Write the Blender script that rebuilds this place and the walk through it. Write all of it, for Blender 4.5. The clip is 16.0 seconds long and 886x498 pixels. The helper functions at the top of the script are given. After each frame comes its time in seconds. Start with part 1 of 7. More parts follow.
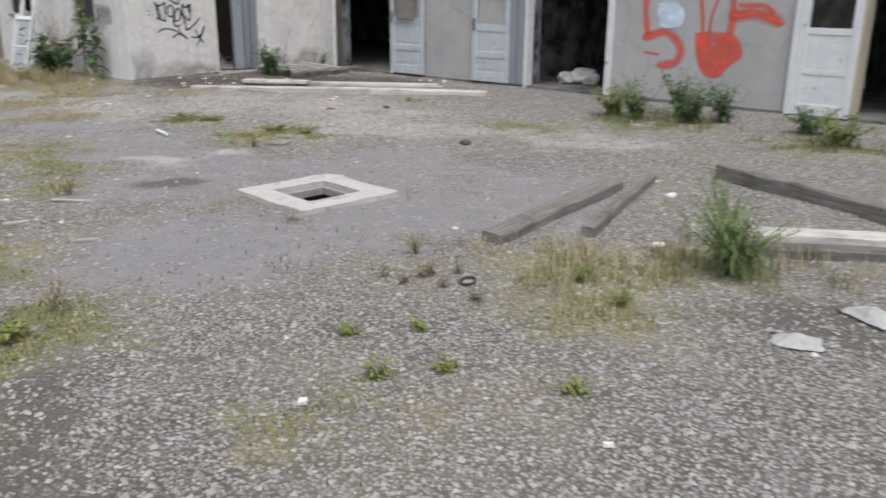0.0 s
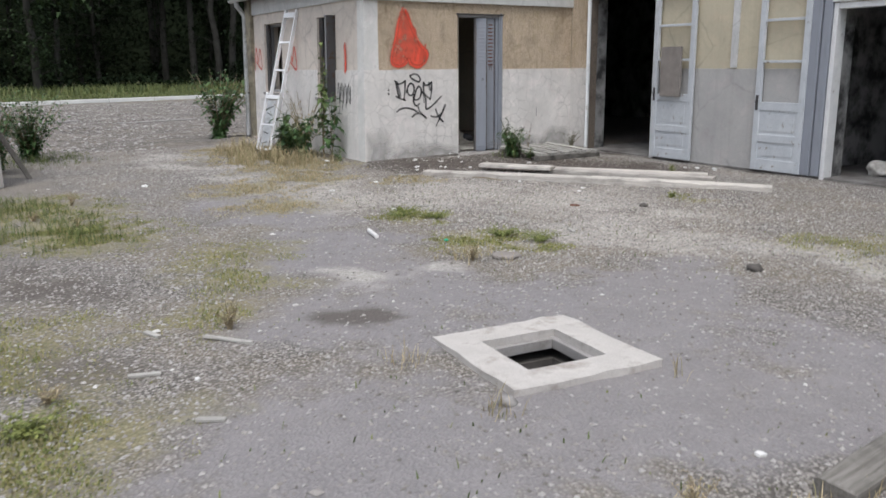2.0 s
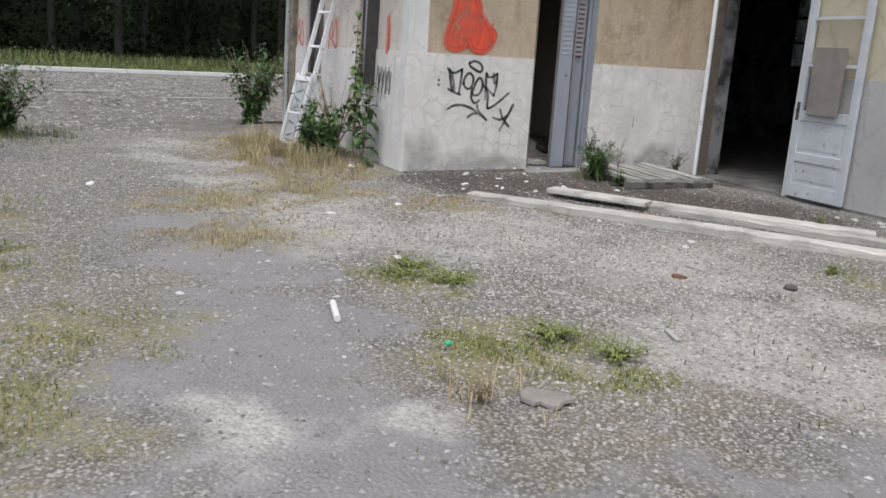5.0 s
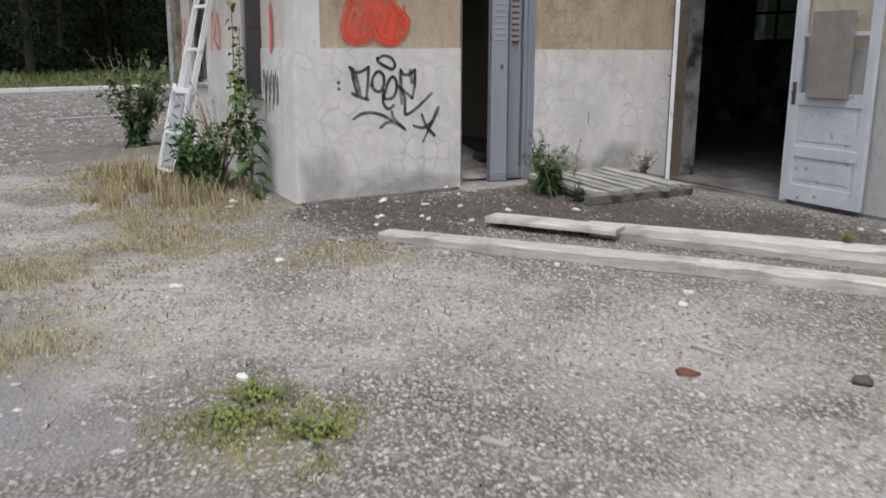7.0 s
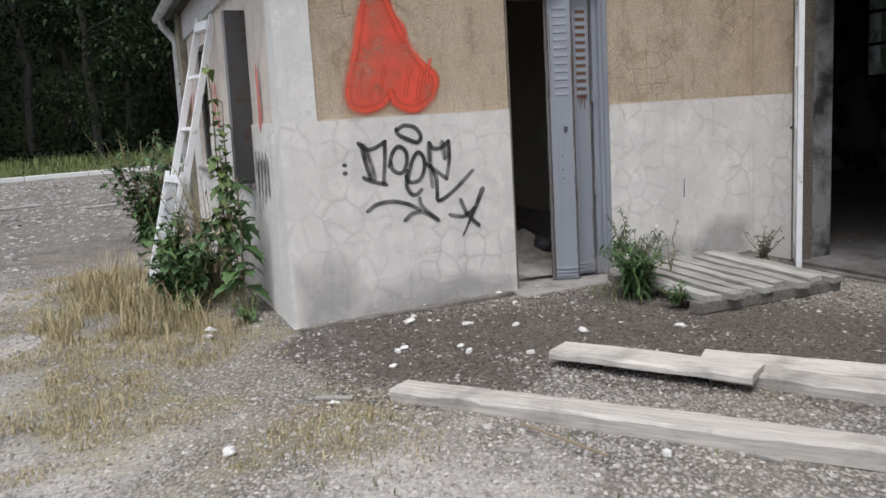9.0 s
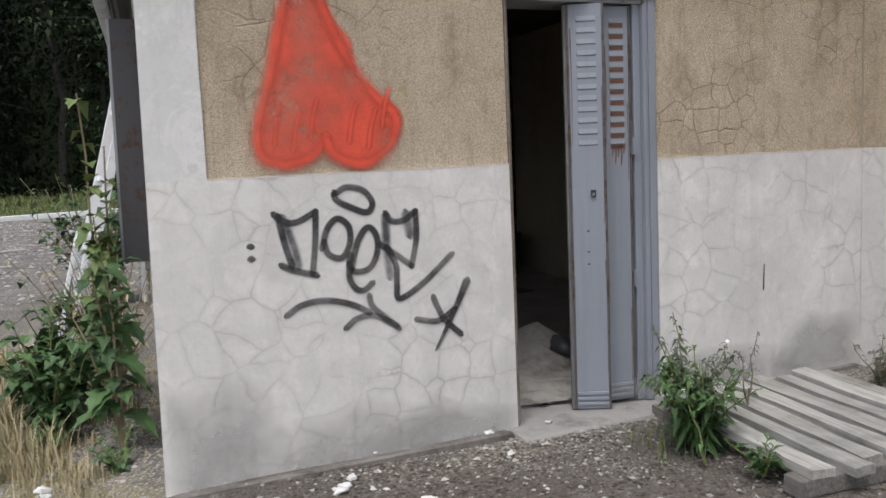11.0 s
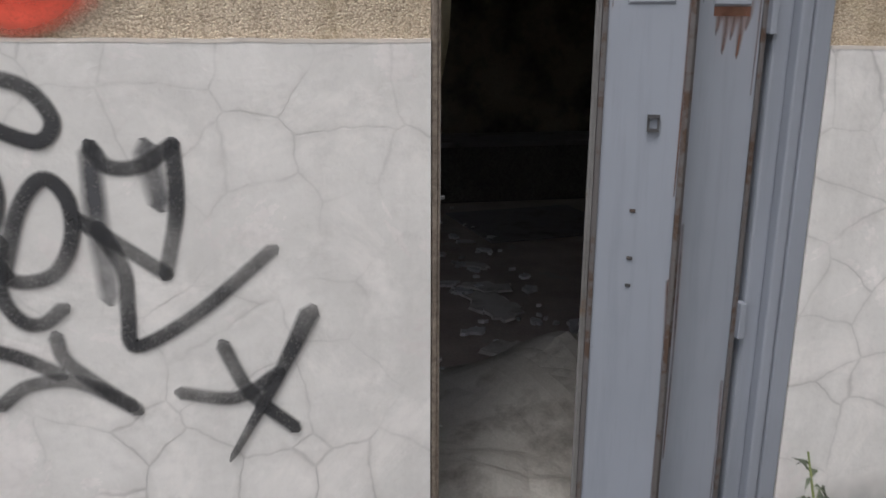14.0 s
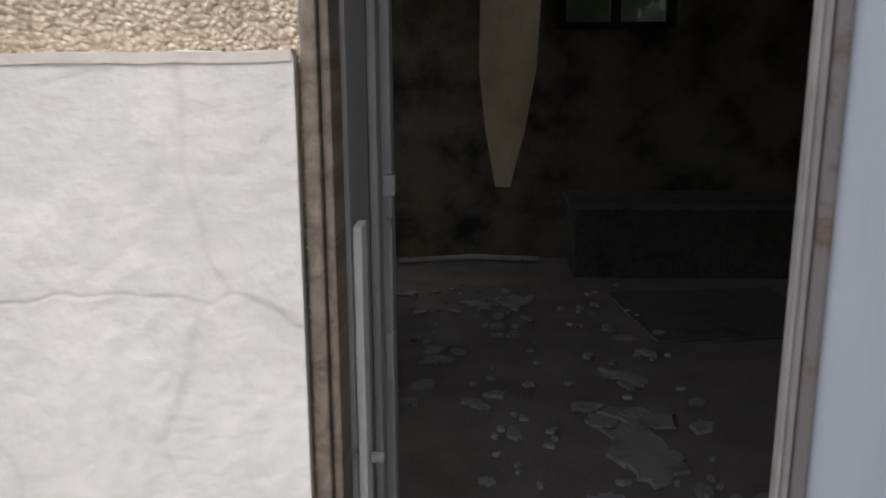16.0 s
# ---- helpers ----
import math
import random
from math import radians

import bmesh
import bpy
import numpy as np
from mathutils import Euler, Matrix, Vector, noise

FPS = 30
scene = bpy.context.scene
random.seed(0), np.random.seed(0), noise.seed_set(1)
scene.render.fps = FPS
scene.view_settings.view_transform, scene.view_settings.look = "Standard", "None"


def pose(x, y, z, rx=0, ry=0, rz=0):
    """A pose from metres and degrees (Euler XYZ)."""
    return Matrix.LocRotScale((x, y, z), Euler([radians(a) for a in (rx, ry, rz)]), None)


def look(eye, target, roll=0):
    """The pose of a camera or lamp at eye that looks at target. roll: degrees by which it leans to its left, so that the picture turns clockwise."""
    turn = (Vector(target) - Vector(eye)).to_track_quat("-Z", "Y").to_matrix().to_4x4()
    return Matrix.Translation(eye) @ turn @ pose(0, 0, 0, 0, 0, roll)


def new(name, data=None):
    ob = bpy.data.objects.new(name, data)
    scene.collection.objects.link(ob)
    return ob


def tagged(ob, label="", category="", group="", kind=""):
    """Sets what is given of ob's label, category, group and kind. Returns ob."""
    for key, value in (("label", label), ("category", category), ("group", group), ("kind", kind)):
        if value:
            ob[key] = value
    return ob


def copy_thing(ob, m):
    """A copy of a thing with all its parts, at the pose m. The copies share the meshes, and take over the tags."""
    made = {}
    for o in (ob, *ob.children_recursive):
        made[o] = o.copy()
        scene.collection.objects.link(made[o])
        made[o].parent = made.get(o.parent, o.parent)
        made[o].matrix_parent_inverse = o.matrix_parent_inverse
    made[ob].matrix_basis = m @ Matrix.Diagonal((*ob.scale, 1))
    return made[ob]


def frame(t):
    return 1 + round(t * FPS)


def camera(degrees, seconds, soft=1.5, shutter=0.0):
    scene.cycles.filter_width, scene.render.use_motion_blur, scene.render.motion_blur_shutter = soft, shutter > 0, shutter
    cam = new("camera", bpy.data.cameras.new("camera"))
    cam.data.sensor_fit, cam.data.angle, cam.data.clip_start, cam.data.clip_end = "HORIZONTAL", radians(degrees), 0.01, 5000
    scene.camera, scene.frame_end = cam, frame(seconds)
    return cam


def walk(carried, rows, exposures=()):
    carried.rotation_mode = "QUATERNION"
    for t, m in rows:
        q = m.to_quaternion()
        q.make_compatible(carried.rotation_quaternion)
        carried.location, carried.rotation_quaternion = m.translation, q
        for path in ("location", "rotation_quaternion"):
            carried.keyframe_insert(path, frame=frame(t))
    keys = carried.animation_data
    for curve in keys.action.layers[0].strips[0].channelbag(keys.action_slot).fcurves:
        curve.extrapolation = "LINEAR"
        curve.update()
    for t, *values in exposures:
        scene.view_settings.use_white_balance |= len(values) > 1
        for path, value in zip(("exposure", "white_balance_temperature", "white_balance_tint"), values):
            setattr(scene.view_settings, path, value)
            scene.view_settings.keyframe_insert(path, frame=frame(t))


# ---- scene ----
cam = camera(56.8, 16.0, soft=1.5, shutter=0.25)
METRES, EYE, TILT, LEAN, TURN = 15.2, 1.429, -1.1, 0.0, 38.5
EXPO = 0.45
START = (12.269, -7.382)
ROWS = [
    (0.0, 0.0, 0.0, 0.0, 0.14, -16.43, -0.49),
    (0.5, 0.001, 0.0287, 0.0003, 10.36, -17.28, 0.67),
    (1.0, -0.0059, 0.0635, 0.0013, 13.53, -16.08, 0.22),
    (1.5, -0.0076, 0.0969, 0.0035, 18.5, -13.0, 1.21),
    (2.0, -0.014, 0.1264, 0.0045, 17.37, -11.76, 0.17),
    (2.5, -0.0222, 0.1591, 0.0048, 17.53, -9.17, -4.84),
    (3.0, -0.0269, 0.1936, 0.0056, 19.79, -9.07, -1.85),
    (5.5, -0.059, 0.3593, -0.0014, 25.15, -13.6, -3.51),
    (6.0, -0.0669, 0.3935, -0.0019, 22.74, -16.82, -1.38),
    (6.5, -0.0772, 0.4285, 0.0004, 18.73, -14.0, -1.43),
    (7.0, -0.0846, 0.4643, 0.0024, 20.47, -12.51, -0.35),
    (7.5, -0.0973, 0.4971, 0.0053, 22.38, -7.08, -0.82),
    (8.0, -0.1081, 0.5275, 0.0057, 23.79, -10.52, 2.36),
    (8.5, -0.1127, 0.5614, 0.0063, 24.51, -9.55, 2.79),
    (11.0, -0.1519, 0.7227, 0.0137, 28.49, -5.65, 2.04),
    (11.5, -0.1501, 0.7505, 0.0144, 29.21, -5.95, 0.66),
    (12.0, -0.152, 0.7824, 0.0123, 30.9, -12.02, 1.33),
    (12.5, -0.1594, 0.8119, 0.0096, 31.4, -12.94, -0.91),
    (13.0, -0.1599, 0.8432, 0.0097, 34.75, -14.92, -0.54),
    (13.5, -0.1701, 0.8609, 0.0104, 38.93, -13.0, 0.16),
    (14.0, -0.1882, 0.8851, 0.0144, 40.22, -14.42, -1.04),
    (14.5, -0.1949, 0.899, 0.0153, 44.51, -12.43, 0.82),
    (15.0, -0.2019, 0.9174, 0.014, 48.67, -11.32, -0.27),
    (15.5, -0.2126, 0.9353, 0.0125, 49.98, -10.8, 1.03),
    (16.0, -0.2266, 0.952, 0.0133, 54.01, -11.91, -0.7),
]
walk(cam, [(t, pose(START[0], START[1], EYE, TILT, LEAN, TURN) @ pose(METRES * x, METRES * y, METRES * z, 90 + pitch, roll, yaw)) for t, x, y, z, yaw, pitch, roll in ROWS],
     exposures=((0.0, EXPO, 6150, 10), (3.2, EXPO, 6150, 10), (5.5, EXPO, 6150, 10), (6.0, EXPO - 0.16, 6150, 10), (6.5, EXPO - 0.2, 6150, 10), (7.5, EXPO, 6150, 10), (11.0, EXPO + 0.04, 6150, 10), (12.0, EXPO - 0.08, 6150, 10),
                (13.5, EXPO - 0.12, 6150, 10), (14.5, EXPO + 0.10, 6250, 11), (15.4, EXPO + 0.14, 6220, 11), (16.0, EXPO + 0.36, 6200, 11)))

# ---- light: overcast sky with a weak, wide sun ----
world = bpy.data.worlds.new("overcast_sky")
scene.world = world
world.use_nodes = True
sky = world.node_tree.nodes.new("ShaderNodeTexSky")
sky.sky_type, sky.sun_disc = "NISHITA", False
sky.sun_elevation, sky.sun_rotation = radians(66), radians(127)
sky.air_density, sky.dust_density, sky.ozone_density = 1.0, 3.5, 1.0
soft_sky = world.node_tree.nodes.new("ShaderNodeHueSaturation")
soft_sky.inputs["Saturation"].default_value = 0.35
world.node_tree.links.new(sky.outputs[0], soft_sky.inputs["Color"])
world.node_tree.links.new(soft_sky.outputs[0], world.node_tree.nodes["Background"].inputs["Color"])
world.node_tree.nodes["Background"].inputs["Strength"].default_value = 0.15
sun = new("sun", bpy.data.lights.new("sun", "SUN"))
sun.data.energy, sun.data.angle, sun.data.color = 1.3, radians(25), (1.0, 0.96, 0.9)
sun.matrix_world = look((6.0, -4.6, 17.5), (0, 0, 0))

# ---- materials ----
def node(nt, kind, **values):
    n = nt.nodes.new(kind)
    for key, value in values.items():
        n.inputs[key.replace("_", " ")].default_value = value
    return n


def coords(nt, kind="Object"):
    return nt.nodes.new("ShaderNodeTexCoord").outputs[kind]


def noise_tex(nt, co, scale, detail=4.0, rough=0.55, distortion=0.0):
    n = node(nt, "ShaderNodeTexNoise", Scale=scale, Detail=detail, Roughness=rough, Distortion=distortion)
    nt.links.new(co, n.inputs["Vector"])
    return n.outputs["Fac"]


def ramp(nt, fac, a, b, ca=(0, 0, 0, 1), cb=(1, 1, 1, 1)):
    r = nt.nodes.new("ShaderNodeValToRGB")
    r.color_ramp.elements[0].position, r.color_ramp.elements[1].position = a, b
    r.color_ramp.elements[0].color, r.color_ramp.elements[1].color = ca, cb
    nt.links.new(fac, r.inputs["Fac"])
    return r.outputs["Color"]


def mix(nt, fac, a, b, blend="MIX"):
    m = nt.nodes.new("ShaderNodeMix")
    m.data_type, m.blend_type = "RGBA", blend
    for sock, v in ((m.inputs[0], fac), (m.inputs[6], a), (m.inputs[7], b)):
        if isinstance(v, (int, float)):
            sock.default_value = v
        elif isinstance(v, tuple):
            sock.default_value = v if len(v) == 4 else (*v, 1)
        else:
            nt.links.new(v, sock)
    return m.outputs[2]


def math_node(nt, op, a, b=0.5, clamp=False):
    m = nt.nodes.new("ShaderNodeMath")
    m.operation, m.use_clamp = op, clamp
    for sock, v in ((m.inputs[0], a), (m.inputs[1], b)):
        if isinstance(v, (int, float)):
            sock.default_value = v
        else:
            nt.links.new(v, sock)
    return m.outputs[0]


def bump(nt, height, strength, distance=0.01, normal=None):
    b = node(nt, "ShaderNodeBump", Strength=strength, Distance=distance)
    nt.links.new(height, b.inputs["Height"])
    if normal is not None:
        nt.links.new(normal, b.inputs["Normal"])
    return b.outputs["Normal"]


def blank(name):
    m = bpy.data.materials.new(name)
    m.use_nodes = True
    nt = m.node_tree
    return m, nt, nt.nodes["Principled BSDF"]


def stretched(nt, sx, sy, sz, kind="Object"):
    mp = nt.nodes.new("ShaderNodeMapping")
    mp.inputs["Scale"].default_value = (sx, sy, sz)
    nt.links.new(coords(nt, kind), mp.inputs["Vector"])
    return mp.outputs[0]


def island(nt):
    return nt.nodes.new("ShaderNodeNewGeometry").outputs["Random Per Island"]


def surface(name, c1, c2, scale=6.0, rough=0.8, grain=80.0, bump_strength=0.3, dirt=None, dirt_scale=2.0, dirt_at=(0.5, 0.75), metal=0.0, streak=None, vary=0.0):
    """A two-scale surface: large patches from c1 to c2, fine grain and relief, and stains of the colour dirt."""
    m, nt, bsdf = blank(name)
    co = coords(nt)
    big, fine = noise_tex(nt, co, scale), noise_tex(nt, co, grain, 3.0)
    col = mix(nt, ramp(nt, big, 0.3, 0.7), c1, c2)
    col = mix(nt, 0.35, col, mix(nt, fine, tuple(v * 0.6 for v in c1), tuple(min(1, v * 1.3) for v in c2)))
    if dirt:
        where = noise_tex(nt, stretched(nt, *streak) if streak else co, dirt_scale, 6.0, 0.65)
        col = mix(nt, ramp(nt, where, *dirt_at), col, dirt)
    if vary:
        hsv = nt.nodes.new("ShaderNodeHueSaturation")
        info = nt.nodes.new("ShaderNodeObjectInfo")
        nt.links.new(math_node(nt, "ADD", math_node(nt, "MULTIPLY", info.outputs["Random"], vary), 1 - vary / 2), hsv.inputs["Value"])
        nt.links.new(col, hsv.inputs["Color"])
        col = hsv.outputs["Color"]
    nt.links.new(col, bsdf.inputs["Base Color"])
    bsdf.inputs["Roughness"].default_value, bsdf.inputs["Metallic"].default_value = rough, metal
    nt.links.new(bump(nt, fine, bump_strength, 0.004), bsdf.inputs["Normal"])
    return m


def pieces_material(name, colours, rough=0.85, grain=60.0, strength=0.3):
    """Loose pieces in one mesh: each island takes its own shade between the colours."""
    m, nt, bsdf = blank(name)
    r = nt.nodes.new("ShaderNodeValToRGB")
    el = r.color_ramp.elements
    while len(el) < len(colours):
        el.new(0.5)
    for i, c in enumerate(colours):
        el[i].position, el[i].color = i / (len(colours) - 1), (*c, 1)
    nt.links.new(island(nt), r.inputs["Fac"])
    fine = noise_tex(nt, coords(nt), grain)
    col = mix(nt, 0.4, r.outputs["Color"], mix(nt, fine, (0.4, 0.4, 0.4), (1.5, 1.5, 1.5)), "MULTIPLY")
    nt.links.new(col, bsdf.inputs["Base Color"])
    bsdf.inputs["Roughness"].default_value = rough
    if strength:
        nt.links.new(bump(nt, fine, strength, 0.004), bsdf.inputs["Normal"])
    return m


def plaster_material(name, light, grey, crack_scale=6.2, crack_amount=0.42, halo_amount=0.34):
    """Painted render: stains, runs and a web of map cracks with worn edges."""
    m, nt, bsdf = blank(name)
    co = coords(nt)
    warp = node(nt, "ShaderNodeTexNoise", Scale=3.0, Detail=4.0)
    nt.links.new(co, warp.inputs["Vector"])
    bent = mix(nt, 0.13, co, warp.outputs["Color"])
    vor = node(nt, "ShaderNodeTexVoronoi", Scale=crack_scale, Randomness=1.0)
    vor.feature = "DISTANCE_TO_EDGE"
    nt.links.new(bent, vor.inputs["Vector"])
    wide = mix(nt, ramp(nt, noise_tex(nt, co, 11.0, 4.0, 0.7), 0.3, 0.7), (0.45, 0.45, 0.45), (2.2, 2.2, 2.2))
    reach = math_node(nt, "DIVIDE", vor.outputs["Distance"], wide)
    line = ramp(nt, reach, 0.0, 0.016, (1, 1, 1, 1), (0, 0, 0, 1))
    soft = ramp(nt, reach, 0.0, 0.085, (1, 1, 1, 1), (0, 0, 0, 1))
    where = ramp(nt, noise_tex(nt, co, 1.6, 4.0, 0.65), 0.40, 0.60)
    crack = math_node(nt, "MULTIPLY", line, where)
    halo = math_node(nt, "MULTIPLY", soft, where)
    big = noise_tex(nt, co, 1.7, 6.0, 0.62)
    runs = noise_tex(nt, stretched(nt, 7.0, 7.0, 0.55), 1.0, 5.0, 0.6)
    fine = noise_tex(nt, co, 55.0, 5.0)
    col = mix(nt, ramp(nt, big, 0.34, 0.62), grey, light)
    col = mix(nt, math_node(nt, "MULTIPLY", ramp(nt, noise_tex(nt, co, 1.0, 7.0, 0.7), 0.47, 0.66), 0.55), col, tuple(v * 0.74 for v in grey))
    col = mix(nt, math_node(nt, "MULTIPLY", ramp(nt, runs, 0.5, 0.72), 0.4), col, tuple(v * 0.62 for v in grey))
    col = mix(nt, math_node(nt, "MULTIPLY", ramp(nt, noise_tex(nt, co, 9.0, 5.0, 0.7), 0.62, 0.7), 0.35), col, tuple(v * 0.5 for v in grey))
    col = mix(nt, 0.25, col, mix(nt, fine, tuple(v * 0.7 for v in grey), light))
    tint = noise_tex(nt, co, 3.1, 6.0, 0.7, 0.6)
    col = mix(nt, math_node(nt, "MULTIPLY", ramp(nt, tint, 0.54, 0.64), 0.5), col, (light[0] * 1.08, light[1] * 1.05, light[2] * 1.04))
    col = mix(nt, math_node(nt, "MULTIPLY", ramp(nt, tint, 0.44, 0.34), 0.45), col, (grey[0] * 0.98, grey[1] * 1.03, grey[2] * 1.02))
    col = mix(nt, math_node(nt, "MULTIPLY", halo, halo_amount), col, tuple(v * 0.68 for v in grey))
    col = mix(nt, math_node(nt, "MULTIPLY", ramp(nt, noise_tex(nt, co, 17.0, 6.0, 0.75), 0.5, 0.72), 0.28), col, tuple(v * 0.72 for v in grey))
    col = mix(nt, math_node(nt, "MULTIPLY", ramp(nt, noise_tex(nt, co, 4.2, 5.0, 0.7), 0.55, 0.75), 0.3), col, tuple(min(1, v * 1.1) for v in light))
    col = mix(nt, math_node(nt, "MULTIPLY", crack, crack_amount), col, tuple(v * 0.42 for v in grey))
    nt.links.new(col, bsdf.inputs["Base Color"])
    bsdf.inputs["Roughness"].default_value = 0.88
    height = math_node(nt, "SUBTRACT", math_node(nt, "MULTIPLY", fine, 0.5), math_node(nt, "MULTIPLY", crack, 0.16))
    height = math_node(nt, "ADD", height, math_node(nt, "MULTIPLY", noise_tex(nt, co, 7.0, 4.0), 0.8))
    nt.links.new(bump(nt, height, 0.6, 0.007), bsdf.inputs["Normal"])
    return m


def roughcast_material(name, c1, c2, dark):
    """Pebble-dashed stucco: small stones in relief, browned in patches, with a few cracks."""
    m, nt, bsdf = blank(name)
    co = coords(nt)
    vor = node(nt, "ShaderNodeTexVoronoi", Scale=235.0)
    wob = node(nt, "ShaderNodeTexNoise", Scale=60.0)
    nt.links.new(co, wob.inputs["Vector"])
    nt.links.new(mix(nt, 0.006, co, wob.outputs["Color"]), vor.inputs["Vector"])
    vor2 = node(nt, "ShaderNodeTexVoronoi", Scale=8.5)
    vor2.feature = "DISTANCE_TO_EDGE"
    nt.links.new(mix(nt, 0.10, co, noise_tex(nt, co, 4.0, 3.0)), vor2.inputs["Vector"])
    crack = math_node(nt, "MULTIPLY", ramp(nt, vor2.outputs["Distance"], 0.0, 0.035, (1, 1, 1, 1), (0, 0, 0, 1)), ramp(nt, noise_tex(nt, co, 1.1), 0.46, 0.58))
    runs = noise_tex(nt, stretched(nt, 14.0, 14.0, 2.2), 1.0, 6.0, 0.7)
    big = noise_tex(nt, co, 2.0, 6.0, 0.65)
    col = mix(nt, ramp(nt, big, 0.32, 0.68), c1, c2)
    grit = nt.nodes.new("ShaderNodeSeparateColor")
    nt.links.new(vor.outputs["Color"], grit.inputs[0])
    col = mix(nt, math_node(nt, "MULTIPLY", ramp(nt, grit.outputs[0], 0.55, 1.0), 0.36), col, tuple(min(1.0, v * 1.45) for v in c2))
    col = mix(nt, math_node(nt, "MULTIPLY", ramp(nt, grit.outputs[1], 0.6, 1.0), 0.55), col, dark)
    col = mix(nt, math_node(nt, "MULTIPLY", ramp(nt, noise_tex(nt, co, 5.0, 6.0, 0.7), 0.52, 0.66), 0.30), col, (0.40, 0.33, 0.13))
    col = mix(nt, math_node(nt, "MULTIPLY", ramp(nt, noise_tex(nt, co, 3.0, 6.0, 0.7), 0.50, 0.66), 0.38), col, dark)
    col = mix(nt, math_node(nt, "MULTIPLY", ramp(nt, vor.outputs["Distance"], 0.35, 0.8), 0.45), col, dark)
    col = mix(nt, math_node(nt, "MULTIPLY", ramp(nt, runs, 0.52, 0.7), 0.36), col, dark)
    col = mix(nt, math_node(nt, "MULTIPLY", crack, 0.55), col, tuple(v * 0.8 for v in dark))
    nt.links.new(col, bsdf.inputs["Base Color"])
    bsdf.inputs["Roughness"].default_value = 0.92
    h = math_node(nt, "SUBTRACT", math_node(nt, "MULTIPLY", vor.outputs["Distance"], -1.0), math_node(nt, "MULTIPLY", crack, 1.5))
    nt.links.new(bump(nt, math_node(nt, "ADD", h, math_node(nt, "MULTIPLY", noise_tex(nt, co, 210.0, 4.0, 0.7), 1.3)), 0.65, 0.010), bsdf.inputs["Normal"])
    return m


def ground_material():
    """Trodden yard: gravel, fine lilac-grey dirt, pale lime, moss and leaf mould by the painted layout, all broken up by noise."""
    m, nt, bsdf = blank("yard_ground")
    co = coords(nt)
    att = nt.nodes.new("ShaderNodeAttribute")
    att.attribute_name = "soil"
    sep = nt.nodes.new("ShaderNodeSeparateColor")
    nt.links.new(att.outputs["Color"], sep.inputs[0])
    mossy, dirt, pale, mould = sep.outputs[0], sep.outputs[1], sep.outputs[2], att.outputs["Alpha"]
    vor = node(nt, "ShaderNodeTexVoronoi", Scale=56.0)
    nt.links.new(co, vor.inputs["Vector"])
    grey = nt.nodes.new("ShaderNodeSeparateColor")
    nt.links.new(vor.outputs["Color"], grey.inputs[0])
    mid, fine, big = noise_tex(nt, co, 5.0, 6.0, 0.7), noise_tex(nt, co, 130.0, 3.0), noise_tex(nt, co, 0.9, 5.0, 0.6)
    stones = mix(nt, grey.outputs[0], (0.16, 0.145, 0.13), (0.41, 0.38, 0.345))
    # shade in the gaps between stones, put into the colour
    stones = mix(nt, ramp(nt, vor.outputs["Distance"], 0.3, 0.62), stones, (0.085, 0.076, 0.066))
    fines = mix(nt, fine, (0.15, 0.138, 0.134), (0.28, 0.262, 0.255))
    col = mix(nt, ramp(nt, mid, 0.45, 0.7), stones, mix(nt, 0.4, stones, fines))
    col = mix(nt, math_node(nt, "MULTIPLY", ramp(nt, big, 0.42, 0.64), 0.35), col, (0.24, 0.20, 0.135))

    ragged = noise_tex(nt, co, 2.6, 9.0, 0.72)

    def patch(amount, lo=0.35, hi=0.6, grainy=0.55):
        broken = math_node(nt, "ADD", amount, math_node(nt, "MULTIPLY", math_node(nt, "SUBTRACT", ragged, 0.5), grainy * 4))
        return math_node(nt, "MULTIPLY", ramp(nt, broken, lo, hi), ramp(nt, amount, 0.02, 0.3))
    col = mix(nt, math_node(nt, "MULTIPLY", patch(dirt, 0.3, 0.75), 0.85), col, mix(nt, mid, (0.17, 0.158, 0.16), (0.27, 0.255, 0.257)))
    col = mix(nt, math_node(nt, "MULTIPLY", patch(pale, 0.4, 1.15), 0.72), col, mix(nt, grey.outputs[1], (0.31, 0.285, 0.255), (0.51, 0.48, 0.44)))
    col = mix(nt, math_node(nt, "MULTIPLY", patch(mould, 0.15, 0.9, 0.75), 0.85), col, mix(nt, fine, (0.045, 0.038, 0.032), (0.13, 0.11, 0.094)))
    col = mix(nt, math_node(nt, "MULTIPLY", patch(mossy, 0.35, 1.0, 0.75), 0.7), col, mix(nt, grey.outputs[2], (0.13, 0.125, 0.05), (0.27, 0.235, 0.12)))
    nt.links.new(col, bsdf.inputs["Base Color"])
    bsdf.inputs["Roughness"].default_value = 0.95
    h = math_node(nt, "ADD", math_node(nt, "MULTIPLY", vor.outputs["Distance"], -1.0), math_node(nt, "MULTIPLY", mid, 1.2))
    nt.links.new(bump(nt, h, 0.55, 0.02), bsdf.inputs["Normal"])
    return m


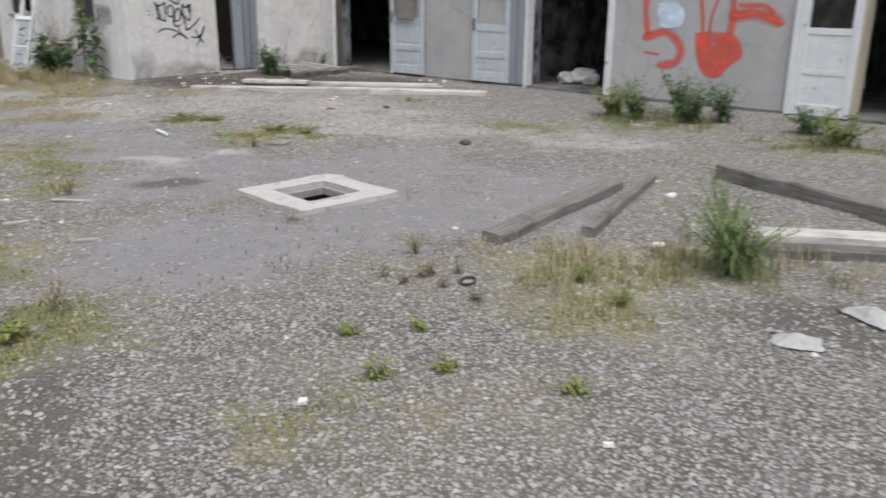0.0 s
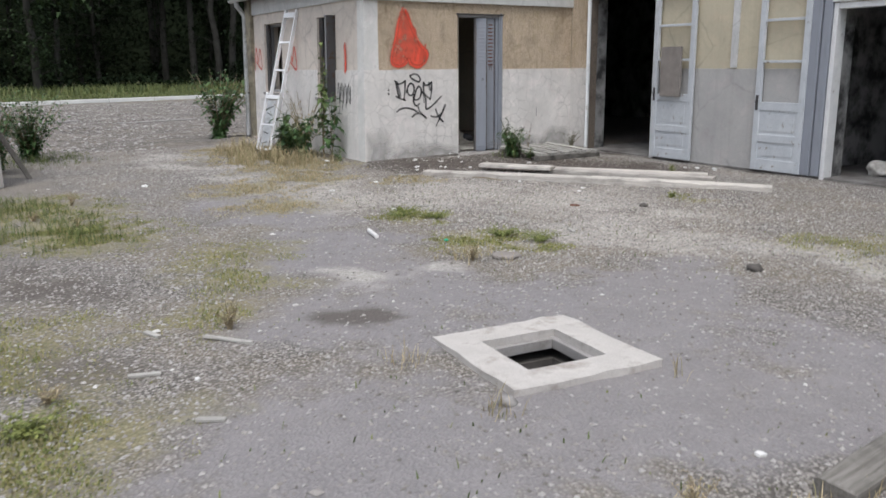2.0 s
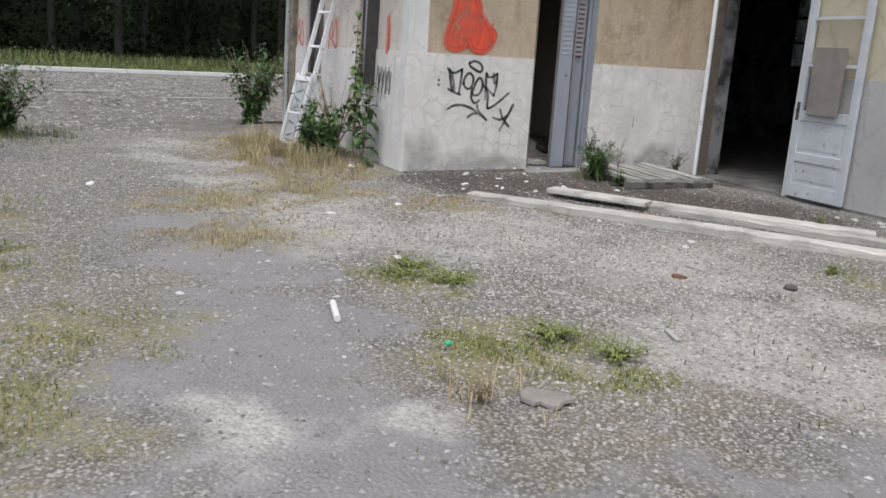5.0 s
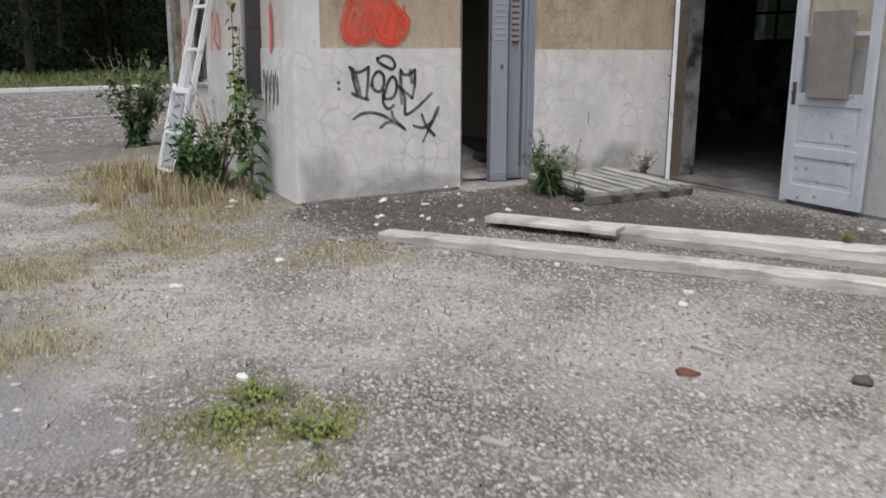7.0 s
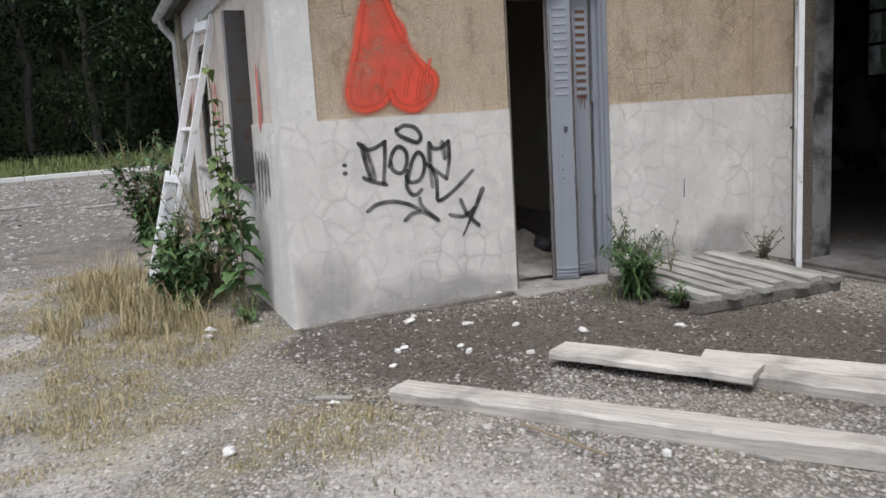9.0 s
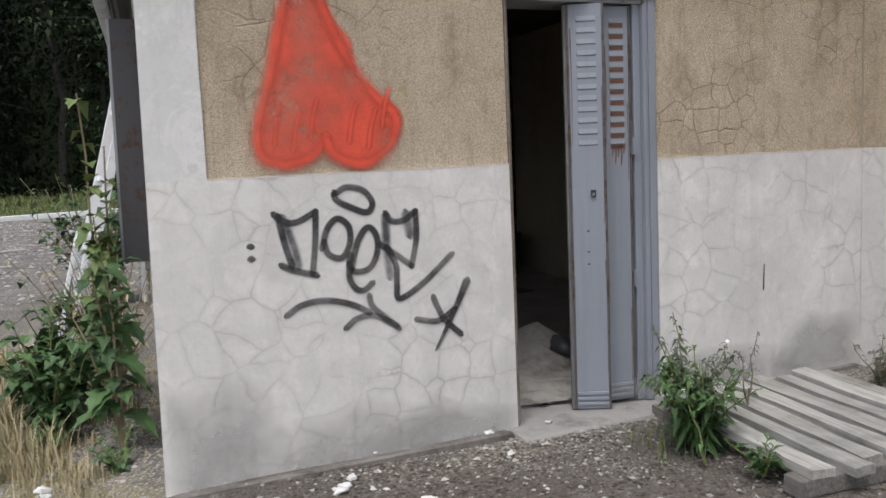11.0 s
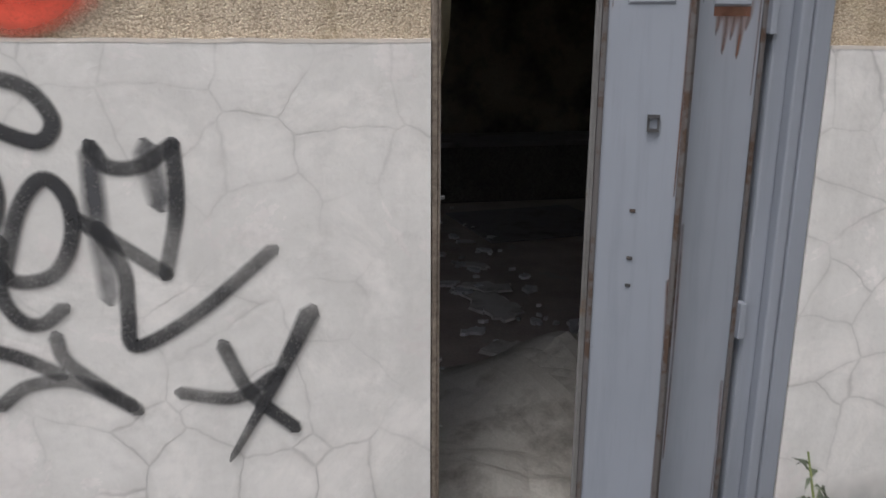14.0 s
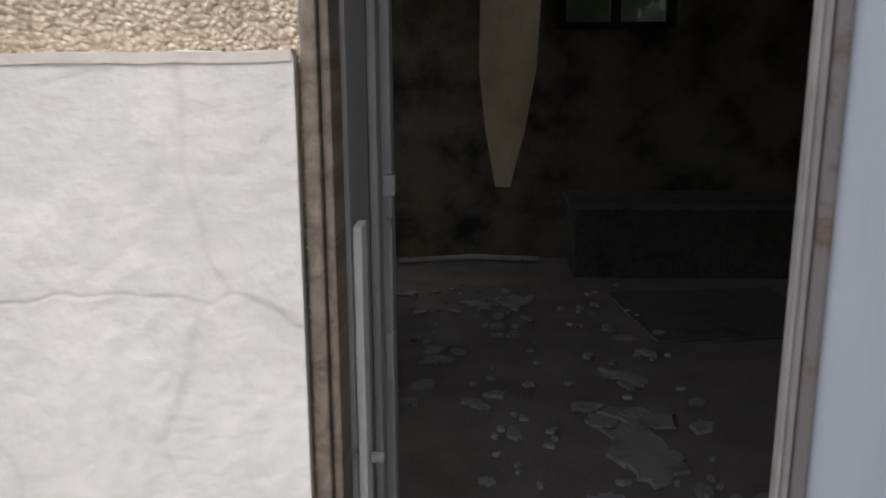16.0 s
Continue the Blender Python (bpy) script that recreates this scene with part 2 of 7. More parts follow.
def spray_material(name, colour, edge=0.25, patchy=0.35, grain=40.0):
    """Spray paint: thins out to the sides of the stroke and where the wall is rough."""
    m, nt, bsdf = blank(name)
    uv = nt.nodes.new("ShaderNodeUVMap")
    sep = nt.nodes.new("ShaderNodeSeparateXYZ")
    nt.links.new(uv.outputs[0], sep.inputs[0])
    across = math_node(nt, "ABSOLUTE", math_node(nt, "SUBTRACT", sep.outputs[1], 0.5))
    body = ramp(nt, across, 0.5 - edge, 0.5, (1, 1, 1, 1), (0, 0, 0, 1))
    co = coords(nt)
    thin = ramp(nt, noise_tex(nt, co, 4.0, 4.0), 0.35, 0.65, (1, 1, 1, 1), (1 - patchy, 1 - patchy, 1 - patchy, 1))
    speck = ramp(nt, noise_tex(nt, co, grain * 4, 2.0), 0.25, 0.5)
    alpha = math_node(nt, "MULTIPLY", math_node(nt, "MULTIPLY", body, thin), mix(nt, 0.22, (1, 1, 1), speck))
    nt.links.new(alpha, bsdf.inputs["Alpha"])
    nt.links.new(mix(nt, noise_tex(nt, co, 9.0), colour, tuple(min(1, v * 1.35 + 0.01) for v in colour)), bsdf.inputs["Base Color"])
    bsdf.inputs["Roughness"].default_value = 0.7
    return m


def painted_metal(name, paint, rust_amount=0.68):
    m, nt, bsdf = blank(name)
    co = coords(nt)
    runs = noise_tex(nt, stretched(nt, 22.0, 22.0, 1.6), 1.0, 6.0, 0.65)
    spots = noise_tex(nt, co, 14.0, 6.0, 0.7)
    col = mix(nt, noise_tex(nt, co, 3.0), tuple(v * 0.86 for v in paint), tuple(v * 1.1 for v in paint))
    col = mix(nt, math_node(nt, "MULTIPLY", ramp(nt, runs, 0.5, 0.75), 0.35), col, tuple(v * 0.55 for v in paint))
    rust = math_node(nt, "MULTIPLY", ramp(nt, spots, rust_amount, rust_amount + 0.09), 0.9)
    col = mix(nt, rust, col, (0.062, 0.034, 0.02))
    nt.links.new(col, bsdf.inputs["Base Color"])
    nt.links.new(mix(nt, rust, (0.5, 0.5, 0.5), (0.9, 0.9, 0.9)), bsdf.inputs["Roughness"])
    nt.links.new(bump(nt, noise_tex(nt, co, 60.0), 0.12, 0.003), bsdf.inputs["Normal"])
    return m


def leaf_material(name, c1, c2, gloss=0.4):
    m, nt, bsdf = blank(name)
    bsdf.inputs["Specular IOR Level"].default_value = gloss
    n = noise_tex(nt, coords(nt), 3.0, 4.0)
    col = mix(nt, island(nt), c1, c2)
    col = mix(nt, math_node(nt, "MULTIPLY", ramp(nt, n, 0.45, 0.7), 0.5), col, tuple(v * 0.55 for v in c1))
    nt.links.new(col, bsdf.inputs["Base Color"])
    bsdf.inputs["Roughness"].default_value = 0.6
    return m


def weathered_wood(name, c1, c2):
    m, nt, bsdf = blank(name)
    co = stretched(nt, 1.5, 28.0, 28.0)
    grain = noise_tex(nt, co, 2.0, 6.0, 0.65, 0.4)
    blot = noise_tex(nt, coords(nt), 4.0, 6.0, 0.65)
    col = mix(nt, ramp(nt, grain, 0.3, 0.7), c1, c2)
    col = mix(nt, math_node(nt, "MULTIPLY", ramp(nt, blot, 0.5, 0.72), 0.55), col, tuple(v * 0.4 for v in c1))
    info = nt.nodes.new("ShaderNodeObjectInfo")
    hsv = nt.nodes.new("ShaderNodeHueSaturation")
    nt.links.new(math_node(nt, "ADD", math_node(nt, "MULTIPLY", info.outputs["Random"], 0.35), 0.8), hsv.inputs["Value"])
    nt.links.new(col, hsv.inputs["Color"])
    nt.links.new(hsv.outputs[0], bsdf.inputs["Base Color"])
    bsdf.inputs["Roughness"].default_value = 0.9
    nt.links.new(bump(nt, grain, 0.5, 0.006), bsdf.inputs["Normal"])
    return m


def glass_material():
    m, nt, bsdf = blank("dirty_glass")
    bsdf.inputs["Transmission Weight"].default_value = 1.0
    bsdf.inputs["IOR"].default_value = 1.45
    nt.links.new(ramp(nt, noise_tex(nt, coords(nt), 5.0), 0.4, 0.8, (0.03, 0.03, 0.03, 1), (0.4, 0.4, 0.4, 1)), bsdf.inputs["Roughness"])
    nt.links.new(mix(nt, noise_tex(nt, coords(nt), 3.0), (0.55, 0.62, 0.56), (0.85, 0.9, 0.86)), bsdf.inputs["Base Color"])
    return m


PLASTER = plaster_material("white_dado_plaster", (0.84, 0.795, 0.765), (0.595, 0.56, 0.535))
PILASTER = plaster_material("white_corner_plaster", (0.66, 0.65, 0.64), (0.47, 0.46, 0.455), 2.0, 0.4, 0.1)
CORNER = plaster_material("smooth_corner_plaster", (0.78, 0.755, 0.73), (0.56, 0.54, 0.52), 1.5, 0.15, 0.05)
PALE_WALL = plaster_material("pale_beige_wall_paint", (0.56, 0.49, 0.36), (0.46, 0.405, 0.305), 1.2, 0.3, 0.1)
PALE_DADO = plaster_material("grey_dado_paint", (0.48, 0.455, 0.44), (0.385, 0.37, 0.36), 1.2, 0.3, 0.1)
ROUGHCAST = roughcast_material("tan_roughcast", (0.56, 0.45, 0.32), (0.76, 0.63, 0.485), (0.19, 0.13, 0.08))
GRIMY_ROUGHCAST = roughcast_material("grimy_brown_roughcast", (0.31, 0.265, 0.205), (0.43, 0.37, 0.29), (0.13, 0.10, 0.07))
GROUND = ground_material()
BLACK_SPRAY = spray_material("black_spray_paint", (0.022, 0.022, 0.024), 0.2, 0.5)
FAINT_SPRAY = spray_material("thin_black_spray_paint", (0.05, 0.05, 0.055), 0.35, 0.75)
RED_SPRAY = spray_material("red_spray_paint", (0.60, 0.07, 0.035), 0.42, 0.5)
BLUE_SPRAY = spray_material("pale_blue_spray_paint", (0.55, 0.66, 0.78), 0.3, 0.5)
SHUTTER_PAINT = painted_metal("blue_grey_shutter_paint", (0.25, 0.265, 0.30))
EDGE_PAINT = painted_metal("rusted_shutter_edge", (0.10, 0.09, 0.088), 0.5)
PALE_SIDE = plaster_material("pinkish_side_paint", (0.72, 0.64, 0.57), (0.58, 0.51, 0.455), 3.0, 0.4)
FRAME_PAINT = painted_metal("grey_frame_paint", (0.30, 0.30, 0.31), 0.6)
DARK_METAL = painted_metal("dark_rusty_metal", (0.05, 0.048, 0.05), 0.55)
DOOR_PAINT = surface("peeling_pale_blue_door_paint", (0.40, 0.425, 0.455), (0.55, 0.57, 0.59), 5.0, 0.6, 60, 0.25, (0.24, 0.21, 0.18), 9.0, (0.60, 0.68))
WHITE_PAINT = surface("peeling_white_paint", (0.56, 0.57, 0.58), (0.72, 0.72, 0.71), 6.0, 0.6, 60, 0.25, (0.26, 0.22, 0.18), 8.0, (0.62, 0.70))
BROWN_WOOD = weathered_wood("brown_frame_wood", (0.10, 0.078, 0.06), (0.25, 0.205, 0.165))
GREY_WOOD = weathered_wood("silver_grey_wood", (0.31, 0.287, 0.26), (0.58, 0.54, 0.49))
DARK_WOOD = weathered_wood("dark_wet_wood", (0.09, 0.082, 0.07), (0.23, 0.215, 0.195))
PALE_WOOD = weathered_wood("whitewashed_wood", (0.22, 0.21, 0.19), (0.43, 0.415, 0.385))
CONCRETE = surface("pale_concrete", (0.38, 0.355, 0.33), (0.51, 0.48, 0.45), 5.0, 0.9, 90, 0.6, (0.24, 0.21, 0.18), 5.5, (0.52, 0.74))
OLD_CONCRETE = surface("stained_concrete", (0.21, 0.198, 0.188), (0.33, 0.312, 0.298), 4.0, 0.92, 90, 0.5, (0.13, 0.115, 0.10), 4.0, (0.5, 0.7))
FOOTING = surface("earth_stained_concrete", (0.12, 0.108, 0.098), (0.22, 0.20, 0.185), 6.0, 0.95, 70, 0.7, (0.07, 0.06, 0.05), 5.0, (0.45, 0.65))
HALL_FLOOR = surface("dirty_hall_floor", (0.13, 0.125, 0.12), (0.24, 0.23, 0.22), 2.5, 0.9, 60, 0.5, (0.07, 0.06, 0.055), 1.4, (0.42, 0.62))
# shaft shade put into a low wall colour; dark soil clods share it
PIT_STONE = surface("shaded_pit_and_clod", (0.045, 0.04, 0.036), (0.10, 0.09, 0.08), 8.0, 0.8, 60, 0.5)
ROOM_WALL = surface("sooty_room_wall", (0.18, 0.16, 0.115), (0.34, 0.30, 0.22), 2.0, 0.9, 50, 0.3, (0.06, 0.054, 0.048), 2.2, (0.45, 0.65))
# floor colour raised to make up for light missing inside the room
ROOM_FLOOR = surface("brightened_filthy_floor", (0.30, 0.245, 0.215), (0.52, 0.455, 0.405), 4.0, 0.85, 70, 0.5, (0.40, 0.37, 0.34), 5.0, (0.58, 0.66))
HALL_WALL = surface("grimy_hall_wall", (0.20, 0.20, 0.20), (0.33, 0.325, 0.315), 2.0, 0.9, 50, 0.3, (0.03, 0.03, 0.03), 2.2, (0.42, 0.6))
CEILING = surface("dark_ceiling_boards", (0.06, 0.055, 0.05), (0.12, 0.11, 0.10), 3.0, 0.9, 50, 0.3)
# slate colour lowered to stand in for the shaded underside of the eaves
SLATE = surface("darkened_slate", (0.022, 0.020, 0.019), (0.048, 0.043, 0.040), 5.0, 0.75, 60, 0.4, (0.09, 0.10, 0.06), 4.0, (0.55, 0.75), vary=0.4)
ZINC = surface("weathered_zinc", (0.42, 0.43, 0.44), (0.60, 0.61, 0.62), 5.0, 0.45, 60, 0.1, (0.24, 0.23, 0.22), 6.0, (0.5, 0.75), metal=0.4)
ALUMINIUM = surface("dull_aluminium", (0.74, 0.74, 0.75), (0.86, 0.86, 0.87), 8.0, 0.45, 80, 0.1, (0.45, 0.43, 0.41), 9.0, (0.6, 0.75), metal=0.2)
PAPER = surface("dirty_white_litter", (0.54, 0.53, 0.515), (0.74, 0.73, 0.71), 9.0, 0.8, 60, 0.2, (0.45, 0.42, 0.38), 9.0, (0.55, 0.75))
CREAM = surface("yellowed_strip", (0.50, 0.43, 0.28), (0.68, 0.60, 0.42), 5.0, 0.85, 60, 0.2, (0.36, 0.29, 0.17), 4.0, (0.5, 0.75))
MID_LEAF = leaf_material("soft_green_leaf", (0.07, 0.11, 0.03), (0.15, 0.20, 0.06))
CLOTH = surface("dusty_white_sheet", (0.54, 0.51, 0.47), (0.72, 0.69, 0.64), 4.0, 0.9, 120, 0.2, (0.25, 0.22, 0.19), 5.0, (0.5, 0.75))
CARDBOARD = surface("grey_board", (0.17, 0.15, 0.135), (0.26, 0.235, 0.215), 7.0, 0.9, 60, 0.2)
RUSTY = surface("rusty_iron", (0.09, 0.042, 0.028), (0.17, 0.075, 0.045), 12.0, 0.9, 90, 0.4)
RED_PANEL = surface("faded_red_paint", (0.50, 0.03, 0.035), (0.62, 0.06, 0.06), 4.0, 0.6, 60, 0.15, (0.25, 0.03, 0.03), 5.0, (0.5, 0.75))
RUBBER = surface("black_rubber", (0.022, 0.022, 0.022), (0.05, 0.05, 0.048), 9.0, 0.8, 60, 0.2)
GRAVEL = pieces_material("loose_gravel", [(0.13, 0.118, 0.107), (0.20, 0.182, 0.165), (0.25, 0.232, 0.215), (0.30, 0.278, 0.252), (0.33, 0.315, 0.30), (0.39, 0.37, 0.345)])
PALE_GRAVEL = pieces_material("pale_gravel", [(0.20, 0.17, 0.145), (0.35, 0.31, 0.275), (0.42, 0.385, 0.35), (0.52, 0.485, 0.45)])
LITTER_LEAVES = pieces_material("dead_leaf_litter", [(0.03, 0.024, 0.019), (0.065, 0.05, 0.04), (0.10, 0.082, 0.068), (0.16, 0.14, 0.125)])
PLASTER_BITS = pieces_material("plaster_crumbs", [(0.20, 0.18, 0.165), (0.36, 0.335, 0.31), (0.60, 0.58, 0.55)])
GRASS = pieces_material("short_yard_grass", [(0.10, 0.13, 0.035), (0.18, 0.205, 0.05), (0.28, 0.265, 0.085), (0.29, 0.24, 0.13)], 0.7, 20.0, 0)
DRY_GRASS = pieces_material("dry_grass", [(0.19, 0.16, 0.085), (0.36, 0.285, 0.155), (0.47, 0.385, 0.24), (0.22, 0.21, 0.09)], 0.8, 20.0, 0)
GREEN_GRASS = pieces_material("lush_grass", [(0.05, 0.07, 0.018), (0.10, 0.13, 0.035), (0.17, 0.18, 0.06)], 0.7, 20.0, 0)
LEAF = leaf_material("bramble_leaf", (0.028, 0.064, 0.018), (0.08, 0.145, 0.045))
LIGHT_LEAF = leaf_material("young_leaf", (0.11, 0.135, 0.033), (0.22, 0.235, 0.062))
# shade of the woods put into near-black leaf colours, less at the edge tree
SHADED_LEAF = leaf_material("shaded_forest_leaf", (0.005, 0.010, 0.0045), (0.014, 0.023, 0.009), 0.06)
LESS_SHADED_LEAF = leaf_material("edge_leaf_less_shaded", (0.014, 0.026, 0.011), (0.035, 0.055, 0.022), 0.1)
STEM = surface("dry_stem", (0.16, 0.13, 0.08), (0.28, 0.22, 0.14), 9.0, 0.9, 60, 0.2)
GREEN_STEM = surface("green_stem", (0.10, 0.13, 0.04), (0.18, 0.20, 0.07), 9.0, 0.8, 60, 0.2)
# bark and backdrop darkened too, in place of shade under the canopy
BARK = surface("shaded_bark", (0.024, 0.023, 0.020), (0.06, 0.058, 0.052), 3.0, 0.95, 30, 0.7)
SHADE_BACKDROP = surface("dark_shade_backdrop", (0.010, 0.014, 0.008), (0.022, 0.030, 0.016), 0.4, 1.0, 3.0, 0.3)
for forest in (BARK, SHADE_BACKDROP):
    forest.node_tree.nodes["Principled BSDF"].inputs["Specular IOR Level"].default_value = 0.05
ROAD_LINE = surface("worn_white_kerb", (0.55, 0.55, 0.53), (0.68, 0.68, 0.66), 2.0, 0.9, 30, 0.2)
GLASS = glass_material()
FLOWER = surface("white_petals", (0.75, 0.74, 0.68), (0.85, 0.84, 0.8), 9.0, 0.7, 60, 0.1)
BLUE_STONE = surface("black_bag", (0.03, 0.03, 0.035), (0.06, 0.06, 0.07), 9.0, 0.5, 60, 0.2)

# ---- building helpers ----
def add_box(bm, lo, hi, m=None, taper=0.0):
    """A box from corner lo to corner hi, posed by m."""
    (x0, y0, z0), (x1, y1, z1) = lo, hi
    v = [bm.verts.new(m @ Vector(c) if m else c) for c in ((x0, y0, z0), (x1, y0, z0), (x1, y1, z0), (x0, y1, z0), (x0, y0, z1), (x1, y0, z1), (x1, y1, z1), (x0, y1, z1))]
    for f in ((0, 3, 2, 1), (4, 5, 6, 7), (0, 1, 5, 4), (1, 2, 6, 5), (2, 3, 7, 6), (3, 0, 4, 7)):
        bm.faces.new([v[i] for i in f])
    return v


def round_edges(bm, width, segments=2):
    bmesh.ops.bevel(bm, geom=bm.edges[:], offset=width, segments=segments, affect="EDGES", profile=0.6)


def rough_up(bm, amount, scale=6.0):
    """Push the vertices about by noise, for worn or broken edges."""
    for v in bm.verts:
        v.co += noise.noise_vector(v.co * scale) * amount


def cut_up(bm, cuts):
    bmesh.ops.subdivide_edges(bm, edges=bm.edges[:], cuts=cuts, use_grid_fill=True)


def part(name, bm, material, parent=None, label="", m=None, smooth=False):
    """Link a bmesh as one mesh object under a thing or a part."""
    bmesh.ops.recalc_face_normals(bm, faces=bm.faces[:])
    me = bpy.data.meshes.new(name)
    bm.to_mesh(me)
    bm.free()
    me.materials.append(material)
    if smooth:
        me.shade_smooth()
    ob = new(name, me)
    if parent is not None:
        ob.parent = parent
    if m is not None:
        ob.matrix_basis = m
    return tagged(ob, label)


def thing(name, m, label, category, group=""):
    e = new(name)
    e.empty_display_size = 0.1
    e.matrix_basis = m
    return tagged(e, label, category, group)


def structure(ob, label, category):
    return tagged(ob, label, category, kind="structure")


def boxed(name, boxes, material, parent=None, label="", m=None, bevel=0.0, rough=0.0):
    bm = bmesh.new()
    for lo, hi in boxes:
        add_box(bm, lo, hi)
    if bevel:
        round_edges(bm, bevel)
    if rough:
        rough_up(bm, rough)
    return part(name, bm, material, parent, label, m)


def wall_mesh(name, us, zs, holes, depth, material, m, top=None, wavy=0.0):
    """A wall along local x, front face at local y 0, going back by depth, with openings cut right through. top(u) lifts the upper edge."""
    holes = [(round(a, 4), round(b, 4), round(c, 4), round(d, 4)) for a, b, c, d in holes]
    us = sorted({round(u, 4) for u in us} | {h[i] for h in holes for i in (0, 1)})
    zs = sorted({round(z, 4) for z in zs} | {h[i] for h in holes for i in (2, 3)})
    bm = bmesh.new()
    grid = {}

    def vert(i, j, k):
        if (i, j, k) not in grid:
            z = zs[j]
            if top and j == len(zs) - 1:
                z = top(us[i])
            grid[i, j, k] = bm.verts.new((us[i], depth * k, z))
        return grid[i, j, k]

    def solid(i, j):
        if not (0 <= i < len(us) - 1 and 0 <= j < len(zs) - 1):
            return False
        u, z = (us[i] + us[i + 1]) / 2, (zs[j] + zs[j + 1]) / 2
        return not any(a < u < b and c < z < d for a, b, c, d in holes)
    for i in range(len(us) - 1):
        for j in range(len(zs) - 1):
            if not solid(i, j):
                continue
            for k in (0, 1):
                bm.faces.new([vert(*q, k) for q in ((i, j), (i + 1, j), (i + 1, j + 1), (i, j + 1))])
            for di, dj, a, b in ((-1, 0, (i, j), (i, j + 1)), (1, 0, (i + 1, j), (i + 1, j + 1)), (0, -1, (i, j), (i + 1, j)), (0, 1, (i, j + 1), (i + 1, j + 1))):
                if not solid(i + di, j + dj):
                    bm.faces.new([vert(*a, 0), vert(*b, 0), vert(*b, 1), vert(*a, 1)])
    return part(name, bm, material, None, "", m)


ANGLE = -3.3
ON_A = pose(0, 0, 0, 0, 0, 90)            # local x runs along +y of the world, the front faces +x
ON_MAIN = pose(0, 4.1, 0, 0, 0, ANGLE)    # local x runs along the main front, the front faces -y
ON_SIDE = pose(0, -0.035, 0, -1.1, 0, ANGLE)  # local -x runs along the annex side, the front faces -y
FLOOR_Z = 0.045

# ---- ground ----
MANHOLE = pose(7.80, -3.287, 0, 0, 0, -7.5)
MOSS = [(4.05, -1.8, 0.45), (5.5, -1.8, 0.6), (4.6, -3.8, 0.55), (5.4, -4.1, 0.5), (6.2, -4.55, 0.4), (3.0, -4.7, 1.0), (8.7, -6.1, 0.75), (7.4, -5.8, 0.75), (10.3, -3.6, 0.75), (10.7, -4.1, 0.35), (10.3, -5.6, 0.3), (7.2, 0.4, 0.6), (10.2, 1.4, 0.8), (4.9, 1.35, 0.3), (8.2, 1.7, 0.9), (10.6, -2.9, 0.5), (1.4, -4.9, 1.1), (6.0, -5.9, 0.9)]
DRY = [(-0.5, -1.0, 1.1), (-2.2, -0.9, 1.2), (0.7, -1.4, 0.8), (1.3, -2.3, 0.8), (-3.4, -1.1, 0.7), (2.6, -2.6, 0.7), (1.8, -0.4, 0.5)]
DIRT = [(3.4, -2.6, 0.7), (4.6, -2.9, 0.7), (5.6, -3.1, 0.8), (6.6, -3.5, 1.0), (7.6, -2.6, 1.0), (8.6, -3.2, 1.1), (7.2, -1.6, 0.8), (9.0, -2.2, 0.9), (8.2, -4.6, 0.9), (2.2, -2.9, 0.7)]
LIME = [(6.4, -0.6, 0.6), (7.0, -0.2, 0.5), (5.7, -3.35, 0.35), (5.9, -2.75, 0.3), (-2.9, -2.2, 0.8), (-1.7, -2.6, 0.6), (5.5, 0.3, 0.5), (3.2, -0.8, 1.0), (4.3, 0.3, 1.1), (2.6, 0.0, 0.6), (5.6, -0.7, 0.9), (8.3, 0.3, 0.8), (6.4, -0.45, 0.8), (7.3, 0.0, 0.6), (-1.0, -1.9, 0.7), (1.6, -1.7, 1.0), (2.6, -1.9, 0.9), (0.3, -2.1, 0.8)]
MOULD = [(0.6, 0.5, 0.6), (0.8, 1.2, 0.75), (1.1, 1.9, 0.8), (1.6, 2.6, 0.8), (2.6, 2.9, 0.6), (1.2, 0.4, 0.5), (2.3, 2.2, 0.65), (3.0, 2.7, 0.6), (1.8, 1.6, 0.5), (6.6, -3.65, 0.2), (6.4, -5.5, 0.5), (4.7, -5.3, 0.6), (11.3, -3.55, 0.42), (0.3, 0.1, 0.3), (3.4, 3.2, 0.5), (9.5, -6.5, 0.7), (8.7, -6.7, 0.8), (10.2, -6.6, 0.5)]


def spread(spots, x, y):
    """How much of a patch lies at (x, y), from 0 to 1."""
    best = np.zeros_like(x)
    x, y = x + 0.16 * np.sin(2.9 * y + 1.3 * x) + 0.09 * np.sin(7.1 * y - 3.3 * x) + 0.05 * np.sin(13.0 * x + 4 * y), y + 0.16 * np.sin(3.3 * x - 1.1 * y) + 0.09 * np.sin(6.7 * x + 4.1 * y) + 0.05 * np.sin(12.0 * y - 5 * x)
    for cx, cy, r in spots:
        best = np.maximum(best, np.clip(1.35 - np.hypot(x - cx, y - cy) / r, 0, 1))
    return best


def ground_z(x, y):
    """The height of the yard: nearly flat, uneven by a few centimetres, banked up at the annex."""
    z = -0.045 + 0.012 * np.sin(1.3 * x + 0.4 * y) * np.cos(0.9 * y - 0.5 * x) + 0.007 * np.sin(4.1 * x + 1.0) * np.sin(3.7 * y)
    bank = np.clip(1 - np.maximum(0, x) / 0.9, 0, 1) * np.clip((y + 0.6) / 0.6, 0, 1) * np.clip((x + 6.5), 0, 1)
    return z + 0.055 * bank


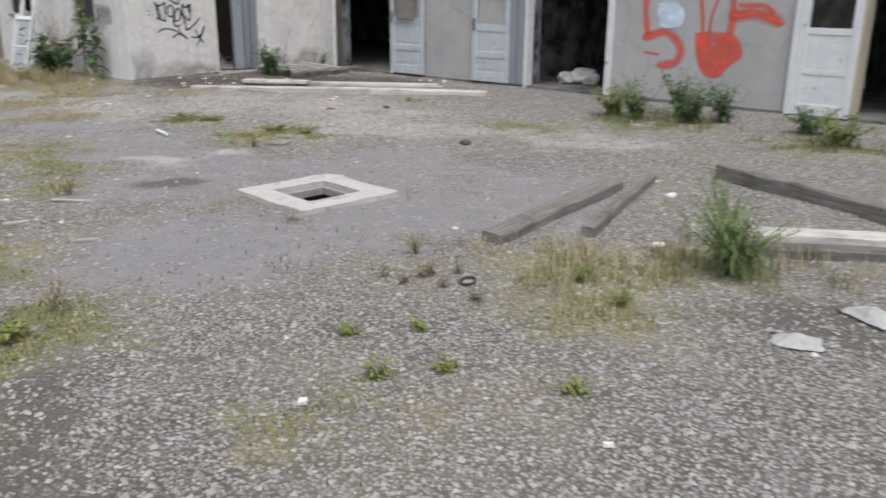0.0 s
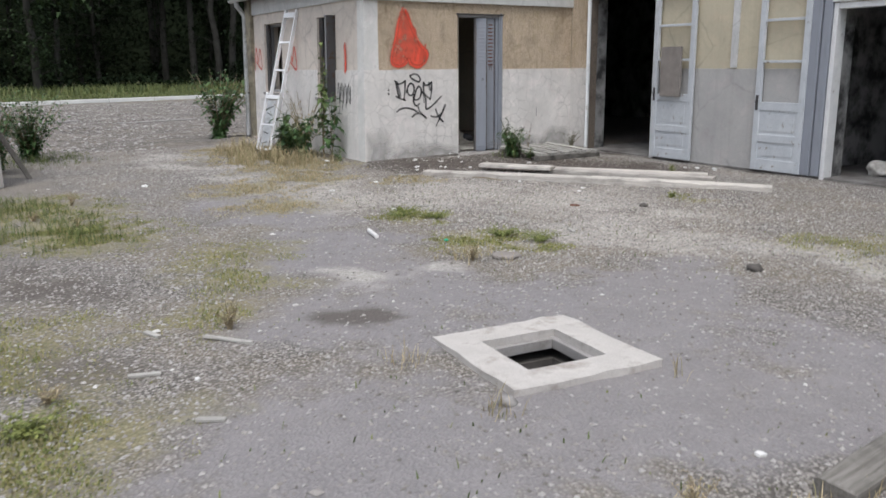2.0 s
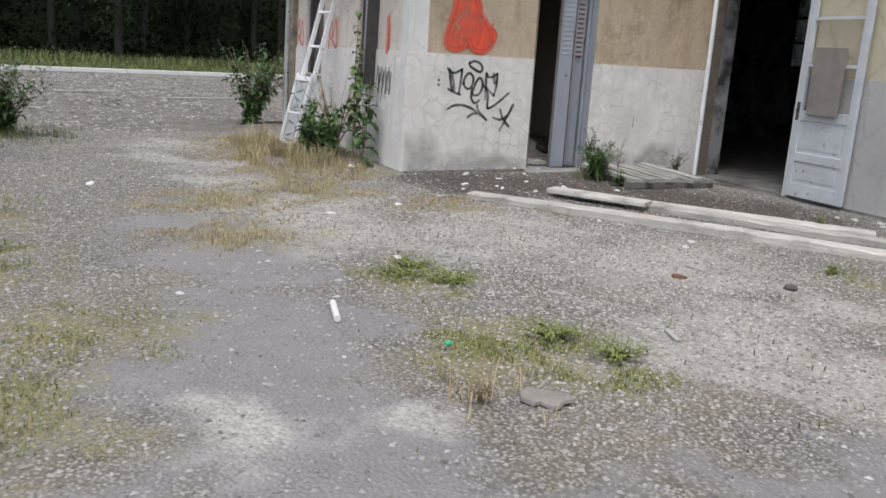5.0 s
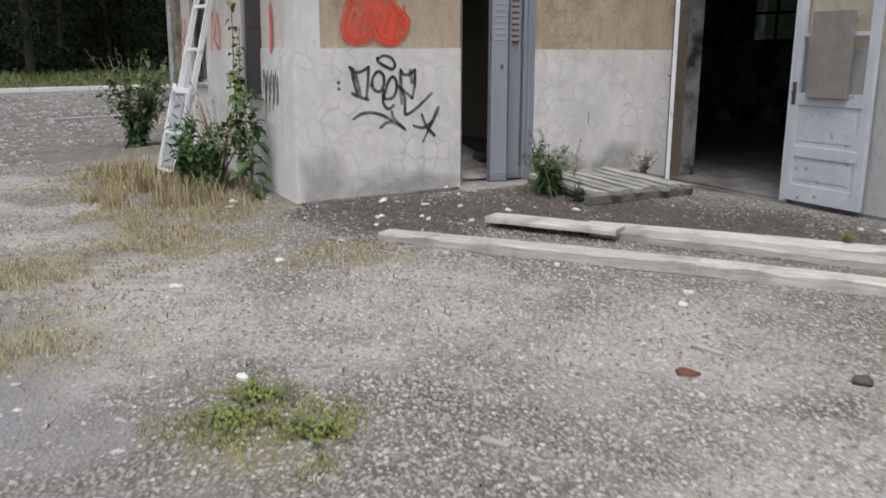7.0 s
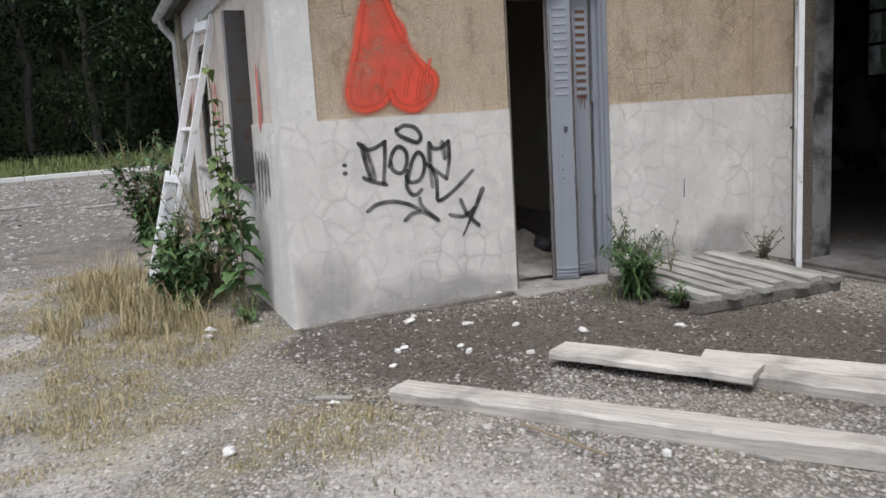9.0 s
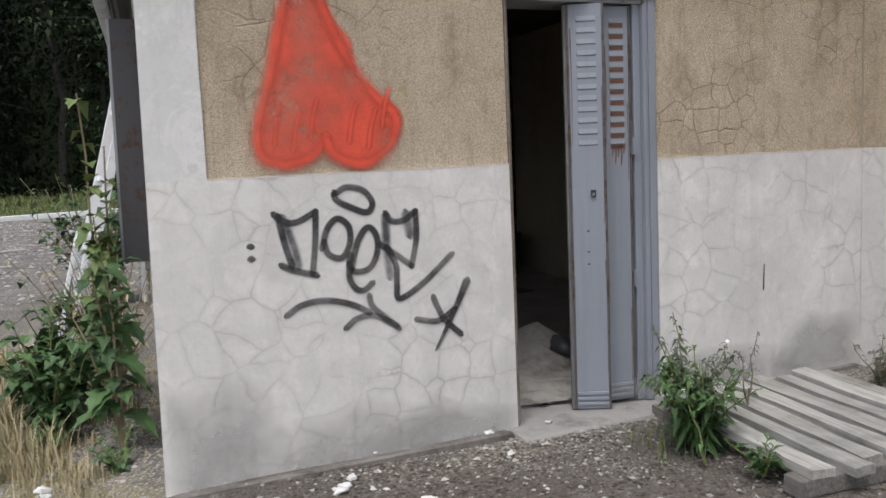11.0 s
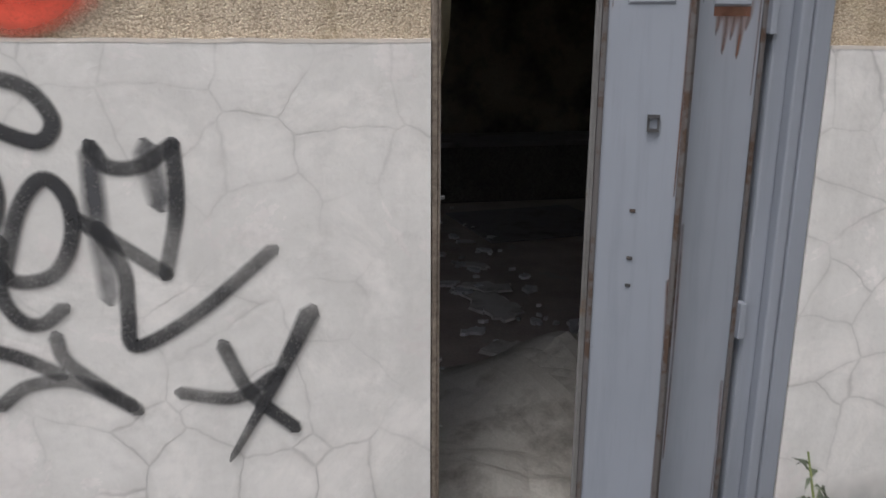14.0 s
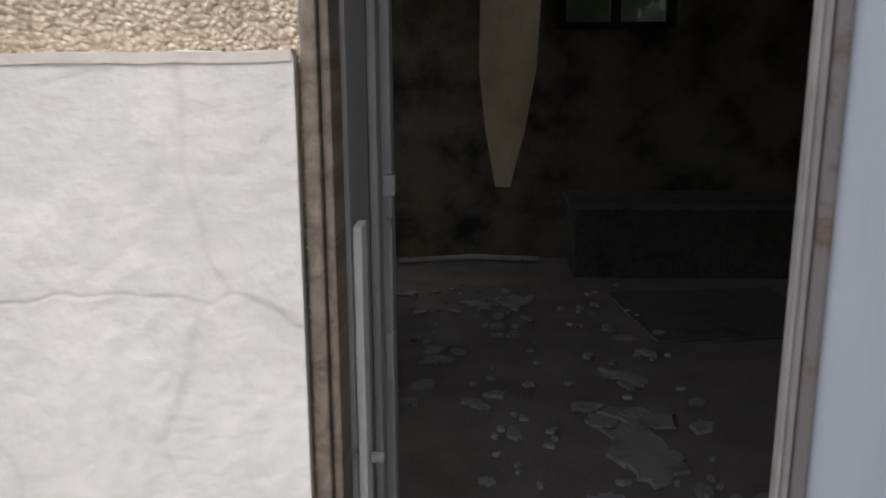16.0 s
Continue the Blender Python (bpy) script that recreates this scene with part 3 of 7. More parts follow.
def build_ground():
    fine_x, fine_y = np.arange(-7.0, 13.6, 0.12), np.arange(-9.6, 4.4, 0.12)
    xs = np.concatenate([[-900, -300, -120, -60, -40, -30, -22, -16, -12, -9], fine_x, [15, 18, 24, 40, 100, 300, 900]])
    ys = np.concatenate([[-900, -300, -100, -50, -30, -20, -14, -11], fine_y, [5, 6, 8, 11, 16, 24, 40, 100, 300, 900]])
    hole = (7.80, -3.287)
    X, Y = np.meshgrid(xs, ys, indexing="ij")
    Z = ground_z(X, Y)
    co = np.stack([X, Y, Z], -1).reshape(-1, 3)
    nx, ny = len(xs), len(ys)
    faces = []
    for i in range(nx - 1):
        for j in range(ny - 1):
            cx, cy = (xs[i] + xs[i + 1]) / 2, (ys[j] + ys[j + 1]) / 2
            if max(abs(cx - hole[0]), abs(cy - hole[1])) < 0.30:
                continue
            a = i * ny + j
            faces.append((a, a + ny, a + ny + 1, a + 1))
    me = bpy.data.meshes.new("ground")
    me.from_pydata(co.tolist(), [], faces)
    layer = me.color_attributes.new("soil", "FLOAT_COLOR", "POINT")
    x, y = co[:, 0], co[:, 1]
    moss = np.maximum(spread(MOSS, x, y), 0.8 * spread(DRY, x, y))
    moss = np.maximum(moss, np.where(x < -28, 1.0, 0.0))
    soil = np.stack([moss, np.maximum(spread(DIRT, x, y), np.where((x < -7) & (x > -28), 0.25, 0)), spread(LIME, x, y), np.maximum(spread(MOULD, x, y), np.where((x < -4.6) & (x > -25.5), 0.42, 0))], -1)
    layer.data.foreach_set("color", soil.astype(np.float32).ravel())
    me.materials.append(GROUND)
    me.shade_smooth()
    return structure(new("ground", me), "uneven yard of grey gravel, dirt and moss", "ground")


build_ground()

# ---- annex: front with the narrow door, side with the ladder ----
LOW, DADO_TOP, BAND_LOW, BAND_TOP = -0.25, 1.362, 2.365, 2.655
DOOR_Y0, DOOR_Y1, DOOR_TOP = 1.675, 2.52, 2.19


def gable(u):
    return 3.05 + 0.55 * max(0.0, u)


structure(wall_mesh("wall_annex_front", np.linspace(0.03, 4.1, 12), [LOW, 1.0, 2.3, 3.4], [(DOOR_Y0, DOOR_Y1, LOW + 0.001, DOOR_TOP)], 0.28, ROUGHCAST, pose(-0.016, 0, 0, 0, 0, 90), gable), "tan roughcast front wall of the annex", "wall")


def coat(name, u0, u1, z0, z1, thick, material, frame_m, label, ragged=0.0):
    """A coat of render on a wall: its outer face at local y 0 + proud, edges rounded."""
    bm = bmesh.new()
    add_box(bm, (u0, 0, z0), (u1, thick, z1))
    if frame_m is ON_A and u0 < 0:
        for v in bm.verts:
            if v.co.x < 0:
                v.co.x += 0.015 + 0.0192 * v.co.z
    if ragged:
        cut_up(bm, 14)
        for v in bm.verts:
            if abs(v.co.z - z1) < 1e-4 and v.co.x > 0.225:
                v.co.z += noise.noise(Vector((v.co.x * 9, 3, 1))) * ragged
    else:
        round_edges(bm, 0.004)
    return structure(part(name, bm, material, None, "", frame_m), label, "trim")


coat("trim_dado_corner", -0.065, DOOR_Y0 - 0.002, LOW, DADO_TOP, 0.015, PLASTER, ON_A, "cracked white plaster dado with black writing", 0.006)
coat("trim_dado_inner", DOOR_Y1 + 0.05, 4.098, LOW, DADO_TOP - 0.012, 0.015, PLASTER, ON_A, "cracked white plaster dado", 0.006)
coat("trim_pilaster_front", -0.065, 0.222, DADO_TOP + 0.0004, BAND_LOW - 0.002, 0.015, CORNER, ON_A, "white corner pilaster of smooth plaster", 0.00001)
coat("trim_band_front", -0.03, 4.098, BAND_LOW, BAND_TOP, 0.045, PILASTER, pose(0.034, 0, 0, 0, 0, 90), "white plaster band above the door")
for a, b, top in ((0.225, DOOR_Y0 - 0.003, DADO_TOP), (DOOR_Y1 + 0.052, 4.096, DADO_TOP - 0.012)):
    bm = bmesh.new()
    add_box(bm, (a, -0.0008, top - 0.006), (b, 0.0138, top + 0.0015))
    bmesh.ops.subdivide_edges(bm, edges=[e for e in bm.edges if abs(e.verts[0].co.x - e.verts[1].co.x) > 0.5], cuts=70)
    for v in bm.verts:
        v.co.z += 0.002 * noise.noise(Vector((v.co.x * 14, v.co.z * 5, 2))) + 0.0022 * noise.noise(Vector((v.co.x * 47, 1, v.co.y * 90)))
        v.co.y += min(0.0, 0.0012 * noise.noise(Vector((v.co.x * 23, 8, v.co.z * 40)))) if v.co.y < 0 else 0
    structure(part("trim_dado_lip", bm, PALE_SIDE, None, "", ON_A), "ragged plaster lip along the top of the dado", "trim")
for u0, u1, z0, z1 in ((0.03, 4.094, BAND_TOP + 0.002, 3.06), (0.55, 4.094, 3.062, 3.38)):
    coat("trim_gable_render", u0, u1, z0, z1, 0.012, GRIMY_ROUGHCAST, pose(-0.006, 0, 0, 0, 0, 90), "grimy brown roughcast above the white band")
coat("trim_door_reveal", DOOR_Y1 + 0.002, DOOR_Y1 + 0.047, 0.0, DOOR_TOP + 0.04, 0.014, SHUTTER_PAINT, ON_A, "blue-grey painted strip beside the door")

SIDE_END, W1, W2 = -5.35, (-4.45, -3.5), (-1.82, -1.08)
structure(wall_mesh("wall_annex_side", np.linspace(SIDE_END, -0.15, 10), [LOW, 1.2, 2.72], [(*W1, 0.94, 2.2), (*W2, 0.92, 2.2)], 0.28, PALE_SIDE, ON_SIDE), "pinkish beige side wall of the annex with two windows", "wall")
coat("trim_dado_side", SIDE_END, W1[0], LOW, DADO_TOP, 0.014, PLASTER, ON_SIDE @ pose(0, -0.014, 0), "stained white plaster dado")
for u0, u1, top in ((W1[0], W1[1], 0.935), (W1[1], W2[0], DADO_TOP), (W2[0], W2[1], 0.915), (W2[1], -0.229, DADO_TOP)):
    coat("trim_dado_side", u0 + 0.002, u1 - 0.001, LOW, top, 0.014, PLASTER, ON_SIDE @ pose(0, -0.014, 0), "stained white plaster dado")
coat("trim_pilaster_side", -0.228, -0.018, LOW, BAND_LOW - 0.002, 0.24, CORNER, ON_SIDE @ pose(0, -0.018, 0), "white corner pilaster of smooth plaster")
coat("trim_band_side", SIDE_END - 0.02, -0.02, BAND_LOW + 0.03, BAND_TOP + 0.04, 0.04, PILASTER, ON_SIDE @ pose(0, -0.036, 0), "white plaster band under the eaves")
structure(wall_mesh("wall_annex_back", [-0.03, 4.4], [LOW, 2.9], [(2.05, 2.85, 1.59, 2.28)], 0.25, ROOM_WALL, pose(SIDE_END + 0.3, 0.25, 0, 0, 0, 90)), "sooty back wall of the annex room", "wall")
structure(boxed("floor_annex", [((SIDE_END + 0.2, 0.2, -0.2), (-0.27, 4.5, FLOOR_Z))], ROOM_FLOOR), "filthy floor of the annex room", "floor")
structure(boxed("ceiling_annex", [((SIDE_END + 0.1, 0.1, 2.72), (-0.25, 4.5, 2.8))], CEILING), "dark boarded ceiling of the annex room", "ceiling")
# inner faces of the annex room
structure(boxed("wall_annex_lining", [((SIDE_END + 0.55, 0.275, 0.05), (W1[0], 0.285, 2.7)), ((W1[1], 0.275, 0.05), (W2[0], 0.285, 2.7)), ((W2[1], 0.275, 0.05), (-0.3, 0.285, 2.7)), ((W1[0], 0.275, 0.05), (W1[1], 0.285, 0.93)), ((W2[0], 0.275, 0.05), (W2[1], 0.285, 0.91)), ((W1[0], 0.275, 2.2), (W1[1], 0.285, 2.7)), ((W2[0], 0.275, 2.2), (W2[1], 0.285, 2.7))], ROOM_WALL, None, "", ON_SIDE), "sooty inner plaster of the annex room", "wall")
structure(boxed("trim_reveal", [((-0.29, DOOR_Y1 - 0.012, -0.1), (-0.014, DOOR_Y1 - 0.0005, DOOR_TOP - 0.002))], PILASTER), "plastered reveal of the narrow door", "trim")
structure(boxed("door_sill", [((-0.28, DOOR_Y0 - 0.06, -0.2), (0.19, DOOR_Y1 + 0.16, 0.022))], OLD_CONCRETE, None, "", None, 0.03, 0.016), "worn concrete door sill", "sill")
structure(boxed("trim_plinth", [((-0.01, -0.03, -0.2), (0.095, DOOR_Y0 - 0.07, 0.024)), ((-0.01, DOOR_Y1 + 0.17, -0.2), (0.055, 4.05, 0.02))], FOOTING, None, "", None, 0.03, 0.03), "rough earth-stained concrete footing", "trim")


def side_window(u0, u1, z0, z1, index):
    """A tall side window with dark folded steel shutters drawn half across and a stone sill."""
    w = thing("window_%d" % index, ON_SIDE @ pose((u0 + u1) / 2, 0, z0), "narrow window with dark rusty folded metal shutters", "window")
    w["kind"] = "structure"
    half, h = (u1 - u0) / 2, z1 - z0
    boxed("window_frame", [((-half, 0.12, 0), (-half + 0.05, 0.18, h)), ((half - 0.05, 0.12, 0), (half, 0.18, h)), ((-half + 0.05, 0.12, h - 0.05), (half - 0.05, 0.18, h)), ((-half + 0.05, 0.12, 0), (half - 0.05, 0.18, 0.05))], FRAME_PAINT, w)
    boxed("window_sill", [((-half - 0.03, -0.05, -0.05), (half + 0.03, 0.2, -0.002))], OLD_CONCRETE, w, "", None, 0.008)
    for k, (a, b, y) in enumerate(((-half, -half + 0.15, 0.04), (half - 0.17, half, 0.05))):
        slat = [((a, y, 0.01), (b, y + 0.02, h - 0.01))] + [((a + 0.03, y - 0.008, h * 0.5 + 0.05 * n), (b - 0.03, y - 0.0005, h * 0.5 + 0.05 * n + 0.025)) for n in range(10)]
        boxed("shutter_panel", slat, DARK_METAL, w)
    return w


side_window(*W1, 0.94, 2.2, 1)
second_window = side_window(*W2, 0.92, 2.2, 2)
for k, (y0, y1) in enumerate(((-0.165, -0.005), (-0.15, 0.0))):
    boxed("open_shutter", [((0.345 + 0.026 * k, y0, 0.0), (0.362 + 0.026 * k, y1, 1.28))], DARK_METAL if k else FRAME_PAINT, second_window, "grey metal shutter folded outwards")
back = thing("window_3", pose(SIDE_END + 0.2, 2.7, 1.59), "small back window with grimy green-tinted panes", "window")
back["kind"] = "structure"
for a, b in ((-0.4, -0.33), (-0.035, 0.035), (0.33, 0.4)):
    boxed("window_frame", [((-0.05, a, 0), (0.02, b, 0.69))], DARK_METAL, back)
boxed("window_frame", [((-0.05, -0.33, 0), (0.02, -0.035, 0.05)), ((-0.05, 0.035, 0), (0.02, 0.33, 0.05)), ((-0.05, -0.33, 0.64), (0.02, -0.035, 0.69)), ((-0.05, 0.035, 0.64), (0.02, 0.33, 0.69))], DARK_METAL, back)
for a, b in ((-0.33, -0.035), (0.035, 0.33)):
    pane = boxed("pane", [((-0.02, a, 0.05), (-0.014, b, 0.64))], GLASS, back)
    pane.visible_shadow = False

# lean-to roof over the annex, with its eaves along the side
SLOPE = 29.0
ROOF = ON_SIDE @ pose(0, -0.2, 2.73, SLOPE, 0, 0)
structure(boxed("roof_annex", [((SIDE_END - 0.25, 0.02, -0.07), (0.24, 5.7, 0.0))], SLATE, None, "", ROOF), "slate lean-to roof of the annex, darkened for the shade under its eaves", "roof")

roof = bpy.data.objects["roof_annex"]
bm = bmesh.new()
add_box(bm, (-0.097, 0.0, 0.0), (0.097, 0.21, 0.007))
for v in bm.verts:
    v.co.z += 0.010 if v.co.y < 0.1 else 0.0
slate_mesh = bpy.data.meshes.new("slate")
bm.to_mesh(slate_mesh)
bm.free()
slate_mesh.materials.append(SLATE)
r_slate = random.Random(3)
for row in range(9):
    for k in range(28):
        s = new("slate", slate_mesh)
        s.parent = roof
        s.matrix_basis = pose(SIDE_END - 0.13 + 0.2 * k + (0.1 if row % 2 else 0), 0.0 + 0.115 * row, 0.004 + 0.001 * (row % 2), r_slate.uniform(-0.6, 0.6), r_slate.uniform(-0.6, 0.6), r_slate.uniform(-1.5, 1.5))

# ---- main building ----
D2, D3, D4 = (0.475, 2.02, -0.05, 2.56), (5.02, 6.50, -0.05, 2.08), (9.92, 11.1, -0.05, 2.3)
TRANSOM = (0.76, 2.18, 2.76, 3.45)
BARRED = (5.02, 6.44, 2.72, 3.5)
WHOLE = [D2, D3, D4, TRANSOM, BARRED, (9.2, 9.9, -0.05, 2.3)]
structure(wall_mesh("wall_main_front", list(np.linspace(-0.0, 14.0, 15)), [LOW, 1.36, 3.9, 6.2], [(a, b, c if c > 0 else LOW + 0.001, d) for a, b, c, d in WHOLE], 0.35, PALE_WALL, ON_MAIN @ pose(0, 0.0, 0)), "pale beige front wall of the main building", "wall")
for u0, u1 in ((2.06, 3.52), (3.522, 4.98), (6.52, 9.17), (11.12, 14.0)):
    coat("trim_dado_main", u0, u1, LOW, 1.345, 0.008, PALE_DADO, ON_MAIN @ pose(0, -0.008, 0), "grey painted dado of the main front")
coat("trim_dado_inner", 0.003, 0.44, LOW, DADO_TOP - 0.012, 0.010, PLASTER, ON_MAIN @ pose(0, -0.010, 0), "stained white plaster dado beside the wide door")
coat("trim_roughcast_strip", 0.003, 0.44, DADO_TOP - 0.010, 2.62, 0.008, ROUGHCAST, ON_MAIN @ pose(0, -0.008, 0), "tan roughcast beside the wide door")
coat("trim_strip", 3.46, 3.57, 1.36, 6.0, 0.02, PILASTER, ON_MAIN @ pose(0, -0.02, 0), "thin white vertical strip on the beige wall")
structure(wall_mesh("wall_main_end", [-8.0, 0.0], [LOW, 6.2], [], 0.3, PALE_WALL, ON_MAIN @ pose(-0.001, 0.002, 0)), "beige wall of the main building above the annex", "wall")
structure(wall_mesh("wall_hall_back", [-8.0, 14.0], [LOW, 4.2], [(-4.25, -2.65, 1.5, 3.05)], 0.3, HALL_WALL, ON_MAIN @ pose(0, 6.35, 0)), "grimy back wall of the dark hall", "wall")
structure(boxed("wall_hall_partition", [((4.3, 0.36, 0), (4.5, 6.3, 4.0))], HALL_WALL, None, "", ON_MAIN), "grimy partition wall inside the hall", "wall")
structure(boxed("wall_hall_partition", [((8.9, 0.36, 0), (9.1, 6.3, 4.0))], HALL_WALL, None, "", ON_MAIN), "grimy partition wall inside the hall", "wall")
structure(boxed("wall_hall_end", [((-8.3, 0.3, LOW), (-8.0, 6.65, 4.2))], HALL_WALL, None, "", ON_MAIN), "end wall of the dark hall", "wall")
structure(boxed("wall_hall_end", [((14.0, 0.0, LOW), (14.3, 6.65, 6.2))], PALE_WALL, None, "", ON_MAIN), "end wall of the main building", "wall")
structure(boxed("floor_hall", [((-8.0, -0.02, -0.2), (14.0, 6.35, -0.01))], HALL_FLOOR, None, "", ON_MAIN), "dirty concrete floor of the hall", "floor")
structure(boxed("ceiling_hall", [((-8.0, 0.36, 3.95), (14.0, 6.35, 4.1))], CEILING, None, "", ON_MAIN), "dark ceiling of the hall", "ceiling")
structure(boxed("roof_main", [((-8.6, -0.5, 6.2), (14.6, 7.2, 6.45))], SLATE, None, "", ON_MAIN), "slate roof of the main building", "roof")
# thin dark grey linings over the depth of both openings
for d in (D2, D3):
    structure(boxed("trim_reveal", [((d[0] + 0.001, 0.142, -0.009), (d[0] + 0.012, 0.36, d[3] - 0.001)), ((d[1] - 0.012, 0.142, -0.009), (d[1] - 0.001, 0.36, d[3] - 0.001))], HALL_WALL, None, "", ON_MAIN), "dark grey lining of the wide doorway reveal", "trim")
for u0, u1 in ((0.40, 2.1), (3.85, 6.6)):
    threshold = structure(boxed("trim_threshold", [((u0, -0.10, -0.16), (u1, -0.025, -0.028))], FOOTING, None, "", ON_MAIN, 0.012, 0.010), "worn dark concrete threshold of the doorway", "threshold")
hall_window = thing("window_4", ON_MAIN @ pose(-3.45, 6.3, 1.5), "barred many-paned window at the back of the hall", "window")
hall_window["kind"] = "structure"
for u in (-0.8, -0.27, 0.26, 0.74):
    boxed("window_frame", [((u, 0.0, 0), (u + 0.06, 0.05, 1.55))], DARK_METAL, hall_window)
for z in (0.0, 0.5, 1.0, 1.5):
    for a, b in ((-0.74, -0.27), (-0.21, 0.26), (0.32, 0.74)):
        boxed("window_frame", [((a, 0.005, z), (b, 0.045, z + 0.05))], DARK_METAL, hall_window)
        if z < 1.4:
            boxed("pane", [((a, 0.02, z + 0.05), (b, 0.026, z + 0.5))], GLASS, hall_window).visible_shadow = False
# added block, nothing known here; keeps the sky out of the hall panes
structure(boxed("backdrop_hedge", [((-12, 10.5, -0.3), (4, 11.2, 5.5))], SHADE_BACKDROP, None, "", ON_MAIN), "added dark block that dims the hall window from behind", "hedge")

# ---- doors and shutters ----
def door_leaf(name, m, w, h, glazing, panels, material, label, group, mid=None):
    """A panelled leaf along local x, front at local y 0: stiles, rails, empty glazing bars above, sunk panels below."""
    leaf = thing(name, m, label, "door", group)
    t, s = 0.042, 0.085
    for a, b in ((0, s), (w - s, w)):
        boxed("stile", [((a, 0, 0), (b, t, h))], material, leaf, "", None, 0.005)
    split = glazing[0]
    rails = [(0.0, 0.15)] + [(z, z + 0.1) for z in panels] + [(split, split + 0.11)] + [(z, z + 0.035) for z in glazing[1:]] + [(h - 0.1, h)]
    for z0, z1 in rails:
        boxed("rail", [((s, 0.002, z0), (w - s, t - 0.002, z1))], material, leaf, "", None, 0.004)
    edges = [0.15] + [v for z in panels for v in (z, z + 0.1)] + [split]
    for z0, z1 in zip(edges[::2], edges[1::2]):
        boxed("panel", [((s, 0.014, z0), (w - s, 0.028, z1)), ((s + 0.05, 0.009, z0 + 0.05), (w - s - 0.05, 0.0138, z1 - 0.05))], material, leaf)
    boxed("lock_plate", [((0.02, -0.006, split + 0.0), (0.06, -0.0005, split + 0.2)), ((0.03, -0.03, split + 0.1), (0.05, -0.0065, split + 0.12))], DARK_METAL, leaf)
    return leaf


# wide door of the first bay: one leaf folded back flat on the wall, the other standing out in the corner
leaf2 = door_leaf("door_leaf", ON_MAIN @ pose(2.05, -0.075, 0.005, 0, 0, -1.0), 0.81, 2.52, [0.86, 1.45, 1.95], [0.40], DOOR_PAINT, "pale blue peeling door leaf folded open, panes gone", "leaves of the wide doors")
boxed("board", [((0.20, -0.05, 0.93), (0.60, -0.012, 1.66))], CARDBOARD, leaf2, "weathered grey-brown board tied on the leaf", None, 0.006, 0.004)
door_leaf("door_leaf", ON_MAIN @ pose(0.47, -0.035, 0.02, 0, 0, -43), 0.52, 2.54, [0.95, 1.5, 2.0], [0.42], WHITE_PAINT, "peeling white door leaf standing half open", "leaves of the wide doors")
door_leaf("door_leaf", ON_MAIN @ pose(3.96, -0.075, 0.0, 0, 0, 0), 0.76, 2.52, [0.80, 1.42, 1.95], [0.38], DOOR_PAINT, "pale blue peeling door leaf folded open on the wall", "leaves of the wide doors")


def door_frame(index, d, material, label, left=0.1, right=0.07, shade_post=None):
    """The frame round an opening: two posts and a head."""
    f = thing("door_%d" % index, ON_MAIN @ pose(d[0], 0, 0), label, "door frame")
    f["kind"] = "structure"
    w = d[1] - d[0]
    boxed("frame_post", [((-left, -0.03, -0.04), (0.03, 0.14, d[3] + 0.05))], shade_post or material, f, "", None, 0.006)
    boxed("frame_post", [((w - 0.03, -0.03, -0.04), (w + right, 0.14, d[3] + 0.05))], material, f, "", None, 0.006)
    boxed("frame_head", [((0.03, -0.025, d[3] - 0.02), (w - 0.03, 0.13, d[3] + 0.05))], material, f, "", None, 0.006)
    return f


# left post gets a dark brown colour in place of the shade on it
door_frame(2, D2, WHITE_PAINT, "peeling white frame of a wide open doorway, left post coloured dark for shade", 0.03, 0.05, BROWN_WOOD)
f3 = door_frame(3, D3, WHITE_PAINT, "white and blue-grey frame of a wide open doorway", 0.03)
boxed("folded_leaf", [((-0.30, -0.06, 0.0), (-0.17, -0.01, 2.55)), ((-0.15, -0.05, 0.0), (-0.04, 0.0, 2.55))], SHUTTER_PAINT, f3, "blue-grey folded leaf", None, 0.008)
boxed("lintel_panel", [((-0.05, -0.05, 2.14), (1.5, 0.0, 2.52)), ((-0.08, -0.09, 2.52), (1.53, 0.0, 2.6))], WHITE_PAINT, f3, "white lintel panel", None, 0.006)
transom = thing("window_5", ON_MAIN @ pose(TRANSOM[0], 0, TRANSOM[2]), "white-framed fanlight with two dark panes above the door", "window")
transom["kind"] = "structure"
tw = TRANSOM[1] - TRANSOM[0]
for a, b in ((-0.05, 0.05), (tw / 2 - 0.05, tw / 2 + 0.05), (tw - 0.05, tw + 0.05)):
    boxed("window_frame", [((a, -0.02, 0.05), (b, 0.06, 0.68))], WHITE_PAINT, transom, "", None, 0.005)
boxed("window_frame", [((-0.06, -0.03, -0.08), (tw + 0.06, 0.07, 0.048))], WHITE_PAINT, transom, "", None, 0.006)
for a, b in ((0.05, tw / 2 - 0.05), (tw / 2 + 0.05, tw - 0.05)):
    boxed("pane", [((a, 0.02, 0.05), (b, 0.025, 0.69))], GLASS, transom).visible_shadow = False
barred = thing("window_6", ON_MAIN @ pose(BARRED[0], 0, BARRED[2]), "window above the doorway with vertical metal bars", "window")
barred["kind"] = "structure"
boxed("window_sill", [((-0.1, -0.08, -0.06), (1.5, 0.2, -0.002))], WHITE_PAINT, barred, "", None, 0.008)
for n in range(9):
    boxed("bar", [((0.05 + 0.16 * n, 0.02, 0.0), (0.075 + 0.16 * n, 0.045, 0.78))], FRAME_PAINT, barred)
boxed("window_frame", [((0.0, 0.1, 0.0), (0.06, 0.16, 0.78)), ((1.36, 0.1, 0.0), (1.42, 0.16, 0.78))], WHITE_PAINT, barred)

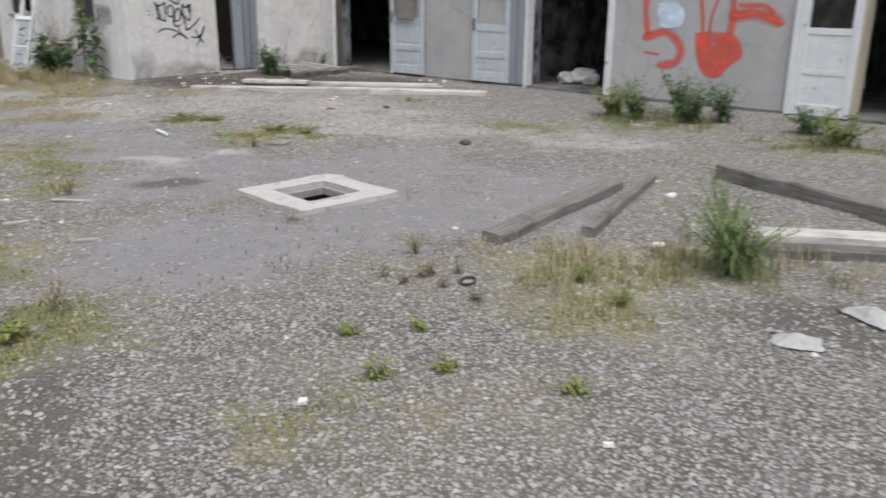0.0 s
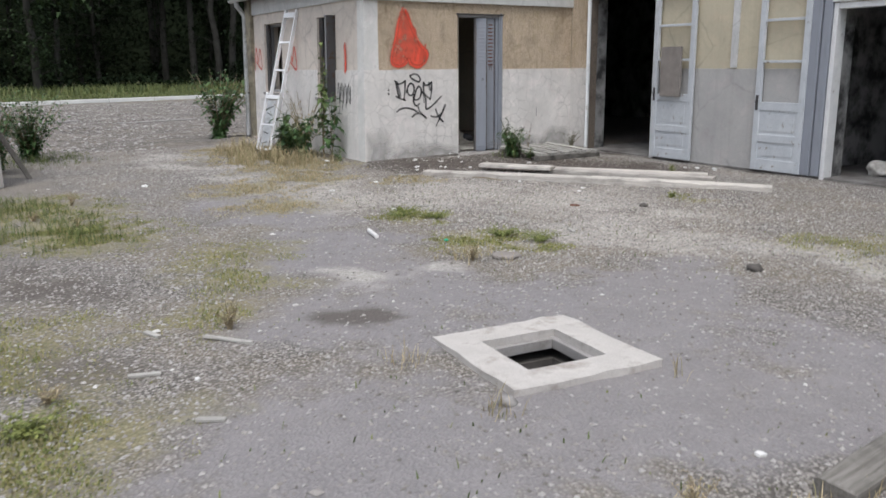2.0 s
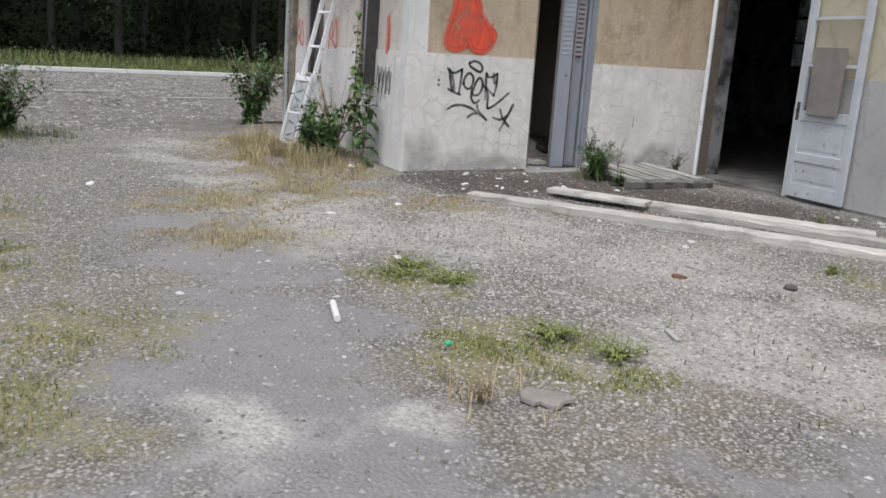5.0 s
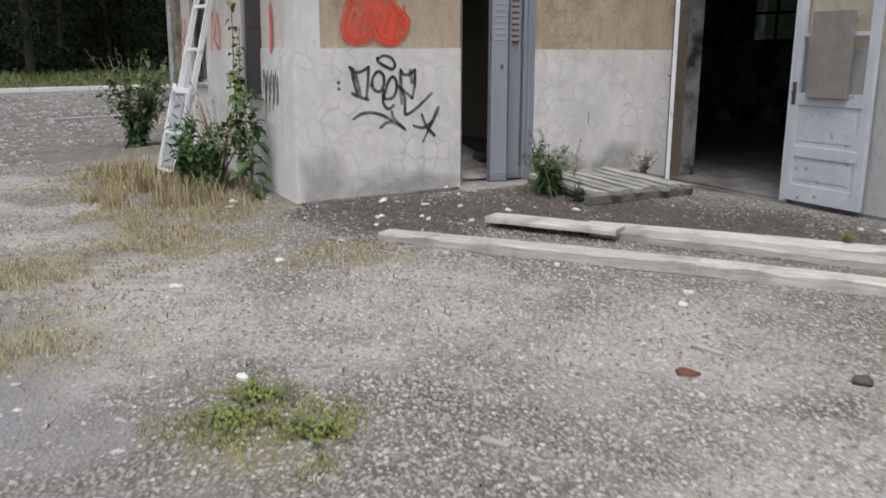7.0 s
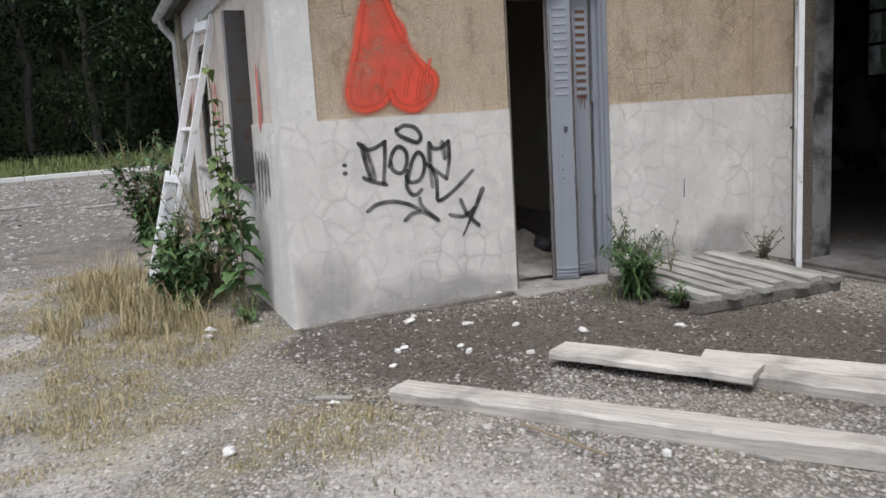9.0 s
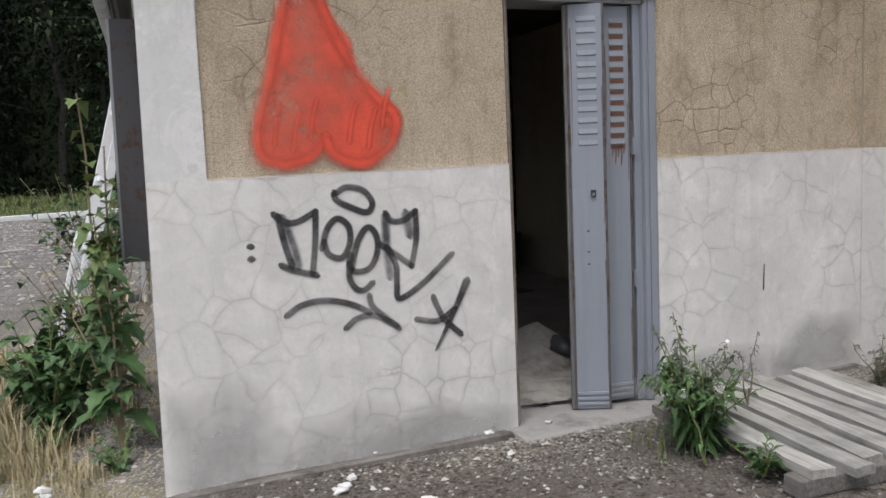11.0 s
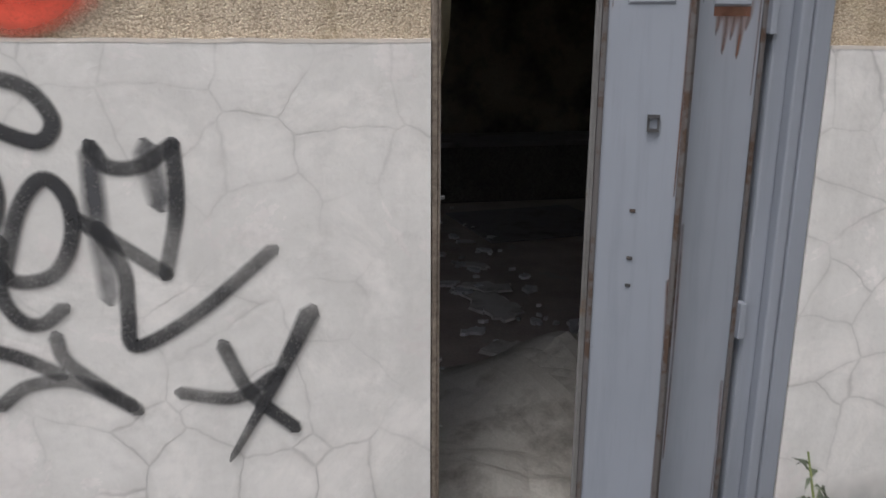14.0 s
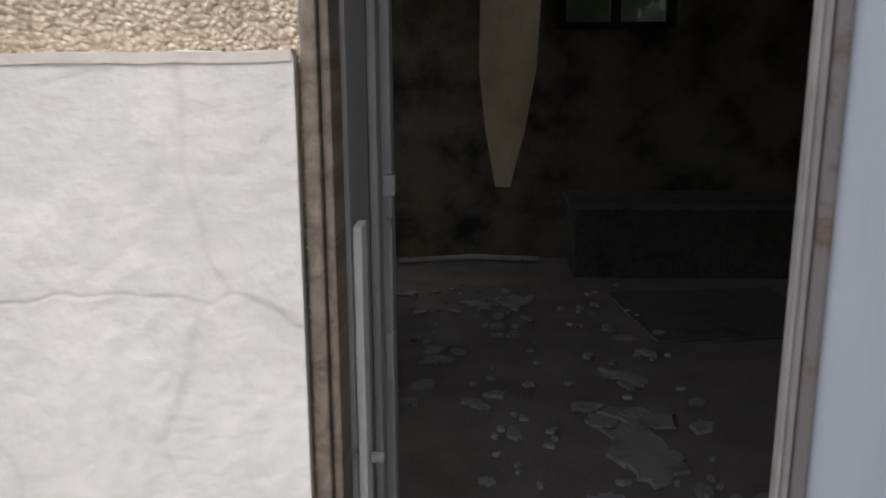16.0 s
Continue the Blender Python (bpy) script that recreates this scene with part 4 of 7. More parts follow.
# white door at the far bay
white_door = thing("door_4", ON_MAIN @ pose(9.2, -0.03, -0.03), "peeling white half-glazed door leaf, shut", "door")
white_door["kind"] = "structure"
boxed("frame_post", [((-0.07, -0.03, 0), (0.0, 0.14, 2.35))], WHITE_PAINT, white_door, "", None, 0.005)
for a, b in ((0.0, 0.1), (0.6, 0.7)):
    boxed("stile", [((a + 0.002, 0, 0.0), (b, 0.045, 2.3))], WHITE_PAINT, white_door, "", None, 0.005)
for z0, z1 in ((0.0, 0.14), (0.5, 0.56), (0.98, 1.06), (2.18, 2.3)):
    boxed("rail", [((0.1, 0.003, z0), (0.6, 0.042, z1))], WHITE_PAINT, white_door, "", None, 0.004)
for z0, z1 in ((0.14, 0.5), (0.56, 0.98)):
    boxed("panel", [((0.1, 0.012, z0), (0.6, 0.03, z1))], WHITE_PAINT, white_door)
boxed("pane", [((0.1, 0.02, 1.06), (0.6, 0.026, 2.18))], GLASS, white_door).visible_shadow = False
boxed("frame_post", [((1.88, -0.03, 0), (1.95, 0.14, 2.35))], WHITE_PAINT, white_door, "", None, 0.005)

# narrow door of the annex: frame and folded louvred metal shutters
annex_door = thing("door_1", pose(0, DOOR_Y0, 0), "narrow doorway with a worn brown and grey frame", "door frame")
annex_door["kind"] = "structure"
dw = DOOR_Y1 - DOOR_Y0
boxed("casing", [((-0.05, 0.001, 0.03), (-0.006, 0.013, DOOR_TOP)), ((-0.058, 0.0135, 0.03), (-0.012, 0.021, DOOR_TOP))], BROWN_WOOD, annex_door, "weathered brown wooden casing", None, 0.003)
boxed("jamb", [((-0.26, 0.001, 0.03), (-0.062, 0.024, DOOR_TOP)), ((-0.25, 0.0245, 0.03), (-0.22, 0.04, DOOR_TOP)), ((-0.2, 0.0245, 0.03), (-0.17, 0.033, DOOR_TOP))], FRAME_PAINT, annex_door, "grey metal jamb with rust", None, 0.003)
boxed("lock_plate", [((-0.098, 0.0245, 0.96), (-0.066, 0.032, 1.23))], WHITE_PAINT, annex_door, "white metal lock strip", None, 0.002)
boxed("lock_bolt", [((-0.088, 0.0325, 1.02), (-0.080, 0.045, 1.028)), ((-0.205, 0.034, 1.235), (-0.19, 0.046, 1.255)), ((-0.2, 0.034, 1.05), (-0.194, 0.042, 1.10))], FRAME_PAINT, annex_door, "broken bolt", None, 0.002)
boxed("jamb", [((-0.26, dw - 0.03, 0.03), (-0.1, dw - 0.001, DOOR_TOP))], FRAME_PAINT, annex_door)
boxed("frame_head", [((-0.26, 0.03, DOOR_TOP - 0.03), (-0.02, dw - 0.03, DOOR_TOP - 0.001))], FRAME_PAINT, annex_door)
lintel_strip = boxed("drip_strip", [((-0.02, -0.02, DOOR_TOP + 0.001), (0.012, dw + 0.06, DOOR_TOP + 0.025))], DARK_METAL, annex_door, "dark metal drip strip")


def shutter(m, w, h, louvred, label):
    """One folded metal shutter leaf: a pressed sheet with turned edges, louvre slots above and ribs at the foot."""
    s = thing("metal_shutter", m, label, "shutter", "folded door shutters")
    boxed("sheet", [((0.012, 0, 0), (0.024, w, h))], SHUTTER_PAINT, s)
    for a, b in ((0.0, 0.012), (w - 0.012, w)):
        boxed("edge_fold", [((-0.004, a, 0), (0.0118, b, h)), ((0.0242, a, 0), (0.032, b, h))], EDGE_PAINT, s, "rust-streaked folded edge", None, 0.003)
    for n in range(3):
        boxed("rib", [((0.0242, 0.014, 0.02 + 0.028 * n), (0.033, w - 0.014, 0.038 + 0.028 * n))], SHUTTER_PAINT, s, "", None, 0.003)
    for n in range(12):
        z = h - 0.06 - 0.057 * n
        bm = bmesh.new()
        y0, y1 = w * 0.27, w * 0.78
        v = [bm.verts.new(c) for c in ((0.0242, y0, z), (0.0242, y1, z), (0.0285, y0 + 0.003, z - 0.024), (0.0285, y1 - 0.003, z - 0.024), (0.0242, y0, z - 0.030), (0.0242, y1, z - 0.030))]
        for f in ((0, 1, 3, 2), (2, 3, 5, 4), (0, 2, 4), (1, 5, 3)):
            bm.faces.new([v[i] for i in f])
        part("louvre", bm, SHUTTER_PAINT, s)
        if louvred:
            boxed("louvre_slot", [((0.0243, y0 + 0.002, z - 0.05), (0.0252, y1 - 0.002, z - 0.0305))], RUSTY, s, "dark rusty slot")
    return s


first = shutter(pose(-0.085, 2.068, 0.032, 0, 0, -26), 0.192, 2.12, False, "blue-grey metal door shutter with pressed louvres")
boxed("latch", [((0.0245, 0.108, 1.137), (0.034, 0.134, 1.144)), ((0.0245, 0.108, 1.167), (0.034, 0.134, 1.174)), ((0.0245, 0.108, 1.144), (0.032, 0.113, 1.167)), ((0.0245, 0.129, 1.144), (0.032, 0.134, 1.167))], DARK_METAL, first, "small square ring latch")
boxed("edge_profile", [((-0.03, -0.016, 0.0), (0.026, -0.001, 2.12)), ((0.0265, -0.012, 0.0), (0.030, -0.008, 2.12))], surface("worn_grey_edge", (0.11, 0.10, 0.095), (0.20, 0.19, 0.185), 9.0, 0.7, 60, 0.2, (0.12, 0.08, 0.05), 12.0, (0.6, 0.7)), first, "worn grey metal edge profile", None, 0.004)
for z in (0.955, 0.845, 0.78):
    boxed("rivet", [((0.0245, 0.083, z), (0.0275, 0.096, z + 0.008))], DARK_METAL, first, "rusty rivet", None, 0.002)
second = shutter(pose(-0.078, 2.262, 0.045, 0, 0, -5), 0.170, 2.105, True, "blue-grey metal door shutter with rusty open louvres")
for z in (0.62, 1.33):
    boxed("hinge", [((0.02, 0.168, z), (0.05, 0.185, z + 0.09))], SHUTTER_PAINT, second, "", None, 0.003)
third = shutter(pose(-0.125, 2.085, 0.034, 0, 0, -8), 0.19, 2.11, False, "blue-grey metal door shutter folded behind the first")
boxed("shutter_post", [((-0.10, 2.445, 0.03), (-0.03, 2.489, 2.16)), ((-0.095, 2.4892, 0.03), (-0.003, 2.5195, 2.16))], SHUTTER_PAINT, annex_door, "", pose(0, -DOOR_Y0, 0), 0.006)

# ---- writing sprayed on the walls ----
def smooth_line(points, steps=7):
    """A smooth line through a few points."""
    p = [Vector(q) for q in points]
    if len(p) < 3:
        return [p[0].lerp(p[-1], i / 4) for i in range(5)]
    p = [2 * p[0] - p[1]] + p + [2 * p[-1] - p[-2]]
    out = []
    for a, b, c, d in zip(p, p[1:], p[2:], p[3:]):
        for i in range(steps):
            t = i / steps
            out.append(0.5 * (2 * b + (c - a) * t + (2 * a - 5 * b + 4 * c - d) * t * t + (3 * b - a - 3 * c + d) * t ** 3))
    return out + [p[-2]]


def stroke(name, points, width, material, parent, lift=0.0025, end=None):
    """A sprayed stroke: a flat ribbon on the wall plane with rounded ends; its paint thins out towards the sides."""
    line = smooth_line([(u, z) for u, z in points])
    bm = bmesh.new()
    uv = bm.loops.layers.uv.new("UVMap")
    n = len(line)
    first, last = line[0] - (line[1] - line[0]).normalized() * width * 0.4, line[-1] + (line[-1] - line[-2]).normalized() * width * 0.4
    line = [first] + line + [last]
    rows = []
    for i, p in enumerate(line):
        d = (line[min(i + 1, n + 1)] - line[max(i - 1, 0)]).normalized()
        k = i / (n + 1)
        w = (width + ((end or width) - width) * k) * (0.35 if i in (0, n + 1) else 1.0) / 2
        side = Vector((-d.y, d.x)) * w
        rows.append([bm.verts.new((q.x, -lift, q.y)) for q in (p - side, p + side)])
    for i, (a, b) in enumerate(zip(rows, rows[1:])):
        f = bm.faces.new((a[0], b[0], b[1], a[1]))
        for loop, v in zip(f.loops, (0.0, 0.0, 1.0, 1.0)):
            loop[uv].uv = (i / n, v)
    return part(name, bm, material, parent)


def fill(name, points, centre, material, parent, lift=0.002, soft=False):
    """A sprayed area inside a rounded outline; thin at the rim."""
    line = smooth_line(list(points) + [points[0]])[:-1]
    c = Vector(centre)
    bm = bmesh.new()
    uv = bm.loops.layers.uv.new("UVMap")
    rings = [[bm.verts.new(((c + (p - c) * s).x, -lift, (c + (p - c) * s).y)) for p in line] for s in (0.001, 0.5, 0.9, 1.0)]
    vs = (0.5, 0.72, 0.94, 1.0) if soft else (0.5, 0.5, 0.55, 1.0)
    n = len(line)
    for r in range(3):
        for i in range(n):
            f = bm.faces.new((rings[r][i], rings[r][(i + 1) % n], rings[r + 1][(i + 1) % n], rings[r + 1][i]))
            for loop, v in zip(f.loops, (vs[r], vs[r], vs[r + 1], vs[r + 1])):
                loop[uv].uv = (i / n, v)
    return part(name, bm, material, parent)


tag_mark = thing("graffiti_tag", ON_A @ pose(0.013, 0, 0.005), "black spray-painted looping signature on the white dado", "graffiti")
TAG = {
    "bar": [(0.48, 1.19), (0.53, 1.15), (0.59, 1.15), (0.67, 1.19)], "upright": [(0.67, 1.19), (0.66, 1.05), (0.64, 0.91)], "foot": [(0.5, 0.96), (0.56, 0.93), (0.66, 0.9)],
    "slant": [(0.5, 1.18), (0.52, 1.06), (0.55, 0.95)], "loop": [(0.69, 1.02), (0.72, 1.11), (0.77, 1.15), (0.82, 1.11), (0.82, 1.03), (0.78, 0.97), (0.72, 0.99), (0.7, 1.05)],
    "curl": [(0.82, 0.91), (0.86, 1.04), (0.91, 1.1), (0.95, 1.06), (0.95, 0.98), (0.91, 0.91), (0.84, 0.9), (0.81, 0.94)], "tail": [(0.82, 0.98), (0.81, 0.88), (0.84, 0.82), (0.88, 0.81), (0.92, 0.84)],
}
TAG_TWO = {
    "hook": [(1.0, 1.16), (1.03, 1.12), (1.09, 1.12), (1.15, 1.16)], "upright": [(1.15, 1.16), (1.15, 1.04), (1.12, 0.9)], "slant": [(0.96, 1.02), (1.03, 0.97), (1.12, 0.9)],
    "tick": [(1.0, 1.0), (1.04, 0.91), (1.04, 0.82), (1.05, 0.75), (1.17, 0.81), (1.33, 0.94)], "ring": [(0.76, 1.26), (0.82, 1.29), (0.9, 1.27), (0.94, 1.21), (0.91, 1.17), (0.83, 1.2), (0.77, 1.235), (0.76, 1.27)],
    "underline": [(0.51, 0.73), (0.58, 0.77), (0.69, 0.78), (0.81, 0.75), (0.9, 0.7)], "arrow": [(0.78, 0.64), (0.84, 0.68), (0.93, 0.68), (1.03, 0.62)], "barb": [(0.9, 0.78), (0.92, 0.72), (1.04, 0.61)],
    "cross": [(1.13, 0.64), (1.24, 0.62), (1.33, 0.67)], "cross_leg": [(1.22, 0.74), (1.27, 0.63), (1.36, 0.54)],
}
for strokes in (TAG, TAG_TWO):
    for i, (kind, pts) in enumerate(strokes.items()):
        stroke("stroke", pts, 0.037, BLACK_SPRAY, tag_mark, 0.0025 + 0.0004 * i)
stroke("stroke", [(1.4, 0.8), (1.36, 0.72), (1.3, 0.61), (1.23, 0.49)], 0.055, BLACK_SPRAY, tag_mark, 0.0075, 0.018)
stroke("stroke", [(0.52, 1.17), (0.56, 1.05), (0.58, 0.95)], 0.05, FAINT_SPRAY, tag_mark, 0.0018)
stroke("stroke", [(1.0, 1.15), (1.0, 1.02), (1.01, 0.86)], 0.055, FAINT_SPRAY, tag_mark, 0.0019)
stroke("stroke", [(1.1, 1.15), (1.12, 1.05)], 0.06, FAINT_SPRAY, tag_mark, 0.0016)
for z in (1.0, 1.055):
    stroke("dot", [(0.366, z), (0.371, z + 0.001), (0.376, z)], 0.035, BLACK_SPRAY, tag_mark, 0.003)
stroke("stroke", [(3.300, 0.70), (3.297, 0.63), (3.295, 0.555)], 0.014, BLACK_SPRAY, tag_mark)

red_mark = thing("red_graffiti", ON_A @ pose(0, 0.014, 0), "red spray-painted cone with two rounded lobes", "graffiti")
fill("red_fill", [(0.70, 2.25), (0.77, 2.20), (0.82, 2.06), (0.90, 1.96), (0.93, 1.80), (1.02, 1.72), (1.13, 1.61), (1.05, 1.44), (0.92, 1.385), (0.80, 1.42), (0.745, 1.47), (0.66, 1.41), (0.55, 1.39), (0.45, 1.46), (0.44, 1.58), (0.52, 1.8), (0.57, 2.05), (0.60, 2.18), (0.64, 2.24)], (0.72, 1.72), spray_material("thin_red_spray_paint", (0.60, 0.07, 0.035), 0.30, 0.55, 25.0), red_mark, 0.0150)
for i, pts in enumerate(([(0.66, 2.26), (0.58, 2.05), (0.52, 1.8), (0.45, 1.58), (0.46, 1.45), (0.56, 1.41), (0.68, 1.44), (0.75, 1.52)], [(0.71, 2.22), (0.77, 2.1), (0.86, 1.9), (0.99, 1.71), (1.09, 1.60), (1.04, 1.46), (0.92, 1.40), (0.79, 1.44), (0.75, 1.52)])):
    stroke("red_stroke", pts, 0.085, RED_SPRAY, red_mark, 0.0165 + 0.0006 * i)
for i, (u, z) in enumerate(((0.52, 1.50), (0.60, 1.47), (0.68, 1.52), (0.86, 1.50), (0.95, 1.47), (1.02, 1.56))):
    stroke("red_stroke", [(u, z), (u + 0.015, z + 0.09), (u + 0.04, z + 0.17)], 0.04, RED_SPRAY, red_mark, 0.0181 + 0.0004 * i)

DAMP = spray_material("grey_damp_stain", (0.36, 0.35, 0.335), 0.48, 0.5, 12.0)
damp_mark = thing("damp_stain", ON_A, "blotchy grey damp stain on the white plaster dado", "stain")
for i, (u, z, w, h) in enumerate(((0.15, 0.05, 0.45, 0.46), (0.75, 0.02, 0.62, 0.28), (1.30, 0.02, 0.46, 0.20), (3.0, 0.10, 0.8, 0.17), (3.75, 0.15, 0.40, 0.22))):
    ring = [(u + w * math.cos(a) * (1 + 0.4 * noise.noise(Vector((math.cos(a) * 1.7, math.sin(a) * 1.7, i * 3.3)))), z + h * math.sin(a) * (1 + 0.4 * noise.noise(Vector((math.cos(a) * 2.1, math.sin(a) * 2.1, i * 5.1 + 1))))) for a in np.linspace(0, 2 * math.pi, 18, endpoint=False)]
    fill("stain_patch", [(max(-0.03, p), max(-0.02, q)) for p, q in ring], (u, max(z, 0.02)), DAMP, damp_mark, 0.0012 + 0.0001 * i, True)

yard_mark = thing("red_graffiti", ON_MAIN @ pose(0, -0.008, 0), "smeared red and pale blue spray painting on the grey wall", "graffiti")
for i, (pts, w) in enumerate((([(7.05, 1.6), (7.06, 1.2), (7.12, 0.85)], 0.13), ([(7.1, 0.82), (7.4, 0.9), (7.62, 0.72), (7.58, 0.52), (7.35, 0.45)], 0.16), ([(7.1, 0.62), (7.3, 0.6)], 0.05), ([(7.06, 1.5), (7.3, 1.42), (7.6, 1.5)], 0.1),
                              ([(7.84, 1.45), (7.9, 1.15), (7.93, 0.9)], 0.07), ([(8.12, 1.4), (8.04, 1.15), (8.02, 0.9)], 0.06), ([(8.3, 1.45), (8.32, 1.1), (8.3, 0.85)], 0.13), ([(8.35, 1.15), (8.6, 1.18), (8.92, 1.1)], 0.22), ([(8.4, 1.28), (8.7, 1.28), (8.85, 1.2)], 0.08))):
    stroke("red_stroke", pts, w, RED_SPRAY, yard_mark, 0.002 + 0.0004 * i)
fill("red_fill", [(7.82, 0.92), (8.1, 0.95), (8.4, 0.9), (8.52, 0.66), (8.36, 0.5), (8.2, 0.33), (8.0, 0.36), (7.86, 0.6)], (8.12, 0.66), RED_SPRAY, yard_mark, 0.0075)
fill("blue_fill", [(7.22, 1.3), (7.5, 1.32), (7.66, 1.15), (7.6, 0.98), (7.3, 0.98)], (7.44, 1.14), BLUE_SPRAY, yard_mark, 0.0082)

side_mark = thing("side_graffiti", ON_SIDE @ pose(0, -0.016, 0), "red dabs and black scribbles sprayed by the windows", "graffiti")
stroke("red_stroke", [(-0.68, 1.73), (-0.66, 1.55), (-0.67, 1.36)], 0.13, RED_SPRAY, side_mark)
for i, (u, z) in enumerate(((-4.8, 1.55), (-2.95, 1.55))):
    stroke("red_stroke", [(u - 0.2, z - 0.2), (u - 0.1, z + 0.22), (u, z - 0.05), (u + 0.12, z + 0.2), (u + 0.2, z - 0.18), (u - 0.1, z - 0.05)], 0.06, RED_SPRAY, side_mark)
for i in range(4):
    u = -0.98 + 0.13 * i
    stroke("stroke", [(u, 1.0 - 0.03 * i), (u + 0.04, 1.16), (u + 0.09, 0.85), (u + 0.11, 1.12), (u + 0.05, 0.7 + 0.05 * i)], 0.022, BLACK_SPRAY, side_mark, 0.002 + 0.0003 * i)

RUST_RUN = spray_material("rust_run", (0.13, 0.055, 0.028), 0.48, 0.8)


def rust_runs(leaf, spots):
    """Rust that has run down the paint below slots and folds: (across, top, length, width)."""
    for i, (u, z, l, w) in enumerate(spots):
        ob = stroke("rust_run", [(u, z), (u + 0.003, z - l / 2), (u, z - l)], w, RUST_RUN, leaf, 0.0004 + 0.0002 * (i % 4), w * 0.3)
        ob.matrix_basis = pose(0.0246, 0, 0, 0, 0, 90)


rust_runs(second, [(0.058 + 0.017 * k, 1.400, (0.06, 0.10, 0.07, 0.11, 0.05)[k], 0.034) for k in range(5)] + [(0.022, 1.9, 0.5, 0.012), (0.150, 1.6, 0.4, 0.010), (0.018, 0.9, 0.6, 0.012), (0.152, 0.5, 0.4, 0.012)])
rust_runs(first, [(0.020, 2.0, 0.6, 0.010), (0.176, 1.7, 0.7, 0.012), (0.178, 0.8, 0.6, 0.012)])

# ---- manhole ----
manhole = thing("manhole", MANHOLE, "square pale concrete manhole frame, its cover missing", "manhole")
bm = bmesh.new()
o, i_ = 0.435, 0.235
for lo, hi in (((-o, -o, -0.025), (o, -i_, 0.035)), ((-o, i_, -0.025), (o, o, 0.035)), ((-o, -i_ + 0.0005, -0.025), (-i_, i_ - 0.0005, 0.035)), ((i_, -i_ + 0.0005, -0.025), (o, i_ - 0.0005, 0.035))):
    add_box(bm, lo, hi)
cut_up(bm, 5)
for v in bm.verts:
    if max(abs(v.co.x), abs(v.co.y)) > o - 0.01:
        v.co += noise.noise_vector(v.co * 7) * 0.011
    v.co.z += noise.noise(v.co * 5) * 0.004
part("concrete_frame", bm, CONCRETE, manhole, "", pose(0, 0, -0.045))
boxed("rebate", [((-i_ + 0.002, -i_ + 0.002, -0.11), (i_ - 0.002, -i_ + 0.035, -0.055)), ((-i_ + 0.002, i_ - 0.035, -0.11), (i_ - 0.002, i_ - 0.002, -0.055)), ((-i_ + 0.002, -i_ + 0.036, -0.11), (-i_ + 0.035, i_ - 0.036, -0.055)), ((i_ - 0.035, -i_ + 0.036, -0.11), (i_ - 0.002, i_ - 0.036, -0.055))], OLD_CONCRETE, manhole, "grey rebate for the missing cover", None, 0.004, 0.004)
boxed("shaft_wall", [((-0.33, -0.33, -1.0), (0.33, -i_ + 0.03, -0.17)), ((-0.33, i_ - 0.03, -1.0), (0.33, 0.33, -0.17)), ((-0.33, -i_ + 0.03, -1.0), (-i_ + 0.03, i_ - 0.03, -0.17)), ((i_ - 0.03, -i_ + 0.03, -1.0), (0.33, i_ - 0.03, -0.17)), ((-0.33, -0.33, -1.1), (0.33, 0.33, -1.0))], PIT_STONE, manhole, "shaft with its shade put into the wall colour")


def lump(name, m, size, material, label, category, group="", flat=1.0, seed=1, detail=2, rough=0.25):
    """An irregular lump (stone, bag, crumb) from a noise-pushed icosphere."""
    bm = bmesh.new()
    bmesh.ops.create_icosphere(bm, subdivisions=detail, radius=size)
    for v in bm.verts:
        v.co += v.co.normalized() * noise.noise(v.co / size * 1.3 + Vector((seed * 7.1, seed, 0))) * size * rough * 2
        v.co.z *= flat
    ob = part(name, bm, material, None, "", m, True)
    return tagged(ob, label, category, group)


for k, (x, y, r) in enumerate(((0.05, -0.02, 0.06), (-0.05, 0.06, 0.05), (0.12, 0.05, 0.045), (0.0, 0.13, 0.05))):
    lump("pit_stone", MANHOLE @ pose(x, y, -1.0 + r * 0.8), r, CONCRETE, "pale stone lying at the bottom of the shaft", "stone", "stones in the shaft", 0.9, k + 2)
lump("stone", pose(8.2, -3.84, -0.035), 0.05, OLD_CONCRETE, "grey stone beside the concrete frame", "stone", "", 0.6, 4)


